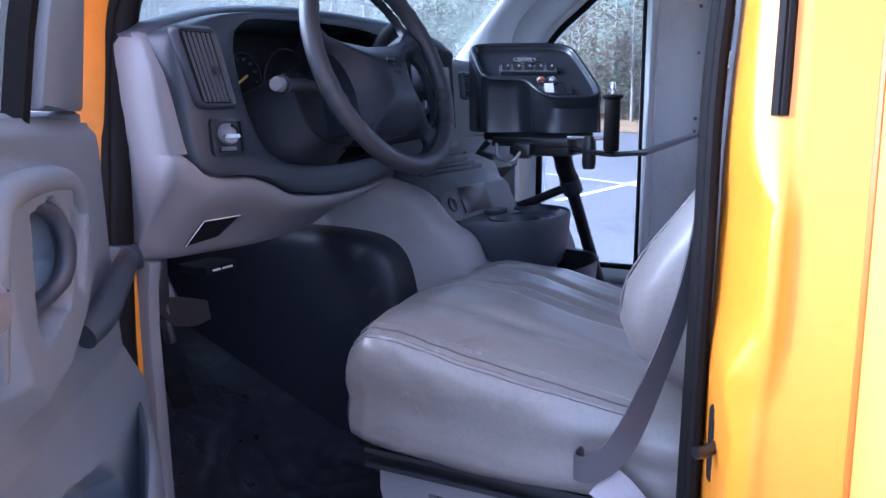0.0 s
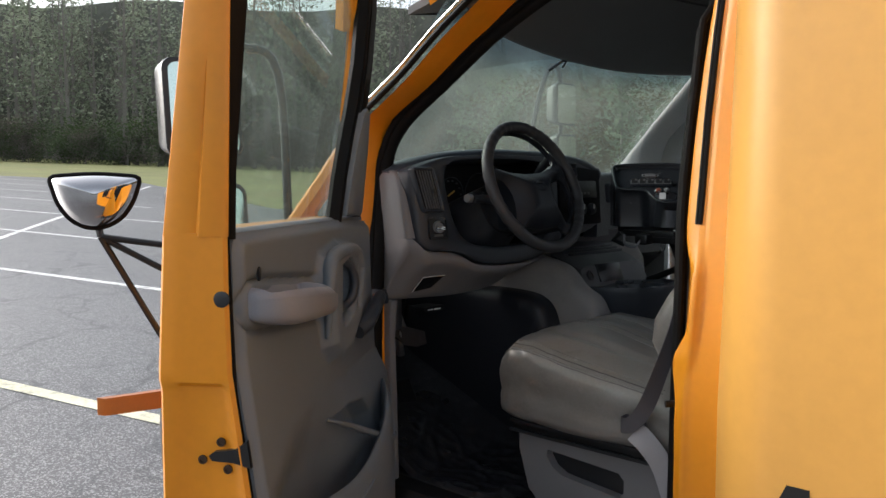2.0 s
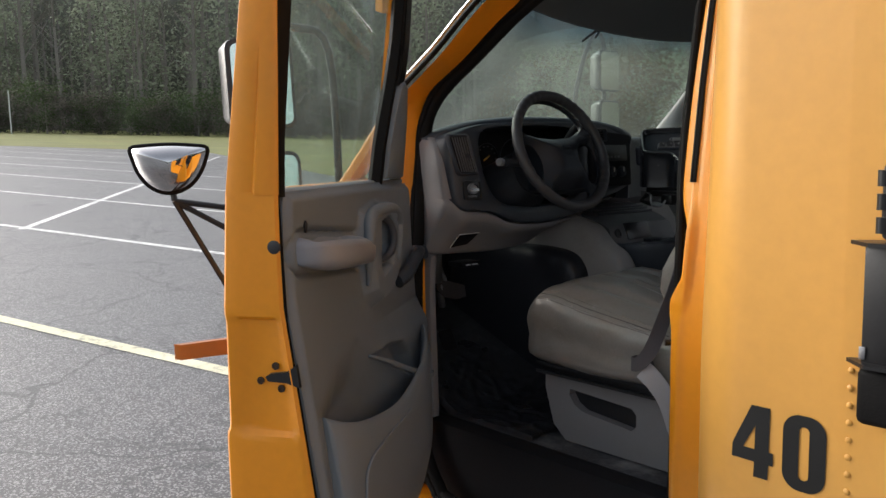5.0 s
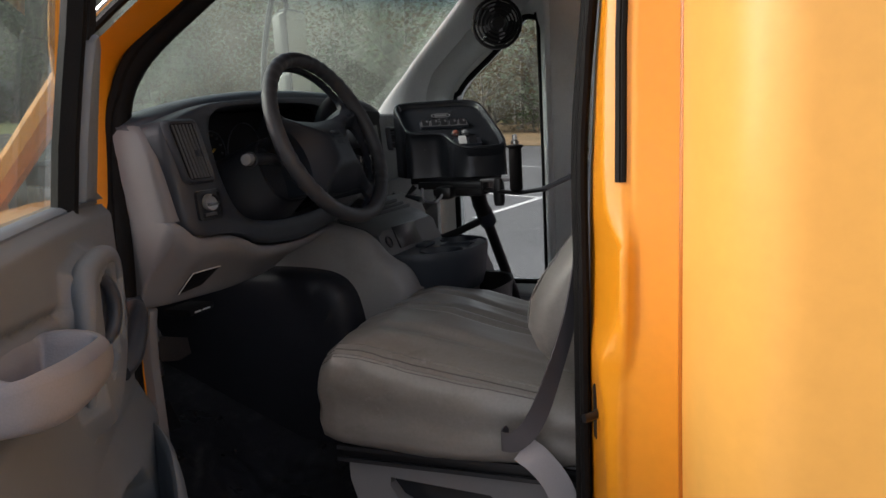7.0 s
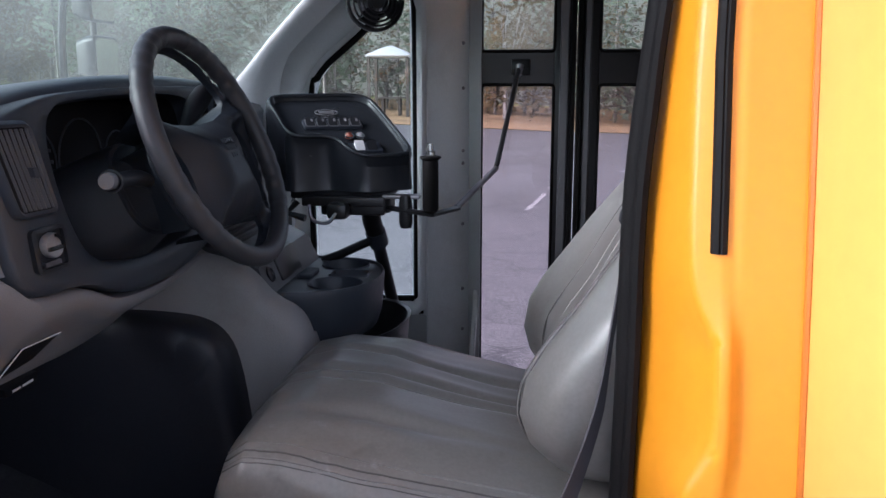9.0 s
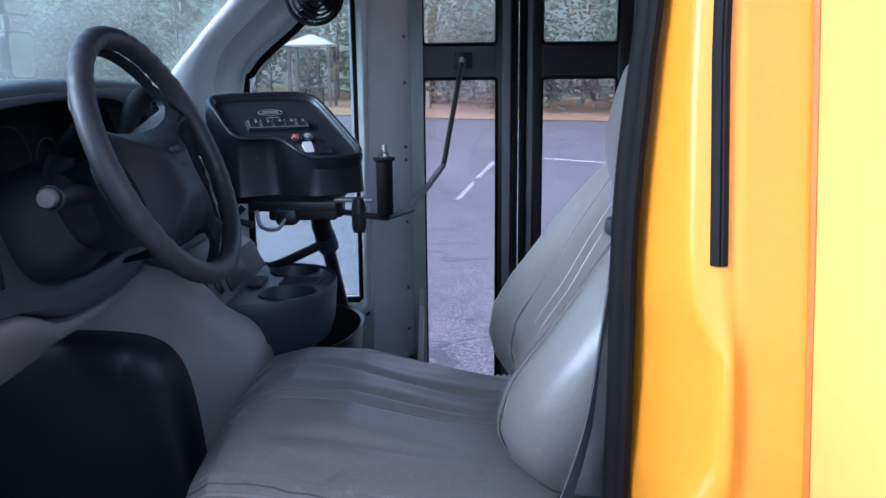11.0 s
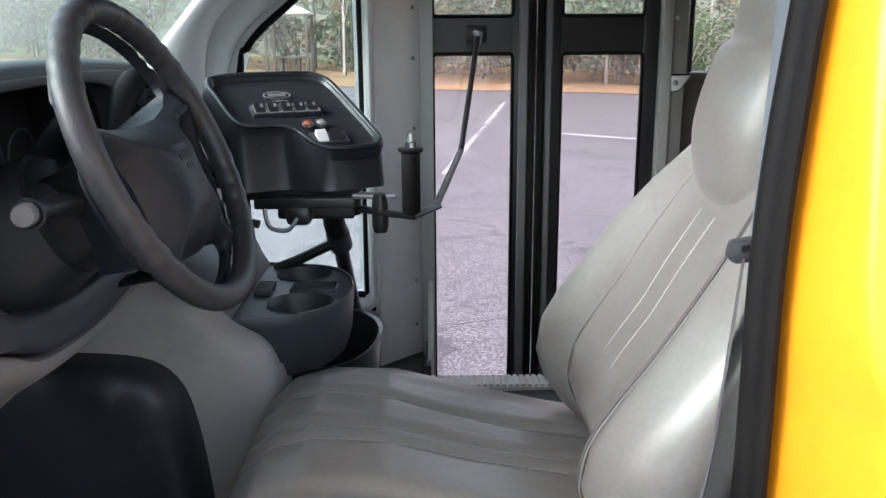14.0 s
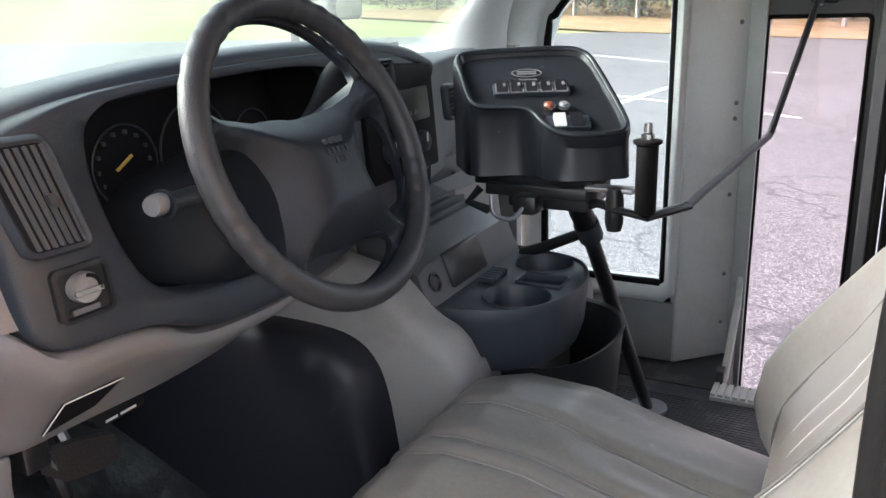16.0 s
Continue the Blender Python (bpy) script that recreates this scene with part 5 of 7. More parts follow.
def driver_seat():
    seat = thing("driver_seat", (-0.4, 1.27, 0.56), "worn grey vinyl driver seat with stitched bolsters", "seat")
    # cushion: a crowned top that sags to the back, a crisp seamed edge, soft side panels
    STATION = [-0.712, -0.706, -0.690, -0.655, -0.60, -0.50, -0.40, -0.30, -0.20, -0.13]
    CROWN = [0.875, 0.930, 0.968, 0.998, 1.012, 1.006, 0.980, 0.957, 0.937, 0.91]
    WIDE = [0.215, 0.245, 0.266, 0.279, 0.283, 0.285, 0.285, 0.283, 0.28, 0.27]
    FOOT = [0.82, 0.79, 0.775, 0.768, 0.765, 0.762, 0.765, 0.77, 0.775, 0.79]
    EDGE = [0.870, 0.922, 0.958, 0.988, 0.984, 0.957, 0.941, 0.928, 0.912, 0.89]

    def pleat(x, k):
        """Line of the k-th sewn pleat over the cushion."""
        return (0.092, 0.006, -0.042, -0.165)[k] + 0.012 * math.sin(5 * x + k) + (0.03 * max(0, -0.6 - x) * 4 if k < 3 else 0.0)

    def cushion_point(x, s, zz):
        """Point of the skin at station x: s across, zz up, both from -1 to 1 on a rounded square."""
        top, half, low, rim = (float(np.interp(x, STATION, v)) for v in (CROWN, WIDE, FOOT, EDGE))
        z = (top + low) / 2 + (top - low) / 2 * zz
        y = half * s
        up = max(0.0, zz)
        z -= up * ((top - rim) if s < 0 else 0.03) * abs(s) ** (2.6 if s < 0 else 4)
        flat = up ** 4 * (1 - abs(s) ** 8)
        z += flat * (0.006 * noise.noise(Vector((x * 6, y * 9, 3.1))) + 0.0035 * noise.noise(Vector((x * 10, y * 26, 1.7))))
        for k, (deep, thin) in enumerate(((0.006, 0.008), (0.006, 0.008), (0.006, 0.008), (0.007, 0.014))):
            d = y - pleat(x, k)
            fade = 1.0 if k < 3 else math.exp(-((x + 0.42) / 0.16) ** 2)
            z -= flat * fade * deep * math.exp(-(d / thin) ** 2)
            z += flat * fade * 0.35 * deep * math.exp(-((d - 2.6 * thin) / (1.6 * thin)) ** 2)
        if zz < 0.86 and abs(s) > 0.8:
            # side panel: fuller under the seam, tucked towards the slide, with slanting folds
            fall = (0.86 - zz) / 1.86
            puff = 0.010 * math.sin(min(1.0, fall * 1.5) * math.pi) - 0.012 * fall ** 2
            puff += 0.007 * noise.noise(Vector((x * 5 + z * 9, z * 16 - x * 7, 5.0))) + 0.003 * noise.noise(Vector((x * 24, z * 18, 2.0)))
            for lean, at, wide in ((0.55, -0.30, 0.010), (0.75, -0.18, 0.008), (0.95, -0.06, 0.012)):
                puff -= 0.004 * math.exp(-((z - 0.86 + lean * (x + 0.42) - at * 0.3) / wide) ** 2) * math.exp(-((x + 0.58) / 0.10) ** 2)
            y += math.copysign(puff, s)
        return Vector((x, 1.272 + y, z))

    POWER = 5.6
    loop = []
    for i in range(-46, 47):
        s_ = i / 50
        loop.append((s_, (1 - abs(s_) ** POWER) ** (1 / POWER)))
    for i in range(1, 7):
        loop.append(((1 - (0.93 - 0.065 * i) ** POWER) ** (1 / POWER), 0.93 - 0.065 * i))
    right = sorted([p for p in loop if p[0] > 0.92], key=lambda p: -p[1])
    flat_top = [p for p in loop if abs(p[0]) <= 0.92]
    lower = [((1 - abs(z_) ** POWER) ** (1 / POWER), z_) for z_ in (0.42, 0.3, 0.18, 0.06, -0.06, -0.18, -0.3, -0.45, -0.6, -0.75, -0.88, -0.95)]
    shape = flat_top + right + lower + [(s_, -1.0) for s_ in (0.6, 0.2, -0.2, -0.6)] + [(-s_, z_) for s_, z_ in reversed(right + lower)]
    stations = [p[0] for p in spline([(x, 0, 0) for x in STATION], 7)]
    cushion = part("cushion", loft([[cushion_point(x, s_, z_) for s_, z_ in shape] for x in stations]), SEAT_VINYL, seat, "sagging grey vinyl cushion", 60)
    for k in range(3):
        line = []
        for i in range(40):
            x = -0.690 + 0.43 * i / 39
            s_ = pleat(x, k) / float(np.interp(x, STATION, WIDE))
            line.append(cushion_point(x, s_, (1 - abs(s_) ** POWER) ** (1 / POWER)) + Vector((0, 0, 0.0012)))
        part("seam", tube(line, 0.0013, 6), STITCH, cushion)
    for zz, mat, r in ((0.90, SEAT_VINYL, 0.0026), (0.85, STITCH_DARK, 0.0014), (0.80, SEAT_VINYL, 0.0017), (0.76, STITCH_DARK, 0.0009)):
        line = []
        for i in range(40):
            x = -0.688 + 0.45 * i / 39
            line.append(cushion_point(x, -(1 - zz ** POWER) ** (1 / POWER), zz))
        part("edge_piping", tube(line, r, 6), mat, cushion)
    # backrest: rings from its foot to the shoulder, leaning back
    ZS = [0.93, 0.955, 0.99, 1.03, 1.08, 1.13, 1.18, 1.24, 1.30, 1.35, 1.40, 1.43]
    XS = [-0.208, -0.245, -0.274, -0.287, -0.279, -0.250, -0.212, -0.168, -0.120, -0.080, -0.050, -0.035]
    HS = [0.20, 0.24, 0.268, 0.284, 0.291, 0.293, 0.292, 0.286, 0.265, 0.225, 0.16, 0.09]
    TS = [0.10, 0.13, 0.15, 0.17, 0.18, 0.18, 0.17, 0.16, 0.14, 0.12, 0.10, 0.07]
    INSET = [0.03, 0.04, 0.045, 0.045, 0.045, 0.045, 0.040, 0.028, 0.015, 0.006, 0.0, 0.0]

    def face(y, z, off=0.0):
        xf, half, deep = (float(np.interp(z, ZS, v)) for v in (XS, HS, INSET))
        u = min(1.0, abs(y) / half)
        return (xf + deep * math.exp(-(u / 0.62) ** 6) + 0.045 * max(0, u - 0.70) ** 1.6 / 0.3 + off, 1.262 + y, z)
    rows = []
    for p in spline(list(zip(ZS, HS, TS)), 3):
        z, half, thick = p
        ring = []
        for k in range(132):
            a = 2 * math.pi * k / 132
            c, q = math.cos(a), math.sin(a)
            y = half * math.copysign(abs(c) ** 0.6, c)
            if q >= 0:
                x = face(y, z)[0] + thick * 0.30 * (1 - abs(q) ** 0.6)
            else:
                x = float(np.interp(z, ZS, XS)) + thick * (0.55 + 0.45 * abs(q) ** 0.6)
            ring.append((x, 1.262 + y, z))
        rows.append(ring)
    back = part("backrest", loft(rows), SEAT_VINYL, seat, "grey vinyl backrest with worn bolsters", 60)
    for side, inner in ((-1, 0.70), (1, 0.36)):
        for f, mat, r in ((inner, STITCH_DARK, 0.0026), (inner - 0.025, STITCH, 0.0011), (inner + 0.025, STITCH, 0.0011)):
            if side == 1 and mat is STITCH:
                continue
            line = [face(side * f * w, z, 0.0035 - 0.002 * (mat is STITCH_DARK)) for z, w in ((0.99, 0.270), (1.03, 0.284), (1.08, 0.290), (1.13, 0.290), (1.18, 0.287), (1.24, 0.275), (1.29, 0.25), (1.33, 0.225))]
            part("bolster_seam", tube(spline(line, 5), r * 0.8, 6), mat, back)
    for y in (-0.010, -0.062):
        line = [face(y - 0.05 * (z - 1.2), z, 0.0008) for z in (1.06, 1.12, 1.18, 1.24, 1.30)]
        part("seam", tube(spline(line, 4), 0.0018, 6), STITCH, back)
    # head restraint, grown out of the backrest
    rows = []
    for z, xf, half, thick in spline_rows([(1.300, -0.085, 0.05, 0.04), (1.315, -0.098, 0.075, 0.07), (1.345, -0.110, 0.091, 0.09), (1.395, -0.114, 0.098, 0.10), (1.44, -0.107, 0.098, 0.11), (1.475, -0.096, 0.096, 0.11), (1.495, -0.088, 0.092, 0.108), (1.503, -0.080, 0.085, 0.10), (1.512, -0.074, 0.082, 0.095), (1.54, -0.070, 0.084, 0.098), (1.60, -0.058, 0.080, 0.095), (1.66, -0.042, 0.068, 0.08), (1.69, -0.028, 0.042, 0.05)], 3):
        rows.append([(xf + thick * 0.5 * (1 - math.copysign(abs(math.sin(a)) ** 0.8, math.sin(a))), 1.235 + half * math.copysign(abs(math.cos(a)) ** 0.8, math.cos(a)), z) for a in (2 * math.pi * k / 44 for k in range(44))])
    part("head_restraint", loft(rows), SEAT_VINYL, seat, "", 70)
    # pedestal
    part("slide_rail", box(-0.66, -0.15, 1.015, 1.525, 0.742, 0.785, 0.008), BLACK_METAL, seat, "black seat slide")
    part("slide_rib", merge(box(-0.665, -0.15, 1.006, 1.014, 0.772, 0.780), box(-0.665, -0.15, 1.006, 1.014, 0.748, 0.756)), BLACK_PLASTIC, seat)
    side = [(-0.655, 0.742), (-0.16, 0.742), (-0.16, 0.56), (-0.58, 0.56), (-0.625, 0.60), (-0.65, 0.68)]
    hole = [(-0.565, 0.712), (-0.36, 0.700), (-0.345, 0.685), (-0.345, 0.655), (-0.36, 0.640), (-0.52, 0.655), (-0.55, 0.67), (-0.568, 0.695)]

    # ring between the outline and the slot: eight points each
    outline8 = [(-0.655, 0.742), (-0.30, 0.742), (-0.16, 0.742), (-0.16, 0.56), (-0.35, 0.56), (-0.58, 0.56), (-0.625, 0.60), (-0.655, 0.70)]
    ring = loft([[(x, 1.06, z) for x, z in outline8], [(x, 1.035, z) for x, z in outline8], [(x, 1.035, z) for x, z in hole], [(x, 1.075, z) for x, z in hole]], caps=False)
    part("pedestal_side", ring, GREY_TRIM, seat, "grey plastic pedestal side with a long slot")
    part("pedestal_core", box(-0.63, -0.165, 1.062, 1.50, 0.555, 0.742, 0.01), BLACK_PLASTIC, seat)
    return seat


driver_seat()

# ---- seat belt ----
belt = thing("seat_belt", (-0.165, 0.95, 1.32), "grey webbing seat belt hanging in a loop beside the seat", "seat belt")
part("webbing", ribbon([(-0.145, 0.992, 1.305), (-0.160, 0.974, 1.20), (-0.178, 0.958, 1.08), (-0.212, 0.946, 0.965), (-0.243, 0.943, 0.890), (-0.275, 0.944, 0.853), (-0.305, 0.955, 0.845), (-0.307, 0.985, 0.845), (-0.280, 0.992, 0.845), (-0.252, 0.972, 0.835)], [(0.94, -0.34, 0), (0.94, -0.34, 0), (0.90, -0.43, 0), (0.75, -0.65, 0), (0.4, -0.9, 0.1), (-0.2, -1, 0), (-0.9, -0.5, 0), (-0.8, 0.8, 0), (0.3, 1, 0), (0.7, 0.5, 0)], 0.017, 0.0012), WEBBING, belt)
part("lower_webbing", ribbon([(-0.268, 0.950, 0.838), (-0.240, 0.955, 0.815), (-0.212, 0.972, 0.765), (-0.195, 0.995, 0.68)], [(-0.5, -0.7, 0.6), (-0.2, -0.8, 0.6), (0.2, -1, 0.3), (0.2, -1, 0.1)], 0.024, 0.0014), WEBBING_PALE, belt, "pale lower webbing")
part("belt_guide", prism([(-0.158, 1.322), (-0.132, 1.326), (-0.128, 1.304), (-0.154, 1.300), (-0.161, 1.307)], 0.985, 1.003, along_y, 0.004), WHEEL_GREY, belt, "mauve-grey belt guide")
part("guide_slot", prism([(-0.150, 1.319), (-0.140, 1.3205), (-0.140, 1.315), (-0.150, 1.3135)], 0.983, 0.986, along_y), DULL_BLACK, belt)
part("pillar_trim", loft([[(x + a, y + 0.4 * lean_in(z), z) for a, y in ((-0.130, 1.03), (-0.138, 1.0), (-0.144, 0.968), (-0.147, 0.950), (-0.12, 0.948), (-0.10, 1.03))] for x, z in ((-0.004, 0.60), (0.0, 1.0), (0.004, 1.3), (0.020, 1.6), (0.05, 1.95))]), GREY_DOOR, belt, "grey pillar trim")

# ---- dashboard ----
dash = thing("dashboard", (-1.1, 1.6, 1.05), "charcoal van dashboard with grey lower trim", "dashboard")
LIP = [(0.895, -0.985, 1.418), (0.93, -0.955, 1.440), (1.00, -0.930, 1.462), (1.10, -0.920, 1.476), (1.25, -0.918, 1.485), (1.45, -0.918, 1.486), (1.62, -0.912, 1.478), (1.72, -0.906, 1.462), (1.79, -0.905, 1.440)]
rows = []
for p in spline([(x, y, z) for y, x, z in LIP], 6):
    x, y, z = p
    back = screen_point(y, 1.44)[0] + 0.01
    rows.append([(back, y, 1.412), (back * 0.8 + x * 0.2, y, 1.412 * 0.65 + z * 0.35), (back * 0.55 + x * 0.45, y, 1.412 * 0.32 + z * 0.68), (back * 0.3 + x * 0.7, y, 1.412 * 0.1 + z * 0.9), (x - 0.05, y, z - 0.001), (x - 0.03, y, z), (x - 0.016, y, z - 0.002), (x - 0.006, y, z - 0.007), (x - 0.001, y, z - 0.014), (x, y, z - 0.022), (x - 0.004, y, z - 0.030), (x - 0.03, y, z - 0.036), (x - 0.16, y, z - 0.045), (back, y, 1.36)])
part("dash_pad", loft(rows), DARK_TRIM, dash, "charcoal dash pad with a raised hood", 60)
rows = []
for y, x, z in ((1.788, -0.905, 1.440), (1.83, -0.93, 1.424), (1.95, -0.96, 1.425), (2.15, -1.0, 1.425), (2.34, -1.05, 1.42)):
    back = screen_point(y, 1.44)[0] + 0.01
    rows.append([(back, y, 1.41), (x - 0.08, y, z), (x - 0.03, y, z), (x - 0.010, y, z - 0.006), (x, y, z - 0.022), (x - 0.006, y, z - 0.05), (x - 0.012, y, 1.20), (back, y, 1.20)])
part("passenger_dash", loft(rows), DARK_TRIM, dash, "charcoal passenger side of the dash", 60)


def polar(points, center, count):
    """Resamples an outline at even angles round a centre."""
    cy, cz = center
    out = []
    for k in range(count):
        a = 2 * math.pi * k / count
        d = (math.cos(a), math.sin(a))
        best = 0
        for (y0, z0), (y1, z1) in zip(points, points[1:] + points[:1]):
            ey, ez = y1 - y0, z1 - z0
            det = d[0] * -ez + d[1] * ey
            if abs(det) < 1e-9:
                continue
            t = ((y0 - cy) * -ez + (z0 - cz) * ey) / det
            s = (d[0] * (z0 - cz) - d[1] * (y0 - cy)) / det
            if t > 0 and -1e-6 <= s <= 1 + 1e-6:
                best = max(best, t)
        out.append((cy + d[0] * best, cz + d[1] * best))
    return out


def smooth_loop(points, steps=4):
    p = [Vector((*q, 0)) for q in points]
    n = len(p)
    out = []
    for i in range(n):
        a, b, c, d = p[i - 1], p[i], p[(i + 1) % n], p[(i + 2) % n]
        for k in range(steps):
            t = k / steps
            q = 0.5 * ((2 * b) + (c - a) * t + (2 * a - 5 * b + 4 * c - d) * t * t + (3 * b - a - 3 * c + d) * t ** 3)
            out.append((q.x, q.y))
    return out


bezel_out = [(0.900, 1.405), (0.93, 1.428), (1.0, 1.450), (1.1, 1.461), (1.3, 1.468), (1.5, 1.468), (1.65, 1.460), (1.74, 1.443), (1.785, 1.41), (1.79, 1.33), (1.775, 1.255), (1.6, 1.205), (1.45, 1.165), (1.32, 1.148), (1.20, 1.150), (1.13, 1.163), (1.06, 1.190), (0.99, 1.199), (0.947, 1.201), (0.920, 1.219), (0.912, 1.245), (0.906, 1.32)]
cluster = [(1.024, 1.41), (1.045, 1.438), (1.10, 1.450), (1.3, 1.456), (1.44, 1.450), (1.49, 1.43), (1.503, 1.36), (1.497, 1.28), (1.46, 1.225), (1.38, 1.205), (1.25, 1.200), (1.13, 1.210), (1.075, 1.236), (1.045, 1.285), (1.027, 1.35)]
BC = (1.26, 1.32)
b_out, b_in = polar(smooth_loop(bezel_out), BC, 180), polar(smooth_loop(cluster), BC, 180)


def on_bezel(pts, x):
    return [(x - 0.10 * (z - 1.33) - 0.30 * max(0, 0.975 - y) ** 1.2, y, z) for y, z in pts]


def between(f):
    return [(a * (1 - f) + c * f, b * (1 - f) + d * f) for (a, b), (c, d) in zip(b_out, b_in)]


def shrunk(f):
    return [(BC[0] + (y - BC[0]) * f, BC[1] + (z - BC[1]) * f) for y, z in b_in]


bezel = part("instrument_bezel", loft([on_bezel(b_out, -0.98), on_bezel(b_out, -0.912), on_bezel(between(0.03), -0.902), on_bezel(between(0.08), -0.898), on_bezel(between(0.3), -0.897), on_bezel(between(0.6), -0.897), on_bezel(between(0.94), -0.898), on_bezel(between(0.985), -0.902), on_bezel(b_in, -0.912), on_bezel(shrunk(0.99), -0.93)], caps=False), DARK_TRIM, dash, "charcoal instrument surround", 60)
recess = part("cluster_recess", loft([on_bezel(shrunk(0.989), -0.93), on_bezel(shrunk(0.97), -0.985), on_bezel(shrunk(0.95), -1.035), on_bezel(shrunk(0.03), -1.036)], caps=False), DULL_BLACK, bezel, "deep black instrument recess", 60)
gauges = part("instrument_panel", prism([(1.06, 1.25), (1.46, 1.25), (1.46, 1.44), (1.06, 1.44)], -1.026, -1.018, lambda u, v, w: (w - 0.1 * (v - 1.33), u, v)), DULL_BLACK, bezel, "dark instrument panel")
for y, r in ((1.165, 0.052), (1.29, 0.066), (1.41, 0.04)):
    part("gauge_ring", tube([(-1.016, y + r * math.cos(a), 1.35 + r * math.sin(a)) for a in (2 * math.pi * k / 32 for k in range(32))], 0.0016, 6, ring=True), DARK_TRIM, gauges)
part("needle", tube([(-1.010, 1.145, 1.347), (-1.010, 1.158, 1.3545), (-1.010, 1.171, 1.362)], 0.0024, 6), material("amber_needle", (0.7, 0.45, 0.1), 0.5), gauges, "pale amber gauge needle")
for k in range(9):
    a = radians(210 - 26 * k)
    part("gauge_mark", box(-1.022, -1.0155, 1.165 + 0.042 * math.cos(a) - 0.0012, 1.165 + 0.042 * math.cos(a) + 0.0012, 1.35 + 0.042 * math.sin(a) - 0.0025, 1.35 + 0.042 * math.sin(a) + 0.0025), CONSOLE_GREY, gauges)


def vent(center, w, h, slats, turned, shear):
    """A leaning air vent: frame, slats, cross bars."""
    cy, cz = center

    def place(u, v, q):
        y, z = cy + u - shear * v, cz + v
        return (-0.897 - 0.10 * (z - 1.33) + q - 0.30 * max(0, 0.975 - y) ** 1.2, y, z)
    out, inn = round_rect(w, h, 0.012), round_rect(w - 0.007, h - 0.008, 0.008)
    half = [((a[0] + b[0]) / 2, (a[1] + b[1]) / 2) for a, b in zip(out, inn)]
    fr = part("air_vent", loft([[place(u, v, -0.002) for u, v in out], [place(u, v, 0.009) for u, v in out], [place(u, v, 0.013) for u, v in half], [place(u, v, 0.010) for u, v in inn]], caps=False), DARK_TRIM, dash, "dark louvred air vent", 60)
    part("vent_throat", loft([[place(u, v, 0.010) for u, v in inn], [place(u, v, 0.0012) for u, v in inn]]), DULL_BLACK, fr)
    for k in range(slats):
        if turned:
            v = -h + 0.012 + (2 * h - 0.024) * (k + 0.5) / slats
            b = prism([(-w + 0.008, v - 0.002), (w - 0.008, v - 0.002), (w - 0.008, v + 0.002), (-w + 0.008, v + 0.002)], 0.0, 0.010, place)
        else:
            u = -w + 0.008 + (2 * w - 0.016) * (k + 0.5) / slats
            b = loft([[place(u - 0.0022, v, 0.002), place(u + 0.0022, v, 0.002), place(u + 0.0045, v, 0.011), place(u + 0.0010, v, 0.0125)] for v in (-h + 0.010, h - 0.010)])
        part("slat", b, CONSOLE_GREY if not turned else DARK_TRIM, fr)
    if not turned:
        for v in (-0.35 * h, 0.35 * h):
            part("cross_bar", prism([(-w + 0.008, v - 0.0015), (-w * 0.35, v - 0.0015), (-w * 0.35, v + 0.0015), (-w + 0.008, v + 0.0015)], 0.004, 0.008, place), DARK_TRIM, fr)
        part("thumb_tab", prism(round_rect(0.004, 0.007, 0.002, 2), 0.010, 0.017, lambda u, v, q: place(u + 0.010, v - 0.004, q)), DARK_TRIM, fr)
    return fr


vent((0.948, 1.366), 0.037, 0.061, 7, False, 0.24)
vent((1.835, 1.352), 0.022, 0.034, 6, True, 0.0)
# light switch
sw = lambda u, v, w: (-0.895 + w - 0.10 * (1.261 + v - 1.33) - 0.30 * max(0, 0.975 - (0.977 + u)) ** 1.2, 0.977 + u, 1.261 + v)
out, inn = round_rect(0.033, 0.029, 0.008), round_rect(0.028, 0.024, 0.005)
switch = part("light_switch", loft([[sw(u, v, -0.003) for u, v in out], [sw(u, v, 0.004) for u, v in out], [sw(u, v, 0.0045) for u, v in inn], [sw(u, v, -0.0005) for u, v in inn]]), BLACK_PLASTIC, dash, "black headlight switch")
part("switch_knob", loft([[sw(u * f - 0.001, v * f + 0.005, w) for u, v in [(0.0185 * math.cos(a), 0.0165 * math.sin(a)) for a in (2 * math.pi * k / 24 for k in range(24))]] for f, w in ((1, 0), (1, 0.006), (0.93, 0.009), (0.88, 0.0085), (0.3, 0.008))]), SILVER, switch, "round silver knob")
part("knob_index", tube([sw(0.015 * math.cos(a) - 0.001, 0.013 * math.sin(a) + 0.005, 0.0095) for a in (radians(8 * k - 20) for k in range(14))], 0.0022, 6), DULL_BLACK, switch)
part("knob_bar", loft([[sw(u, v + 0.004 - 0.15 * abs(u), w) for u, v in round_rect(0.017, 0.0028, 0.0015, 3)] for w in (0.006, 0.0115)]), CHROME, switch, "bright bar across the knob")
part("dimmer_wheel", loft([[sw(u - 0.004, v - 0.018, w) for u, v in round_rect(0.016, 0.003, 0.001, 2)] for w in (0.0, 0.005)]), STEEL, switch)
# grey end cap and lower trim
rows = []
for z, x0, y0, x1, y1 in ((1.426, -1.18, 0.905, -1.00, 0.905), (1.416, -1.18, 0.902, -0.972, 0.897), (1.40, -1.18, 0.90, -0.955, 0.892), (1.36, -1.18, 0.899, -0.938, 0.888), (1.32, -1.18, 0.898, -0.930, 0.887), (1.27, -1.18, 0.897, -0.920, 0.888), (1.237, -1.18, 0.897, -0.914, 0.890)):
    rows.append([(x0, y0, z), (x1 - 0.05, y1 - 0.001, z), (x1 - 0.016, y1, z), (x1 - 0.005, y1 + 0.004, z), (x1, y1 + 0.014, z), (x1 + 0.006, y1 + 0.04, z), (x0, y0 + 0.05, z)])
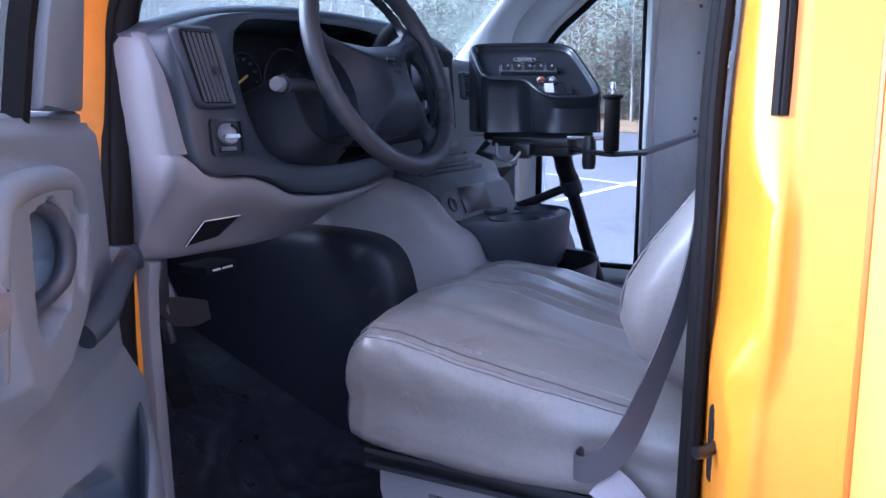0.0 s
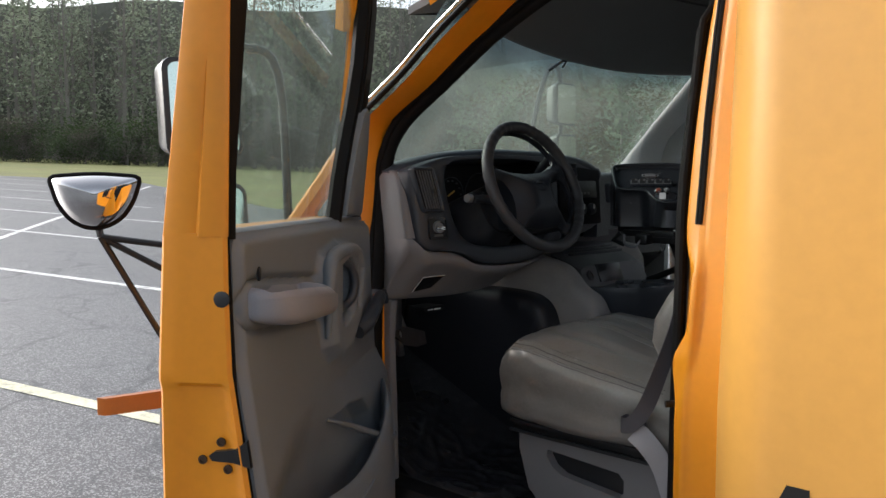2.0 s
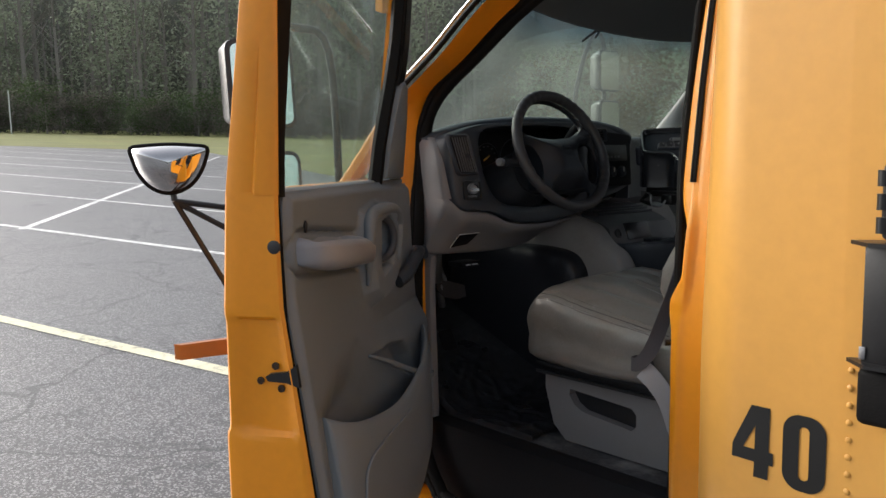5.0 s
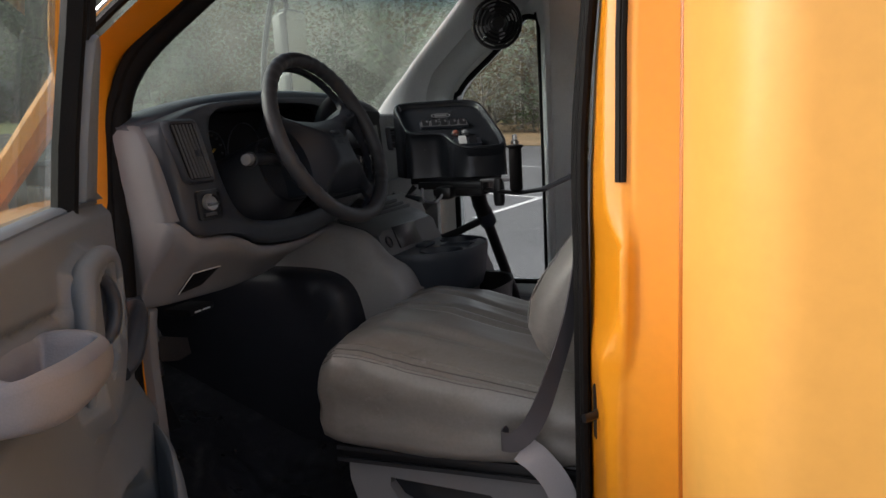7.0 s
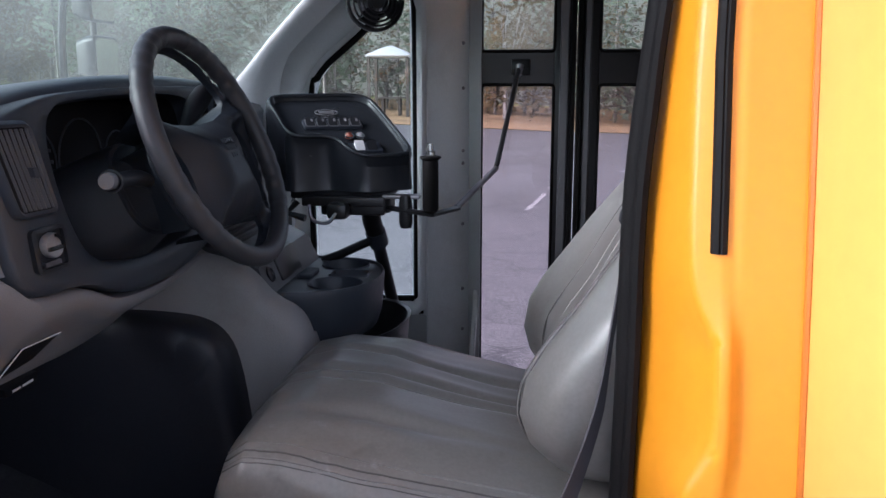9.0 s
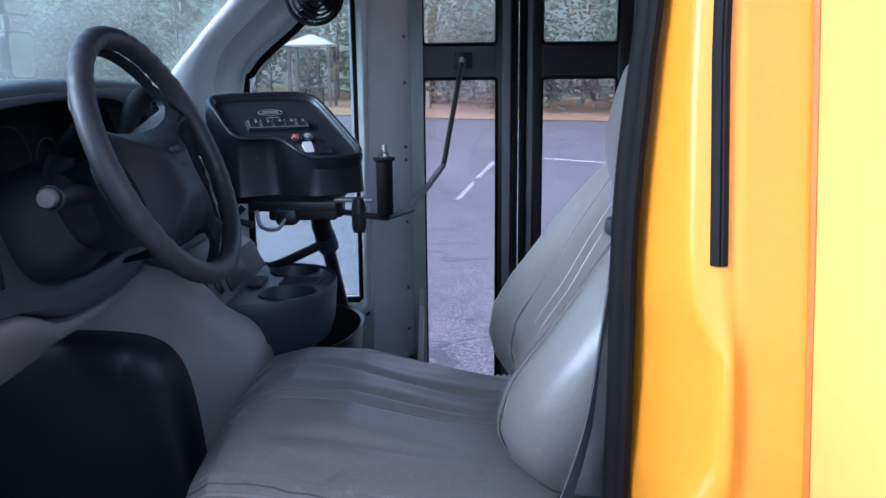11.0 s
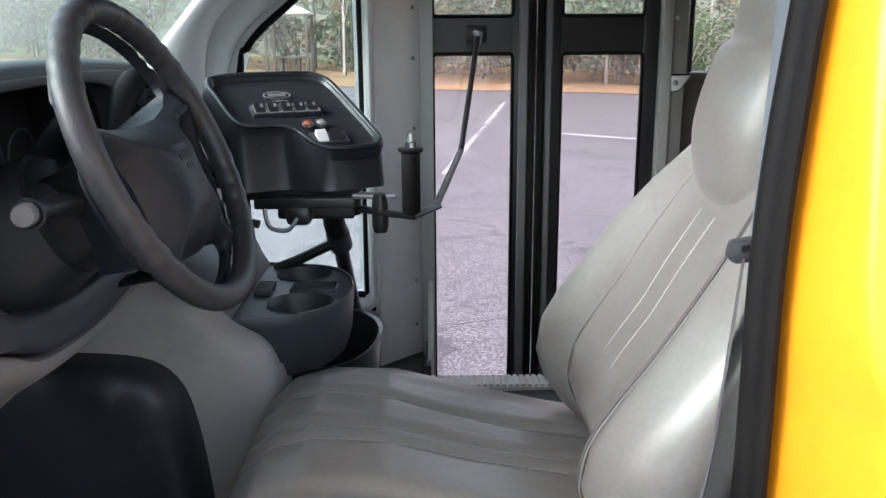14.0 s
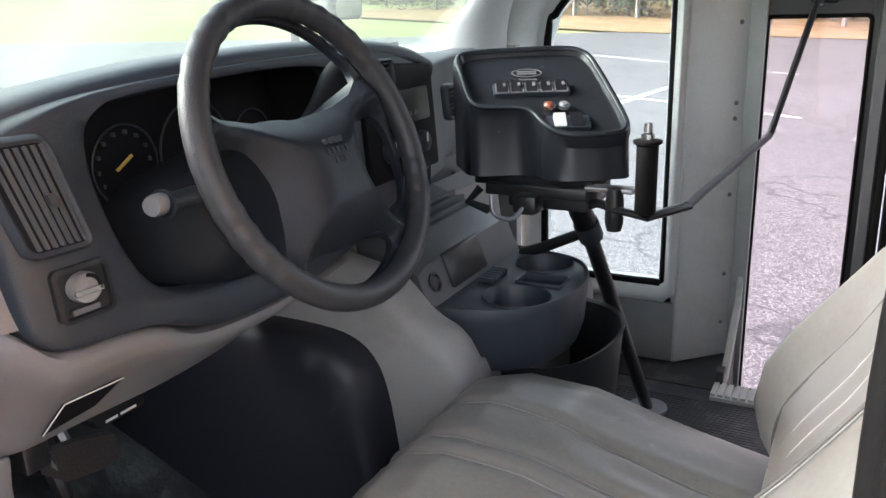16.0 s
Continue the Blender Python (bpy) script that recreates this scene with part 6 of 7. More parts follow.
part("end_cap", loft(rows), GREY_TRIM, dash, "grey dashboard end cap", 50)
rows = []
for p in spline([(0.890, 1.236, 1.070), (0.905, 1.236, 1.066), (0.935, 1.206, 1.064), (0.98, 1.198, 1.062), (1.03, 1.194, 1.060), (1.08, 1.180, 1.058), (1.13, 1.158, 1.057), (1.20, 1.149, 1.058), (1.28, 1.146, 1.064), (1.35, 1.148, 1.082), (1.40, 1.152, 1.110), (1.45, 1.156, 1.138)], 4):
    y, zt, zb = p
    xf = -0.886 - 0.028 * max(0, (0.96 - y) / 0.07) ** 2
    rows.append([(xf - 0.10, y, zt + 0.004)] + [(xf + dx, y, zb + (zt - zb) * f) for f, dx in ((1.0, -0.012), (0.96, 0.0), (0.86, 0.002), (0.74, -0.006), (0.60, -0.028), (0.45, -0.052), (0.30, -0.071), (0.16, -0.084), (0.06, -0.094), (0.01, -0.106))] + [(xf - 0.17, y, zb + 0.006)])
knee = part("knee_panel", loft(rows), GREY_TRIM, dash, "grey lower dash trim", 60)


def knee_point(y, z, off):
    zt = float(np.interp(y, [0.95, 1.03, 1.10], [1.204, 1.194, 1.172]))
    zb = float(np.interp(y, [0.95, 1.03, 1.10], [1.063, 1.060, 1.058]))
    f = (z - zb) / (zt - zb)
    return (-0.886 + off + float(np.interp(f, [0.06, 0.16, 0.30, 0.45, 0.60], [-0.094, -0.084, -0.071, -0.052, -0.028])), y, z)


quad = [(0.953, 1.085), (0.962, 1.127), (1.037, 1.128), (1.020, 1.092)]
part("parking_release_pocket", loft([[knee_point(y, z, 0.0008) for y, z in quad], [knee_point(y, z, 0.0035) for y, z in quad]]), DULL_BLACK, knee, "black pocket in the lower trim")
# no hollow is cut: a dull black patch gives the slot's shade
slot = [(1.135, 1.092), (1.150, 1.118), (1.192, 1.132), (1.200, 1.112), (1.178, 1.094)]
part("finger_slot_shade", loft([[knee_point(y, z, -0.004) for y, z in slot], [knee_point(y, z, 0.0022) for y, z in slot]]), DULL_BLACK, knee, "finger slot, its shade laid on as a black patch")
part("pocket_edge", tube([knee_point(*q, 0.004) for q in (quad[0], quad[1], quad[2])], 0.0010, 6), LABEL, knee)
# lever with printed words under the trim
lever_ob = part("brake_release", prism([(1.085, 1.003), (1.165, 1.003), (1.17, 1.02), (1.08, 1.02)], -1.12, -1.05, lambda u, v, w: (w, u, v), 0.005), DULL_BLACK, dash, "black brake release handle")
for w0, w1 in ((1.098, 1.118), (1.123, 1.150)):
    part("print_bar", box(-1.0495, -1.0485, w0, w1, 1.009, 1.0125), LABEL, lever_ob)
part("underside_bracket", merge(box(-1.16, -1.12, 1.02, 1.06, 0.95, 1.06, 0.005), tube([(-1.18, 1.05, 1.05), (-1.16, 1.08, 0.93), (-1.17, 1.10, 0.86)], 0.012, 8)), STEEL, dash, "steel pedal bracket under the dash")
# centre stack
stack = part("instrument_panel", prism([(1.53, 1.25), (1.76, 1.25), (1.77, 1.43), (1.54, 1.445)], -0.905, -0.888, lambda u, v, w: (w - 0.10 * (v - 1.33), u, v), 0.006), DULL_BLACK, dash, "charcoal centre panel")
radio = part("radio", prism(round_rect(0.09, 0.028, 0.005), -0.892, -0.884, lambda u, v, w: (w - 0.1 * (v + 0.05), 1.65 + u, 1.365 + v), 0.002), BLACK_PLASTIC, stack, "black radio face")
for k in range(5):
    part("radio_button", prism(round_rect(0.006, 0.004, 0.0015, 2), -0.885, -0.8815, lambda u, v, w: (w - 0.1 * (v + 0.05), 1.61 + 0.02 * k + u, 1.352 + v)), PALE_KNOB, radio)
for k in range(3):
    knob = part("heater_knob", disc((-0.886, 1.59 + 0.055 * k, 1.30), (1, 0, 0.1), [(0, 0.02), (0.012, 0.018), (0.014, 0.015), (0.0142, 0.001)], 18), DARK_TRIM, stack)
    part("knob_pointer", box(-0.8725, -0.8705, 1.588 + 0.055 * k, 1.592 + 0.055 * k, 1.30, 1.316), LABEL, knob)
cv = part("square_vent", loft([[(x - 0.1 * v, 1.585 + u * s, 1.428 + v * s) for u, v in round_rect(0.036, 0.021, 0.006)] for x, s in ((-0.905, 1), (-0.886, 1), (-0.884, 0.92), (-0.888, 0.86), (-0.902, 0.84))]), DARK_TRIM, stack, "square centre air vent")
for k in range(4):
    part("slat", box(-0.900, -0.889, 1.558, 1.612, 1.4155 + 0.0085 * k, 1.4175 + 0.0085 * k), BLACK_PLASTIC, cv)

# ---- steering wheel and column ----
WC = Vector((-0.753, 1.225, 1.375))
TILT, YAW = radians(22.7), radians(-1.7)
WN = Vector((math.cos(TILT) * math.cos(YAW), math.cos(TILT) * math.sin(YAW), math.sin(TILT)))
WU = Vector((-math.sin(YAW), math.cos(YAW), 0))
WV = WN.cross(WU)


def on_wheel(u, v, n):
    return WC + WU * u + WV * v + WN * n


wheel = thing("steering_wheel", WC, "worn grey four-spoke steering wheel with a padded hub", "steering wheel")
rim_r = 0.181
SEGS = 288
rim = [on_wheel(rim_r * math.cos(a), rim_r * math.sin(a), 0) for a in (2 * math.pi * k / SEGS for k in range(SEGS))]


def grip_bulge(k):
    a = 360 * k / SEGS
    held = any(lo < a < hi for lo, hi in ((28, 80), (100, 152), (188, 225), (315, 352)))
    return 0.0007 * math.cos(2 * math.pi * k / 7) if held else 0.0


part("rim", tube(rim, [0.0158 + grip_bulge(k) for k in range(SEGS)], 16, ring=True), WHEEL_GREY, wheel, "grey rim with finger grips", 70)


def pillow(outer, holes, place, low, rise, reach, cell):
    """A softly domed plate with holes and short side walls; rise is reached at a distance from every edge."""
    loops = [outer] + holes
    segs = np.array([(p[0], p[1], q[0], q[1]) for ring in loops for p, q in zip(ring, ring[1:] + ring[:1])])

    def gap(u, v):
        d = segs[:, 2:] - segs[:, :2]
        t = np.clip(((u - segs[:, 0]) * d[:, 0] + (v - segs[:, 1]) * d[:, 1]) / (d ** 2).sum(1), 0, 1)
        return float(np.hypot(u - segs[:, 0] - t * d[:, 0], v - segs[:, 1] - t * d[:, 1]).min())
    pts, edges = [], []
    for ring in loops:
        i = len(pts)
        pts += [Vector(p) for p in ring]
        edges += [(i + k, i + (k + 1) % len(ring)) for k in range(len(ring))]
    us, vs = [p[0] for p in outer], [p[1] for p in outer]
    for i in range(int((max(us) - min(us)) / cell) + 1):
        for j in range(int((max(vs) - min(vs)) / cell) + 1):
            u, v = min(us) + (i + 0.5 * (j % 2)) * cell, min(vs) + j * cell
            if inside_by(outer, u, v) > cell * 0.5 and all(inside_by(h, u, v) < -cell * 0.5 for h in holes):
                pts.append(Vector((u, v)))
    v, _, f, *_ = geometry.delaunay_2d_cdt(pts, edges, [], 0, 1e-5)
    bm = bmesh.new()
    made = [bm.verts.new(place(p.x, p.y, low + rise * math.sin(0.5 * math.pi * min(1.0, gap(p.x, p.y) / reach)))) for p in v]
    for t in f:
        cu, cv_ = sum(v[i].x for i in t) / 3, sum(v[i].y for i in t) / 3
        if inside_by(outer, cu, cv_) > 0 and all(inside_by(h, cu, cv_) < 0 for h in holes):
            bm.faces.new([made[i] for i in t])
    bmesh.ops.recalc_face_normals(bm, faces=bm.faces)
    top = bm
    walls = [loft([[place(u, w, low + 0.0005) for u, w in ring], [place(u * (1 if math.hypot(u, w) > 0.145 else 0.93), w * (1 if math.hypot(u, w) > 0.145 else 0.93), low - (0.010 if math.hypot(u, w) > 0.145 else 0.075)) for u, w in ring]], caps=False) for ring in holes]
    out = merge(top, *walls)
    bmesh.ops.remove_doubles(out, verts=out.verts, dist=0.0008)
    return out


right_gap = smooth_loop([(0.110, 0.024), (0.138, 0.029), (0.154, 0.022), (0.1655, 0.0), (0.163, -0.042), (0.155, -0.076), (0.136, -0.099), (0.116, -0.107), (0.102, -0.099), (0.089, -0.066), (0.083, -0.030), (0.092, 0.004)], 3)
left_gap = [(-u, v) for u, v in right_gap][::-1]
low_gap = smooth_loop([(-0.060, -0.116), (0.0, -0.120), (0.060, -0.116), (0.082, -0.126), (0.086, -0.138), (0.072, -0.151), (0.040, -0.164), (0.0, -0.169), (-0.040, -0.164), (-0.072, -0.151), (-0.086, -0.138), (-0.082, -0.126)], 3)
top_gap = [(0.167 * math.cos(radians(a)), 0.167 * math.sin(radians(a))) for a in range(34, 147, 4)] + [(-0.141, 0.078), (-0.118, 0.061), (-0.07, 0.049), (0.0, 0.044), (0.07, 0.049), (0.118, 0.061), (0.141, 0.078)]
ring_out = [(0.178 * math.cos(2 * math.pi * k / 96), 0.178 * math.sin(2 * math.pi * k / 96)) for k in range(96)]
hub = part("hub_pad", pillow(ring_out, [right_gap, left_gap, low_gap, top_gap], on_wheel, -0.020, 0.042, 0.060, 0.006), HUB_GREY, wheel, "grey airbag hub with four broad spokes", 75)
for row, bars in enumerate((4, 5, 3)):
    for k in range(bars):
        u = (k - (bars - 1) / 2) * 0.0085
        part("embossed_bar", loft([[on_wheel(u + du, 0.004 - 0.012 * row + dv, n) for du, dv in ((-0.0028, -0.0035), (0.0028, -0.0035), (0.0028, 0.0035), (-0.0028, 0.0035))] for n in (0.014, 0.0232 - 0.001 * (row == 0))]), HUB_GREY, hub)
column = thing("steering_column", (-0.95, 1.22, 1.25), "charcoal steering column shroud with stalks", "steering column")
rows = []
for d, r in ((-0.035, 0.045), (-0.045, 0.062), (-0.06, 0.072), (-0.075, 0.077), (-0.10, 0.079), (-0.13, 0.079), (-0.132, 0.076), (-0.138, 0.076), (-0.14, 0.082), (-0.17, 0.092), (-0.22, 0.112), (-0.28, 0.130), (-0.34, 0.14)):
    rows.append([on_wheel(r * math.copysign(abs(math.cos(a)) ** 0.8, math.cos(a)), (min(r, 0.084) if math.sin(a) > 0 else r) * 0.95 * math.copysign(abs(math.sin(a)) ** 0.8, math.sin(a)) - 0.012, d) for a in (2 * math.pi * k / 40 for k in range(40))])
part("shroud", loft(rows), SHROUD, column, "charcoal column shroud", 50)
stalk = part("turn_stalk", tube(spline([on_wheel(-0.07, -0.012, -0.09), on_wheel(-0.12, -0.004, -0.082), (-0.838, 1.050, 1.341)], 4), [0.011] * 3 + [0.012] * 3 + [0.011] * 3, 14), SHROUD, column, "turn signal stalk")
part("stalk_knob", disc((-0.838, 1.046, 1.342), (0.25, -1, 0.05), [(-0.010, 0.0115), (-0.004, 0.012), (0.010, 0.012), (0.014, 0.0105), (0.0145, 0.001)], 24), PALE_KNOB, stalk, "pale stalk knob")
part("stalk_ring", tube([Vector((-0.838, 1.052, 1.341)) + Vector((0.968, 0.25, 0)) * 0.0145 * math.cos(a) + Vector((0, 0, 1)) * 0.0145 * math.sin(a) for a in (2 * math.pi * k / 20 for k in range(20))], 0.0022, 6, ring=True), BLACK_PLASTIC, stalk)
gear = part("gear_lever", tube(spline([on_wheel(0.06, 0.03, -0.11), on_wheel(0.12, 0.055, -0.10), (-0.868, 1.415, 1.43), (-0.858, 1.452, 1.463)], 5), [0.010] * 6 + [0.011, 0.012, 0.014, 0.016, 0.018, 0.019, 0.019, 0.018, 0.017, 0.012], 14), DULL_BLACK, column, "dark column gear lever")
part("ignition_barrel", disc(on_wheel(0.075, -0.01, -0.13), WU, [(0, 0.022), (0.014, 0.022), (0.018, 0.018), (0.0182, 0.001)], 18), BLACK_PLASTIC, column)

# ---- engine cover, console ----
cover = thing("engine_cover", (-0.95, 1.75, 0.56), "grey moulded engine cover between the seats", "engine cover")
rows = []
NOSE = [(-1.45, 1.20, 1.390), (-1.10, 1.19, 1.405), (-0.95, 1.17, 1.418), (-0.87, 1.152, 1.426), (-0.82, 1.136, 1.430), (-0.79, 1.112, 1.433), (-0.768, 1.084, 1.437), (-0.745, 1.066, 1.440), (-0.722, 1.052, 1.444), (-0.704, 1.030, 1.449), (-0.693, 0.995, 1.456), (-0.688, 0.94, 1.464), (-0.686, 0.80, 1.475), (-0.686, 0.62, 1.485)]
for x, zt, y0 in [(p.x, p.y, p.z) for p in spline(NOSE, 3)]:
    deck = zt if x < -0.90 else min(zt - 0.012, 0.985)
    rows.append([(x, y0 + 0.02, 0.556), (x, y0 + 0.004, 0.59), (x, y0, min(0.9, zt - 0.06)), (x, y0, zt - 0.045), (x, y0 + 0.004, zt - 0.026), (x, y0 + 0.013, zt - 0.010), (x, y0 + 0.026, zt - 0.002), (x, y0 + 0.045, zt), (x, y0 + 0.066, zt - 0.006), (x, y0 + 0.080, deck), (x, 2.05, deck), (x, 2.10, deck - 0.05), (x, 2.13, 0.556)])
part("cover_shell", loft(rows), COVER_GREY, cover, "scuffed grey engine cover shell", 60)
pan = smooth_loop([(-1.44, 0.56), (-1.44, 1.03), (-1.25, 1.050), (-1.05, 1.056), (-0.93, 1.050), (-0.868, 1.036), (-0.832, 1.006), (-0.812, 0.955), (-0.798, 0.86), (-0.788, 0.72), (-0.780, 0.56), (-1.1, 0.558)], 3)
rows = []
for depth, inset in ((1.47, 0.0), (1.425, 0.0), (1.405, 0.004), (1.392, 0.012), (1.384, 0.024), (1.379, 0.042), (1.376, 0.075)):
    rows.append([(x + (inset if x < -1.4 else -inset * 0.9 if x > -0.83 else -inset * 0.6 if x > -0.9 else 0), depth - 0.05 * (z - 0.6), z - (inset if z > 0.9 else 0)) for x, z in pan])
part("black_side_pad", loft(rows), PAD_BLACK, cover, "smooth black side pad with rounded edges", 60)
part("accelerator_pedal", loft([[(x, y, z + dz) for y, dz in ((1.16, 0), (1.22, 0), (1.22, 0.012), (1.16, 0.012))] for x, z in ((-1.26, 0.74), (-1.22, 0.66), (-1.20, 0.58))]), DULL_BLACK, bus, "black rubber pedal")
pedal = part("brake_pedal", loft([[(x, y, z) for y, z in ((1.055, 0.955), (1.12, 0.945), (1.185, 0.925), (1.192, 0.885), (1.15, 0.880), (1.095, 0.893), (1.06, 0.925))] for x in (-1.165, -1.150)]), WORN_PEDAL, bus, "worn brown-grey brake pedal pad", 30)
part("pedal_arm", tube([(-1.168, 1.12, 0.92), (-1.22, 1.125, 1.0), (-1.25, 1.128, 1.12)], 0.011, 8), STEEL, pedal)

console = thing("cup_console", (-0.72, 1.7, 1.0), "charcoal console with two cup holders and a tray", "console")
tray = [(-0.815, 1.520), (-0.765, 1.518), (-0.70, 1.530), (-0.650, 1.556), (-0.612, 1.60), (-0.592, 1.66), (-0.588, 1.73), (-0.605, 1.80), (-0.640, 1.850), (-0.70, 1.875), (-0.80, 1.885), (-0.83, 1.80), (-0.835, 1.60)]


loop = smooth_loop(tray)
mid = (-0.72, 1.70)
grow = lambda pts, f: [(mid[0] + (x - mid[0]) * f, mid[1] + (y - mid[1]) * f) for x, y in pts]
CUPS = ((-0.672, 1.624, 0.057), (-0.692, 1.806, 0.053))
circles = [[(cx + r * math.cos(2 * math.pi * k / 30), cy + r * 0.92 * math.sin(2 * math.pi * k / 30)) for k in range(30)] for cx, cy, r in CUPS]
coin = [(-0.662 + u * 0.9, 1.716 + v) for u, v in round_rect(0.046, 0.024, 0.005, 3)]
tray_side = loft([[(x, y, 0.945) for x, y in grow(loop, 0.70)], [(x, y, 0.955) for x, y in grow(loop, 0.88)], [(x, y, 0.985) for x, y in grow(loop, 0.95)], [(x, y, 1.045) for x, y in grow(loop, 0.99)], [(x, y, 1.060) for x, y in loop], [(x, y, 1.067) for x, y in grow(loop, 0.985)], [(x, y, 1.067) for x, y in grow(loop, 0.965)], [(x, y, 1.062) for x, y in grow(loop, 0.945)]], caps=False)
tray_top = flat_holed(grow(loop, 0.945), circles + [coin], lambda x, y: (x, y, 1.062))
tray_ob = part("tray", merge(tray_side, tray_top), DARK_TRIM, console, "charcoal moulded tray")
for (cx, cy, r), ring in zip(CUPS, circles):
    shrink = lambda f: [(cx + (x - cx) * f, cy + (y - cy) * f) for x, y in ring]
    cup = part("cup_holder", loft([[(x, y, 1.062) for x, y in shrink(1.04)], [(x, y, 1.0655) for x, y in shrink(1.02)], [(x, y, 1.062) for x, y in shrink(0.98)], [(x, y, 1.0) for x, y in shrink(0.90)], [(x, y, 0.985) for x, y in shrink(0.80)], [(x, y, 0.985) for x, y in shrink(0.1)]], caps=False), DARK_TRIM, tray_ob, "deep round cup holder")
well = lambda f: [(-0.662 + (x + 0.662) * f, 1.716 + (y - 1.716) * f) for x, y in coin]
part("coin_tray", loft([[(x, y, 1.062) for x, y in well(1.06)], [(x, y, 1.067) for x, y in well(1.03)], [(x, y, 1.066) for x, y in well(0.97)], [(x, y, 1.052) for x, y in well(0.94)], [(x, y, 1.052) for x, y in well(0.05)]], caps=False), DARK_TRIM, tray_ob, "shallow rectangular coin tray")
for k in range(6):
    part("rib", box(-0.765, -0.735, 1.668 + 0.012 * k, 1.674 + 0.012 * k, 1.062, 1.072, 0.002), DARK_TRIM, tray_ob)
rows = []
for y in (1.52, 1.545, 1.66, 1.78, 1.86, 1.885):
    e = 0.012 if y in (1.52, 1.885) else 0.0
    rows.append([(-0.80, y, 1.05), (-0.775, y, 1.062), (-0.79, y, 1.10 - e), (-0.80, y, 1.125 - e), (-0.83, y, 1.142 - e), (-0.90, y, 1.165 - e), (-1.0, y, 1.19), (-1.0, y, 1.05)])
riser = part("riser", loft(rows), CONSOLE_GREY, console, "sloping grey console back")
part("riser_pocket", prism([(1.60, 1.072), (1.735, 1.072), (1.735, 1.128), (1.60, 1.128)], 0.0, 0.008, lambda u, v, w: (-0.778 - 0.40 * (v - 1.062) + w, u, v), 0.002), BLACK_PLASTIC, riser, "open black pocket")
part("power_socket", disc((-0.790, 1.555, 1.095), (1, 0, 0.4), [(0, 0.017), (0.005, 0.017), (0.006, 0.013), (0.002, 0.011), (0.0021, 0.001)], 18), BLACK_PLASTIC, riser)
for k in range(3):
    part("ridge", box(-0.91 + 0.02 * k, -0.900 + 0.02 * k, 1.55, 1.86, 1.165 - 0.007 * k, 1.176 - 0.007 * k, 0.003), DARK_TRIM, riser)
bin_loop = smooth_loop([(-0.80, 1.60), (-0.70, 1.59), (-0.60, 1.63), (-0.555, 1.72), (-0.550, 1.84), (-0.60, 1.93), (-0.70, 1.96), (-0.80, 1.95)])
bmid = (-0.69, 1.78)
bgrow = lambda pts, f: [(bmid[0] + (x - bmid[0]) * f, bmid[1] + (y - bmid[1]) * f) for x, y in pts]
bin_ob = thing("waste_bin", (-0.69, 1.78, 0.56), "black plastic waste bin beside the engine cover", "bin")
part("bin_body", loft([[(x, y, 0.556) for x, y in bgrow(bin_loop, 0.80)], [(x, y, 0.935) for x, y in bin_loop], [(x, y, 0.948) for x, y in bgrow(bin_loop, 1.025)], [(x, y, 0.945) for x, y in bgrow(bin_loop, 0.97)], [(x, y, 0.60) for x, y in bgrow(bin_loop, 0.78)]]), BLACK_PLASTIC, bin_ob)

# ---- switch panel box on its post ----
panel_box = thing("switch_panel", (-0.66, 1.76, 1.26), "black switch panel box with rocker switches on a post", "switch panel")
PN = Vector((0.273, -0.436, 0.858)).normalized()
PC = Vector((-0.653, 1.784, 1.371))


def on_panel(x, y, lift=0.0):
    """Point of the sloping top over the plan place x, y."""
    z = PC.z - (PN.x * (x - PC.x) + PN.y * (y - PC.y)) / PN.z
    return Vector((x, y, z)) + PN * lift


plan = [(-0.851, 1.778), (-0.838, 1.806), (-0.75, 1.866), (-0.690, 1.902), (-0.660, 1.908), (-0.635, 1.894), (-0.580, 1.832), (-0.540, 1.782), (-0.536, 1.760), (-0.550, 1.744), (-0.600, 1.712), (-0.628, 1.702), (-0.655, 1.707), (-0.685, 1.724), (-0.712, 1.722), (-0.752, 1.700), (-0.775, 1.692), (-0.795, 1.704), (-0.825, 1.742)]
ploop = smooth_loop(plan, 3)
pm = (-0.69, 1.78)
pg = lambda f: [(pm[0] + (x - pm[0]) * f, pm[1] + (y - pm[1]) * f) for x, y in ploop]
case = part("case", loft([[Vector((x, y, 1.252)) for x, y in pg(1.0)], [Vector((x, y, 1.246)) for x, y in pg(1.03)], [on_panel(x, y, -0.02) for x, y in pg(1.035)], [on_panel(x, y, -0.003) for x, y in pg(1.035)], [on_panel(x, y, 0.006) for x, y in pg(1.01)], [on_panel(x, y, 0.006) for x, y in pg(0.96)], [on_panel(x, y, -0.004) for x, y in pg(0.925)]]), BOX_BLACK, panel_box, "black moulded case with a raised rim")
part("rim_bead", tube([on_panel(x, y, 0.0045) for x, y in pg(0.985)], 0.0052, 10, ring=True), BOX_BLACK, case, "worn shiny rim", 60)
ax = (Vector((-0.649, 1.815, 1.394)) - Vector((-0.767, 1.744, 1.395))).normalized()
ay = PN.cross(ax)


def on_face(c, u, v, w):
    return c + ax * u + ay * v + PN * w


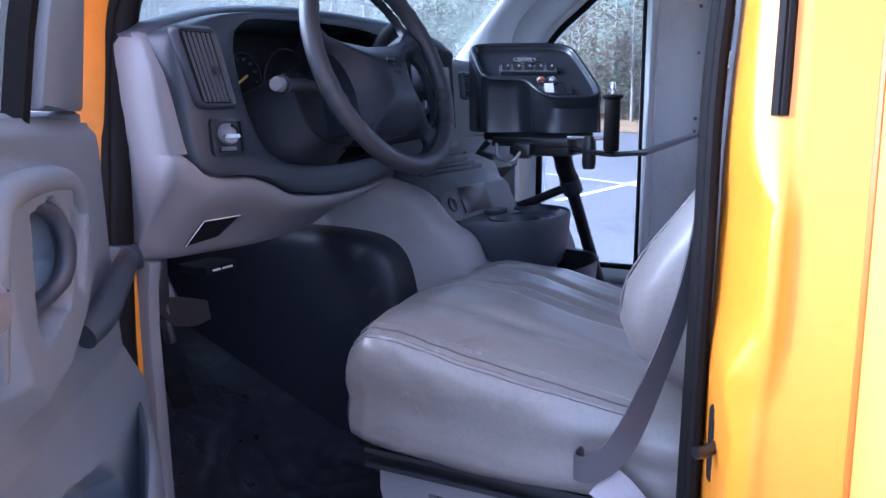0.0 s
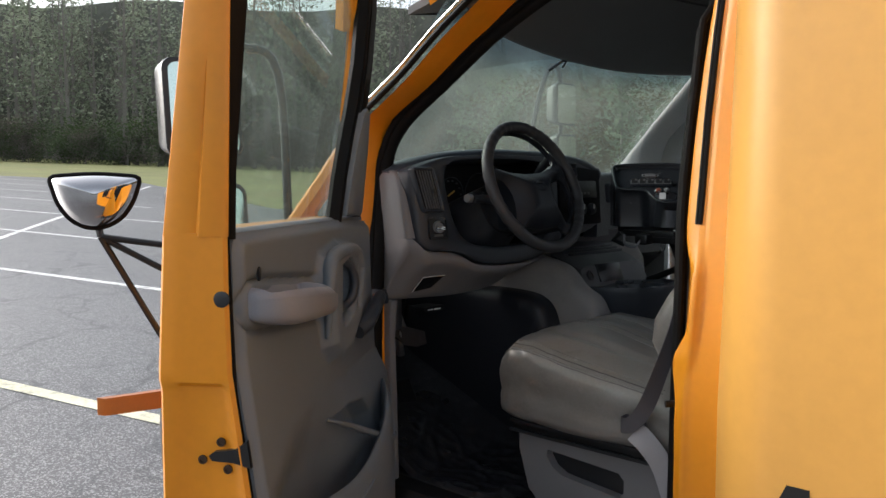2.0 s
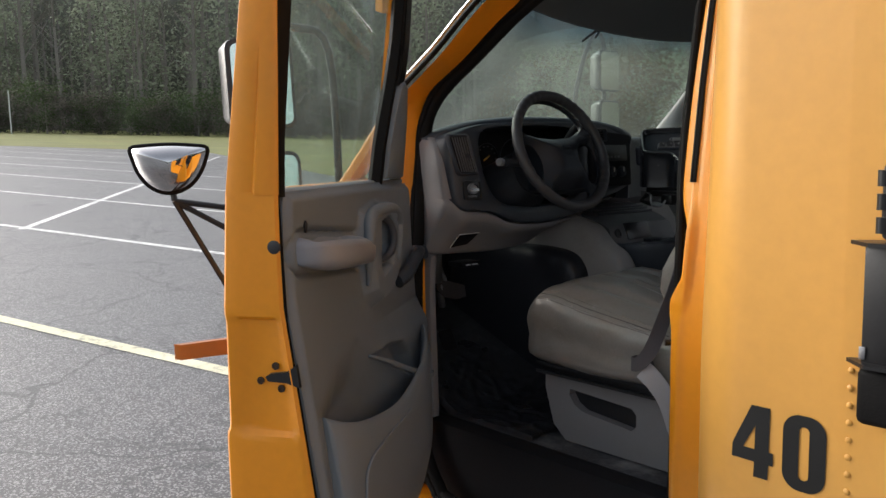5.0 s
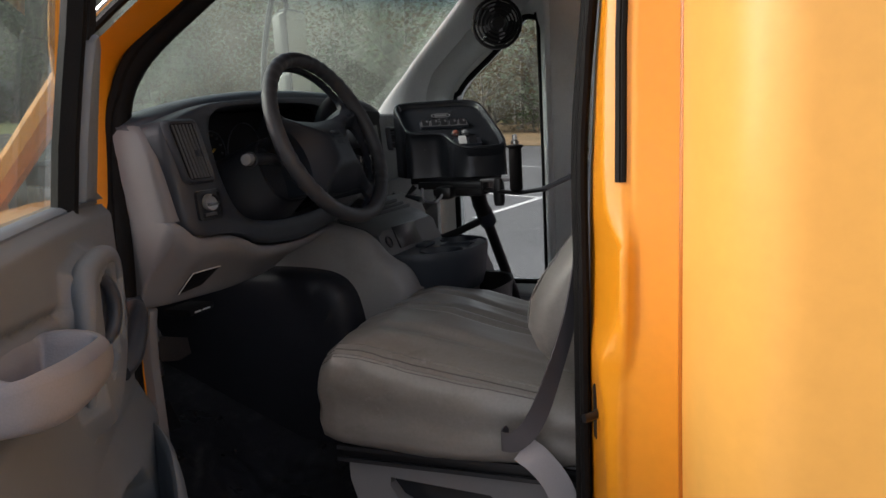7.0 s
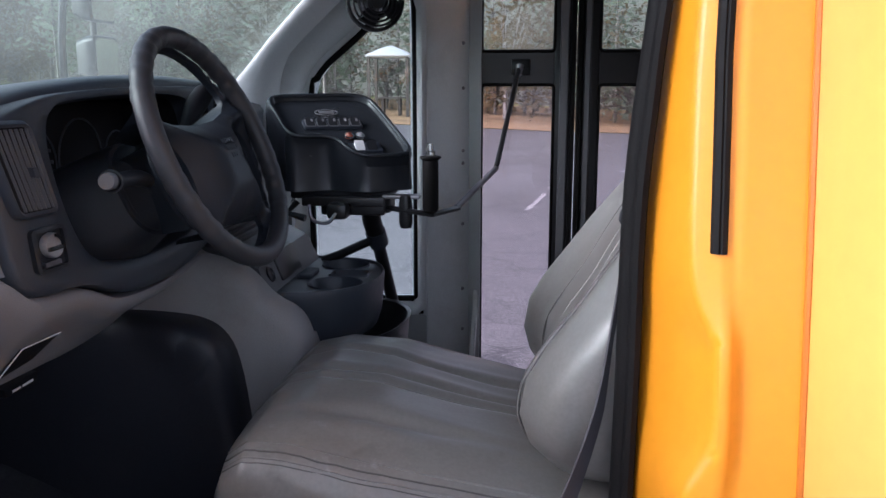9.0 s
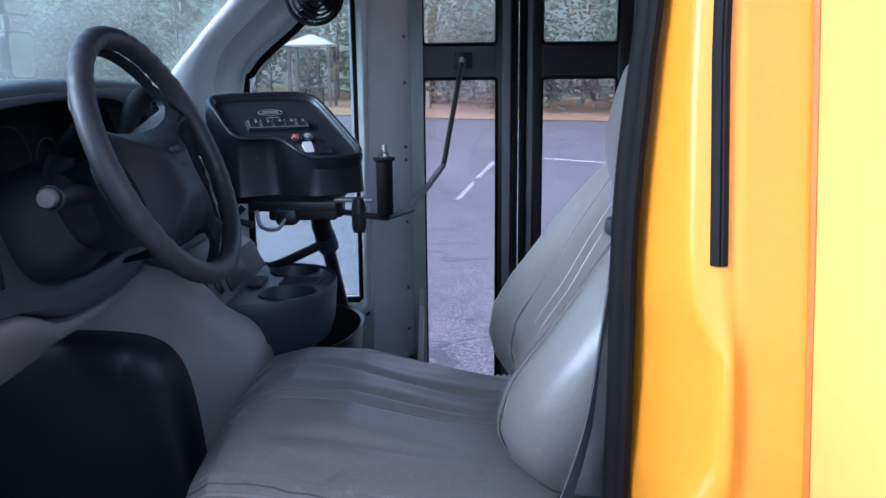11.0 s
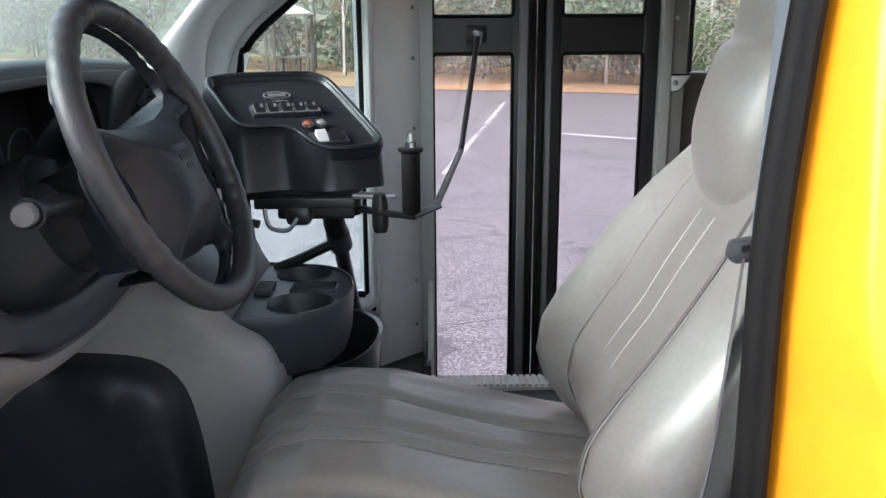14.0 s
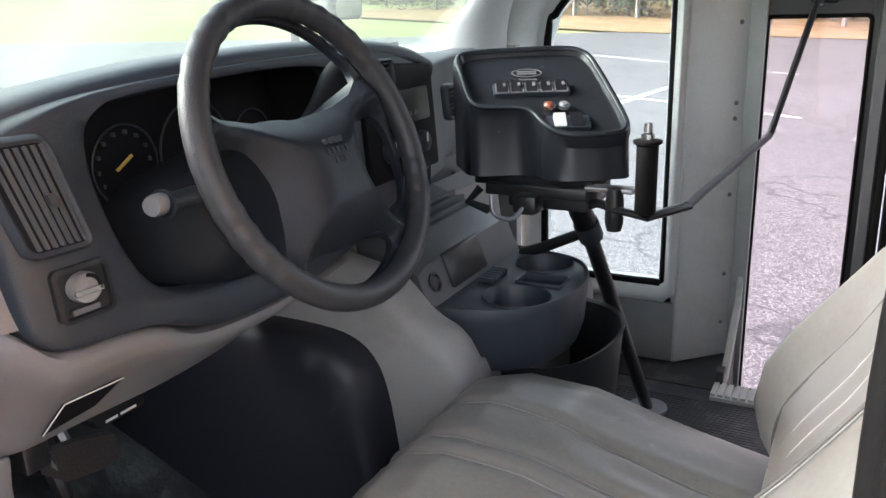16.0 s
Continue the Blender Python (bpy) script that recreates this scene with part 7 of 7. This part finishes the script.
c0 = on_panel(-0.708, 1.779)
bank = part("rocker_bank", loft([[on_face(c0, u, v, w) for u, v in round_rect(0.066, 0.015, 0.003)] for w in (-0.004, 0.002)]), DARK_TRIM, case, "row of five rocker switches")
for k in range(5):
    c = on_face(c0, -0.051 + 0.0255 * k, 0, 0)
    part("rocker", loft([[on_face(c, u, v, w + s * v) for u, v in round_rect(0.0095, 0.012, 0.002)] for w, s in ((0.0, 0), (0.006, 0.35))]), BLACK_PLASTIC, bank)
    # pale ring added for the light that the rocker's edges reflect
    part("rocker_edge_glint", tube([on_face(c, u, v, 0.0035) for u, v in round_rect(0.0108, 0.0132, 0.003)], 0.0011, 5, ring=True), PALE_KNOB, bank)
    part("rocker_mark", loft([[on_face(c, u + 0.004, v + 0.004, w) for u, v in round_rect(0.0022, 0.005, 0.001)] for w in (0.007, 0.0088)]), PALE_KNOB, bank)
for k, (x, y) in enumerate(((-0.666, 1.753), (-0.644, 1.766))):
    part("warning_lamp", disc(on_panel(x, y), PN, [(0, 0.0095), (0.004, 0.0095), (0.006, 0.007), (0.009, 0.005), (0.0095, 0.001)], 16), RED_LENS if k == 0 else PALE_KNOB, case, "red warning lamp in a bright ring" if k == 0 else "clear warning lamp")
    part("lamp_ring", tube([on_panel(x, y, 0.004) + (ax * math.cos(a) + ay * math.sin(a)) * 0.0098 for a in (2 * math.pi * j / 18 for j in range(18))], 0.0016, 6, ring=True), CHROME, case)
c1 = on_panel(-0.626, 1.736)
pair = part("switch_bank", loft([[on_face(c1, u, v, w) for u, v in round_rect(0.036, 0.0155, 0.003)] for w in (-0.004, 0.002)]), DARK_TRIM, case)
for k, m in ((0, WHITE_PLASTIC), (1, BLACK_PLASTIC)):
    c = on_face(c1, -0.014 + 0.028 * k, 0, 0)
    part("rocker", loft([[on_face(c, u, v, w + s * v) for u, v in round_rect(0.010, 0.0125, 0.002)] for w, s in ((0.0, 0), (0.007, 0.3))]), m, pair, "white rocker switch" if k == 0 else "")
c2 = on_panel(-0.730, 1.812)
part("badge", tube([on_face(c2, 0.026 * math.cos(a), 0.011 * math.sin(a), 0.0) for a in (2 * math.pi * j / 30 for j in range(30))], 0.0011, 6, ring=True), PALE_KNOB, case, "thin oval emblem outline")
for dv in (-0.003, 0.003):
    part("badge_bar", loft([[on_face(c2, u, v + dv, w) for u, v in round_rect(0.017, 0.0013, 0.0005)] for w in (-0.001, 0.0012)]), PALE_KNOB, case)
part("print_bar", loft([[on_face(on_panel(-0.722, 1.797), u, v, w) for u, v in round_rect(0.016, 0.0009, 0.0004)] for w in (-0.001, 0.0012)]), PALE_KNOB, case)
part("under_plate", box(-0.79, -0.575, 1.715, 1.86, 1.228, 1.2455, 0.004), DULL_BLACK, panel_box)
part("under_bracket", merge(box(-0.76, -0.58, 1.695, 1.715, 1.215, 1.235, 0.003), tube([(-0.77, 1.70, 1.225), (-0.79, 1.69, 1.20), (-0.75, 1.685, 1.19)], 0.008, 8), box(-0.70, -0.655, 1.665, 1.72, 1.19, 1.225, 0.01), box(-0.72, -0.58, 1.70, 1.84, 1.195, 1.233, 0.006), disc((-0.60, 1.73, 1.20), (0, 0, 1), [(0, 0.03), (0.03, 0.03), (0.032, 0.02)], 16)), BLACK_METAL, panel_box, "black steel brackets under the box")
part("cable_hook", tube(spline([(-0.735, 1.665, 1.222), (-0.725, 1.655, 1.192), (-0.695, 1.66, 1.185), (-0.678, 1.668, 1.205)], 5), 0.004, 8), STEEL, panel_box)
post = part("post", tube([(-0.640, 1.80, 1.20), (-0.632, 1.87, 1.12), (-0.612, 2.10, 0.80), (-0.600, 2.27, 0.565)], 0.0155, 12), BLACK_METAL, panel_box, "slanting black post")
part("upper_post", tube([(-0.632, 1.79, 1.235), (-0.636, 1.84, 1.16), (-0.630, 1.88, 1.11)], 0.022, 12), BLACK_METAL, panel_box)
part("clamp", tube([(-0.633, 1.860, 1.135), (-0.629, 1.885, 1.10)], 0.024, 12), DARK_TRIM, panel_box)
part("stay", tube([(-0.632, 1.87, 1.115), (-0.72, 1.86, 1.075), (-0.76, 1.86, 1.06)], 0.011, 10), BLACK_METAL, panel_box)
part("floor_plate", disc((-0.598, 2.275, 0.558), (0, 0, 1), [(0, 0.048), (0.005, 0.047), (0.006, 0.03), (0.0062, 0.001)], 24), STEEL, panel_box, "round steel floor plate")

# ---- door opener ----
opener = thing("door_opener", (-0.60, 1.74, 1.20), "black hand lever and rod that works the entrance door", "lever")
part("arm", tube([(-0.62, 1.74, 1.215), (-0.53, 1.70, 1.207), (-0.476, 1.672, 1.205), (-0.434, 1.769, 1.204)], 0.009, 10, flat=(0.013, 0.006, (0, 0, 1))), BLACK_METAL, opener)
part("steel_link", box(-0.585, -0.505, 1.70, 1.73, 1.232, 1.240, 0.002), STEEL, opener, "bare steel link plate")
part("pivot_pin", disc((-0.535, 1.705, 1.17), (0, 0, 1), [(0, 0.012), (0.012, 0.015), (0.05, 0.015), (0.07, 0.012), (0.072, 0.001)], 16), BLACK_METAL, opener)
grip = part("grip", disc((-0.477, 1.670, 1.212), (0, 0, 1), [(0, 0.014), (0.004, 0.0165), (0.106, 0.0165), (0.110, 0.022), (0.114, 0.022), (0.116, 0.012), (0.1165, 0.001)], 20), BLACK_RUBBER, opener, "black rubber hand grip")
part("grip_nut", disc((-0.477, 1.670, 1.326), (0, 0, 1), [(0, 0.010), (0.010, 0.010), (0.012, 0.007), (0.026, 0.006), (0.027, 0.001)], 12), CHROME, opener, "bright nut on the grip")
part("rod", tube([(-0.434, 1.769, 1.204), (-0.372, 2.290, 1.240), (-0.368, 2.302, 1.256), (-0.318, 2.53, 1.515)], 0.0075, 10), BLACK_METAL, opener, "bent black rod")
part("rod_end", merge(disc((-0.318, 2.53, 1.50), (0.1, 0.3, 1), [(0, 0.010), (0.03, 0.012), (0.032, 0.001)], 12), tube([(-0.318, 2.53, 1.522), (-0.318, 2.69, 1.530)], 0.008, 10)), STEEL, opener, "steel rod end")

# ---- entrance door ----
entrance = thing("entrance_door", (-0.14, 2.70, 0.20), "black folding entrance door with four panes, closed", "door")


def leaf(x0, x1, edge):
    y0, y1 = 2.69, 2.715
    lf = part("leaf_frame", merge(box(x0, x0 + edge[0], y0, y1, 0.20, 2.05, 0.004), box(x1 - edge[1], x1, y0, y1, 0.20, 2.05, 0.004), box(x0 + edge[0], x1 - edge[1], y0 + 0.002, y1, 0.20, 0.26), box(x0 + edge[0], x1 - edge[1], y0 + 0.002, y1, 1.47, 1.575), box(x0 + edge[0], x1 - edge[1], y0 + 0.002, y1, 1.99, 2.05)), BLACK_METAL, entrance, "black metal leaf frame")
    for z0, z1 in ((0.26, 1.47), (1.575, 1.99)):
        g = part("pane", box(x0 + edge[0], x1 - edge[1], 2.70, 2.704, z0, z1), ROSE_GLASS if z0 < 1 else SIDE_GLASS, lf)
        g.visible_shadow = False
        part("pane_gasket", tube([(x, 2.693, z) for x, z in [((x0 + edge[0] + x1 - edge[1]) / 2 + u, (z0 + z1) / 2 + v) for u, v in round_rect((x1 - edge[1] - x0 - edge[0]) / 2, (z1 - z0) / 2, 0.012, 3)]], 0.006, 6, ring=True), BLACK_RUBBER, lf)
    return lf


leaf(-0.452, -0.158, (0.012, 0.050))
leaf(-0.118, 0.215, (0.052, 0.045))
for x0, x1 in ((-0.1585, -0.1405), (-0.1365, -0.1175)):
    part("meeting_seal", loft([[(x0, 2.684, z), (x0 + 0.004, 2.677, z), (x1 - 0.004, 2.677, z), (x1, 2.684, z), (x1, 2.712, z), (x0, 2.712, z)] for z in (0.20, 2.05)]), BLACK_RUBBER, entrance, "black rubber meeting edge")
for x0, x1 in ((-0.191, -0.162), (-0.1155, -0.092)):
    part("edge_strip", loft([[(x0, 2.6895, z), (x0 + 0.004, 2.6855, z), (x1 - 0.004, 2.6855, z), (x1, 2.6895, z)] for z in (0.20, 2.05)]), LEAF_ALUMINIUM, entrance, "dull aluminium edge strip")
part("rod_bracket", box(-0.345, -0.285, 2.675, 2.69, 1.50, 1.55, 0.004), BLACK_METAL, entrance)
post2 = part("rear_post", prism([(0.217, 2.66), (0.246, 2.655), (0.250, 2.66), (0.286, 2.662), (0.288, 2.70), (0.288, 2.78), (0.217, 2.78)], 0.20, 2.3, xyz, 0.002), SHADED_GREY, bus, "riveted grey post behind the entrance door")
for k in range(9):
    part("rivet", rivet_bm(0.300, 2.76, 1.09 + 0.032 * k, (0, -1, 0), 0.006), STEEL, post2)
part("window_sill", box(0.289, 0.84, 2.742, 2.7595, 1.388, 1.411, 0.003), SHADED_GREY, bus, "grey sill under the side window, colour darkened for shade")
part("window_reveal", box(0.3185, 0.328, 2.735, 2.7595, 1.412, 2.2, 0.002), DARK_TRIM, bus)
part("corner_plate", prism([(0.246, 1.405), (0.300, 1.405), (0.268, 1.365), (0.246, 1.362)], 2.648, 2.656, along_y, 0.002), GREY_PANEL, bus)
part("post_joint", box(0.2465, 0.30, 2.652, 2.6585, 1.407, 1.411), DULL_BLACK, bus)
part("rivet", rivet_bm(0.258, 2.648, 1.386, (0, -1, 0), 0.008), STEEL, bus)
part("rivet", rivet_bm(0.256, 2.657, 1.566, (0, -1, 0), 0.008), STEEL, bus)

# ---- fan on the front pillar ----
fan = thing("cab_fan", (-0.72, 2.29, 1.70), "small black wire-guard fan on the front pillar", "fan")
FC, FD = Vector((-0.705, 2.285, 1.695)), Vector((0.45, -0.85, -0.1)).normalized()
fu = FD.cross(Vector((0, 0, 1))).normalized()
fv = fu.cross(FD)
for r, d in ((0.078, 0.0), (0.066, 0.014), (0.054, 0.021), (0.042, 0.025), (0.030, 0.027)):
    part("guard_ring", tube([FC + FD * d + (fu * math.cos(a) + fv * math.sin(a)) * r for a in (2 * math.pi * k / 32 for k in range(32))], 0.0032 if r < 0.07 else 0.006, 6, ring=True), BLACK_METAL, fan)
for k in range(8):
    a = 2 * math.pi * k / 8
    e = fu * math.cos(a) + fv * math.sin(a)
    part("guard_spoke", tube([FC + e * 0.078, FC + FD * 0.018 + e * 0.06, FC + FD * 0.027 + e * 0.02], 0.002, 5), BLACK_METAL, fan)
part("motor", disc(FC - FD * 0.09, FD, [(0, 0.02), (0.02, 0.036), (0.07, 0.038), (0.09, 0.03), (0.115, 0.02), (0.1152, 0.001)], 20), BLACK_PLASTIC, fan, "black fan motor")
for k in range(4):
    a = 2 * math.pi * k / 4 + 0.4
    e, g = fu * math.cos(a) + fv * math.sin(a), fv * math.cos(a) - fu * math.sin(a)
    part("blade", loft([[FC + e * r + g * w * s + FD * (0.006 + 0.010 * s * w / 0.03) for s, t in ((-1, 0), (1, 0))] + [FC + e * r + g * w * s + FD * (0.004 + 0.010 * s * w / 0.03) for s in (1, -1)] for r, w in ((0.018, 0.010), (0.045, 0.028), (0.068, 0.026))]), BLACK_PLASTIC, fan)
part("bracket", tube([FC - FD * 0.08, FC - FD * 0.11 + Vector((-0.03, 0.03, 0.06)), (-0.74, 2.40, 1.84)], 0.009, 8), BLACK_METAL, fan)

# ---- outside fittings ----
bus_number = thing("bus_number", (0.17, 0.611, 0.80), "large black vinyl fleet numerals 40 on the side", "numerals")


FOUR = [(0.188, 0.924), (0.222, 0.924), (0.221, 0.846), (0.229, 0.846), (0.229, 0.823), (0.221, 0.823), (0.220, 0.796), (0.194, 0.796), (0.195, 0.823), (0.152, 0.823), (0.153, 0.848)]
part("numeral_four", flat_holed(FOUR, [[(0.196, 0.888), (0.195, 0.846), (0.174, 0.846)]], lambda x, z: (x, 0.6112 + 6.5 * max(0, 0.17 - x) ** 2, z)), NUMBER_BLACK, bus_number)
nought_in = [(0.2815 + u, 0.859 + v) for u, v in round_rect(0.0085, 0.046, 0.0083, 8)]
part("numeral_nought", flat_holed([(0.2815 + u, 0.859 + v) for u, v in round_rect(0.0365, 0.0655, 0.030, 8)], [nought_in], lambda x, z: (x, 0.6112, z)), NUMBER_BLACK, bus_number)
part("panel_lap", box(0.336, 6.0, 0.6118, 0.6128, 0.3, 2.6), YELLOW_BODY, bus)
for k in range(24):
    part("rivet", rivet_bm(0.352, 0.6116, 0.36 + 0.0285 * k, (0, -1, 0), 0.0055), YELLOW_BODY, bus)

stop_arm = thing("stop_arm", (0.40, 0.60, 1.15), "black folded stop arm with hinge brackets on the side", "stop arm")
part("hinge_housing", box(0.392, 0.50, 0.585, 0.611, 1.225, 1.345, 0.014, 3), BLACK_PLASTIC, stop_arm, "black hinge housing")
for z in (1.25, 1.285, 1.32):
    part("hinge_knuckle", tube([(0.400, 0.580, z - 0.012), (0.400, 0.580, z + 0.012)], 0.009, 10), BLACK_METAL, stop_arm)
part("blade_edge", box(0.378, 0.50, 0.575, 0.600, 1.03, 1.222, 0.004), BLACK_METAL, stop_arm)
part("lower_housing", box(0.376, 0.50, 0.565, 0.611, 0.945, 1.035, 0.012, 3), BLACK_RUBBER, stop_arm, "scuffed black lower housing")
for z in (1.222, 1.038):
    part("bracket_plate", prism([(0.352, 0.59), (0.39, 0.555), (0.51, 0.555), (0.51, 0.611), (0.38, 0.611)], z - 0.003, z + 0.003, xyz), BLACK_METAL, stop_arm)
part("worn_patch", box(0.3765, 0.386, 0.572, 0.5745, 1.045, 1.065, 0.001), STEEL, stop_arm)

# ---- mirrors and front fittings ----
mirror_l = thing("side_mirror", (-1.25, 0.50, 1.2), "black-framed double side mirror on tubular arms", "mirror")
for z0, z1, y0, y1 in ((1.45, 1.70, 0.400, 0.585), (1.20, 1.385, 0.415, 0.600)):
    cy, cz, w, h = (y0 + y1) / 2, (z0 + z1) / 2, (y1 - y0) / 2, (z1 - z0) / 2
    shell = part("mirror_shell", loft([[(x + 0.30 * u - 0.08 * v, cy + u * f, cz + v * f) for u, v in round_rect(w, h, 0.03)] for x, f in ((-1.33, 0.75), (-1.30, 0.93), (-1.262, 1.0), (-1.250, 1.0), (-1.247, 0.96))]), BLACK_PLASTIC, mirror_l, "black mirror housing")
    part("mirror_glass", loft([[(x + 0.30 * u - 0.08 * v, cy + u, cz + v) for u, v in round_rect(w - 0.012, h - 0.012, 0.022)] for x in (-1.249, -1.2445)]), MIRROR, shell, "bright mirror glass")
part("mirror_arm", tube(spline([(-1.30, 0.50, 1.72), (-1.32, 0.52, 1.76), (-1.34, 0.66, 1.76), (-1.36, 0.80, 1.70), (-1.36, 0.83, 1.2)], 5), 0.013, 10), BLACK_METAL, mirror_l, "black tubular mirror arm")
part("mirror_stem", tube([(-1.295, 0.49, 1.20), (-1.295, 0.49, 1.72)], 0.012, 10), BLACK_METAL, mirror_l)
part("lower_arm", tube([(-1.295, 0.49, 1.22), (-1.34, 0.66, 1.14), (-1.36, 0.80, 1.08)], 0.013, 10), BLACK_METAL, mirror_l)

dome = thing("crossview_mirror", (-2.0, 0.53, 1.25), "domed chrome cross-view mirror with a black rim on tripod arms", "mirror")
dc = Vector((-2.0, 0.535, 1.405))
dn = Vector((0.86, -0.42, 0.0)).normalized()
ds = Vector((-dn.y, dn.x, 0)) * -1
rows, rim_pts = [], []
half = smooth_loop([(-0.130, 0.0), (-0.125, -0.035), (-0.105, -0.085), (-0.07, -0.130), (-0.02, -0.155), (0.03, -0.155), (0.075, -0.130), (0.108, -0.085), (0.125, -0.035), (0.130, 0.0), (0.09, 0.008), (0.0, 0.013), (-0.09, 0.008)], 3)
for f, d in ((1.0, 0.0), (0.92, 0.035), (0.75, 0.065), (0.5, 0.088), (0.25, 0.098), (0.05, 0.100)):
    rows.append([dc + ds * (u * f) + Vector((0, 0, 1)) * ((v + 0.05) * f - 0.05) + dn * d for u, v in half])
part("dome_glass", loft(rows), DARK_MIRROR, dome, "bulging mirror glass", 80)
part("dome_back", loft([[dc + ds * u * f + Vector((0, 0, 1)) * ((v + 0.05) * f - 0.05) - dn * d for u, v in half] for f, d in ((1.0, 0.002), (0.9, 0.03), (0.5, 0.05))]), BLACK_PLASTIC, dome)
part("dome_rim", tube([dc + ds * u + Vector((0, 0, 1)) * v for u, v in half], 0.0095, 8, ring=True), BLACK_RUBBER, dome, "black rubber rim")
hub_d = dc + Vector((-0.02, 0.02, -0.19))
part("dome_neck", tube([dc - dn * 0.04 + Vector((0, 0, -0.12)), hub_d], 0.012, 8), BLACK_METAL, dome)
for foot in ((-1.86, 0.86, 1.16), (-1.90, 0.86, 1.02), (-1.93, 0.80, 0.72)):
    part("tripod_arm", tube([hub_d, Vector(foot)], 0.011, 8), BLACK_METAL, dome, "black tubular arm")

mirror_r = thing("far_side_mirror", (-1.79, 2.83, 1.2), "white-backed side mirror on the far front wing", "mirror")
shell = part("mirror_shell", loft([[(x, 2.835 + u * f, 1.79 + v * f) for u, v in round_rect(0.085, 0.105, 0.025)] for x, f in ((-1.86, 0.8), (-1.82, 0.97), (-1.79, 1.0), (-1.786, 0.97))]), BLACK_PLASTIC, mirror_r)
part("mirror_glass", loft([[(x, 2.835 + u, 1.79 + v) for u, v in round_rect(0.076, 0.096, 0.02)] for x in (-1.787, -1.783)]), MIRROR, shell)
shell = part("mirror_shell", loft([[(x, 2.84 + u * f, 1.56 + v * f) for u, v in round_rect(0.085, 0.08, 0.025)] for x, f in ((-1.86, 0.8), (-1.82, 0.97), (-1.79, 1.0), (-1.786, 0.97))]), BLACK_PLASTIC, mirror_r)
part("mirror_glass", loft([[(x, 2.84 + u, 1.56 + v) for u, v in round_rect(0.076, 0.071, 0.02)] for x in (-1.787, -1.783)]), MIRROR, shell)
part("mirror_arm", tube(spline([(-1.83, 2.84, 1.48), (-1.83, 2.84, 1.92), (-1.80, 2.70, 1.95), (-1.75, 2.50, 1.60), (-1.72, 2.46, 1.12)], 5), 0.012, 8), BLACK_METAL, mirror_r)

bumper = thing("front_bumper", (-1.95, 1.65, 0.45), "black steel front bumper", "bumper")
part("bumper_bar", loft([[(x, y, z) for x, z in ((xf, 0.42), (xf - 0.03, 0.44), (xf - 0.04, 0.55), (xf - 0.03, 0.645), (xf, 0.66), (xf + 0.10, 0.65), (xf + 0.10, 0.43))] for y, xf in ((0.70, -1.90), (0.73, -1.96), (0.85, -2.02), (1.65, -2.05), (2.45, -2.02), (2.57, -1.96), (2.60, -1.90))]), BLACK_PLASTIC, bumper)
arm = thing("crossing_arm", (-1.94, 0.5, 0.68), "orange crossing arm folded across the front bumper", "crossing arm")
part("arm_bar", loft([[(x, y, z + dz) for dz in (-0.028, 0.028)] + [(x + 0.03, y + 0.012, z + dz) for dz in (0.028, -0.028)] for x, y, z in ((-1.95, 0.495, 0.675), (-1.80, 0.70, 0.70), (-1.78, 0.78, 0.70))]), AMBER_LENS, arm)

# front wheel
wheel_f = part("front_wheel", disc((-1.50, 0.80, 0.34), (0, 1, 0), [(0.0, 0.22), (0.01, 0.30), (0.03, 0.355), (0.06, 0.365), (0.18, 0.365), (0.21, 0.34), (0.22, 0.22)], 40), BLACK_RUBBER, bus, "black front tyre")
part("rim", disc((-1.50, 0.79, 0.34), (0, 1, 0), [(0.02, 0.02), (0.012, 0.10), (0.03, 0.20), (0.01, 0.22), (0.05, 0.225), (0.051, 0.02)], 32), STEEL, wheel_f)
# mirror bracket on the windscreen
part("rear_view_bracket", tube([screen_point(1.70, 1.77, 0.012), screen_point(1.72, 1.80, 0.02), screen_point(1.745, 1.805, 0.015), screen_point(1.75, 1.785, 0.012)], 0.005, 8), BLACK_PLASTIC, bus, "small black mirror bracket on the glass")
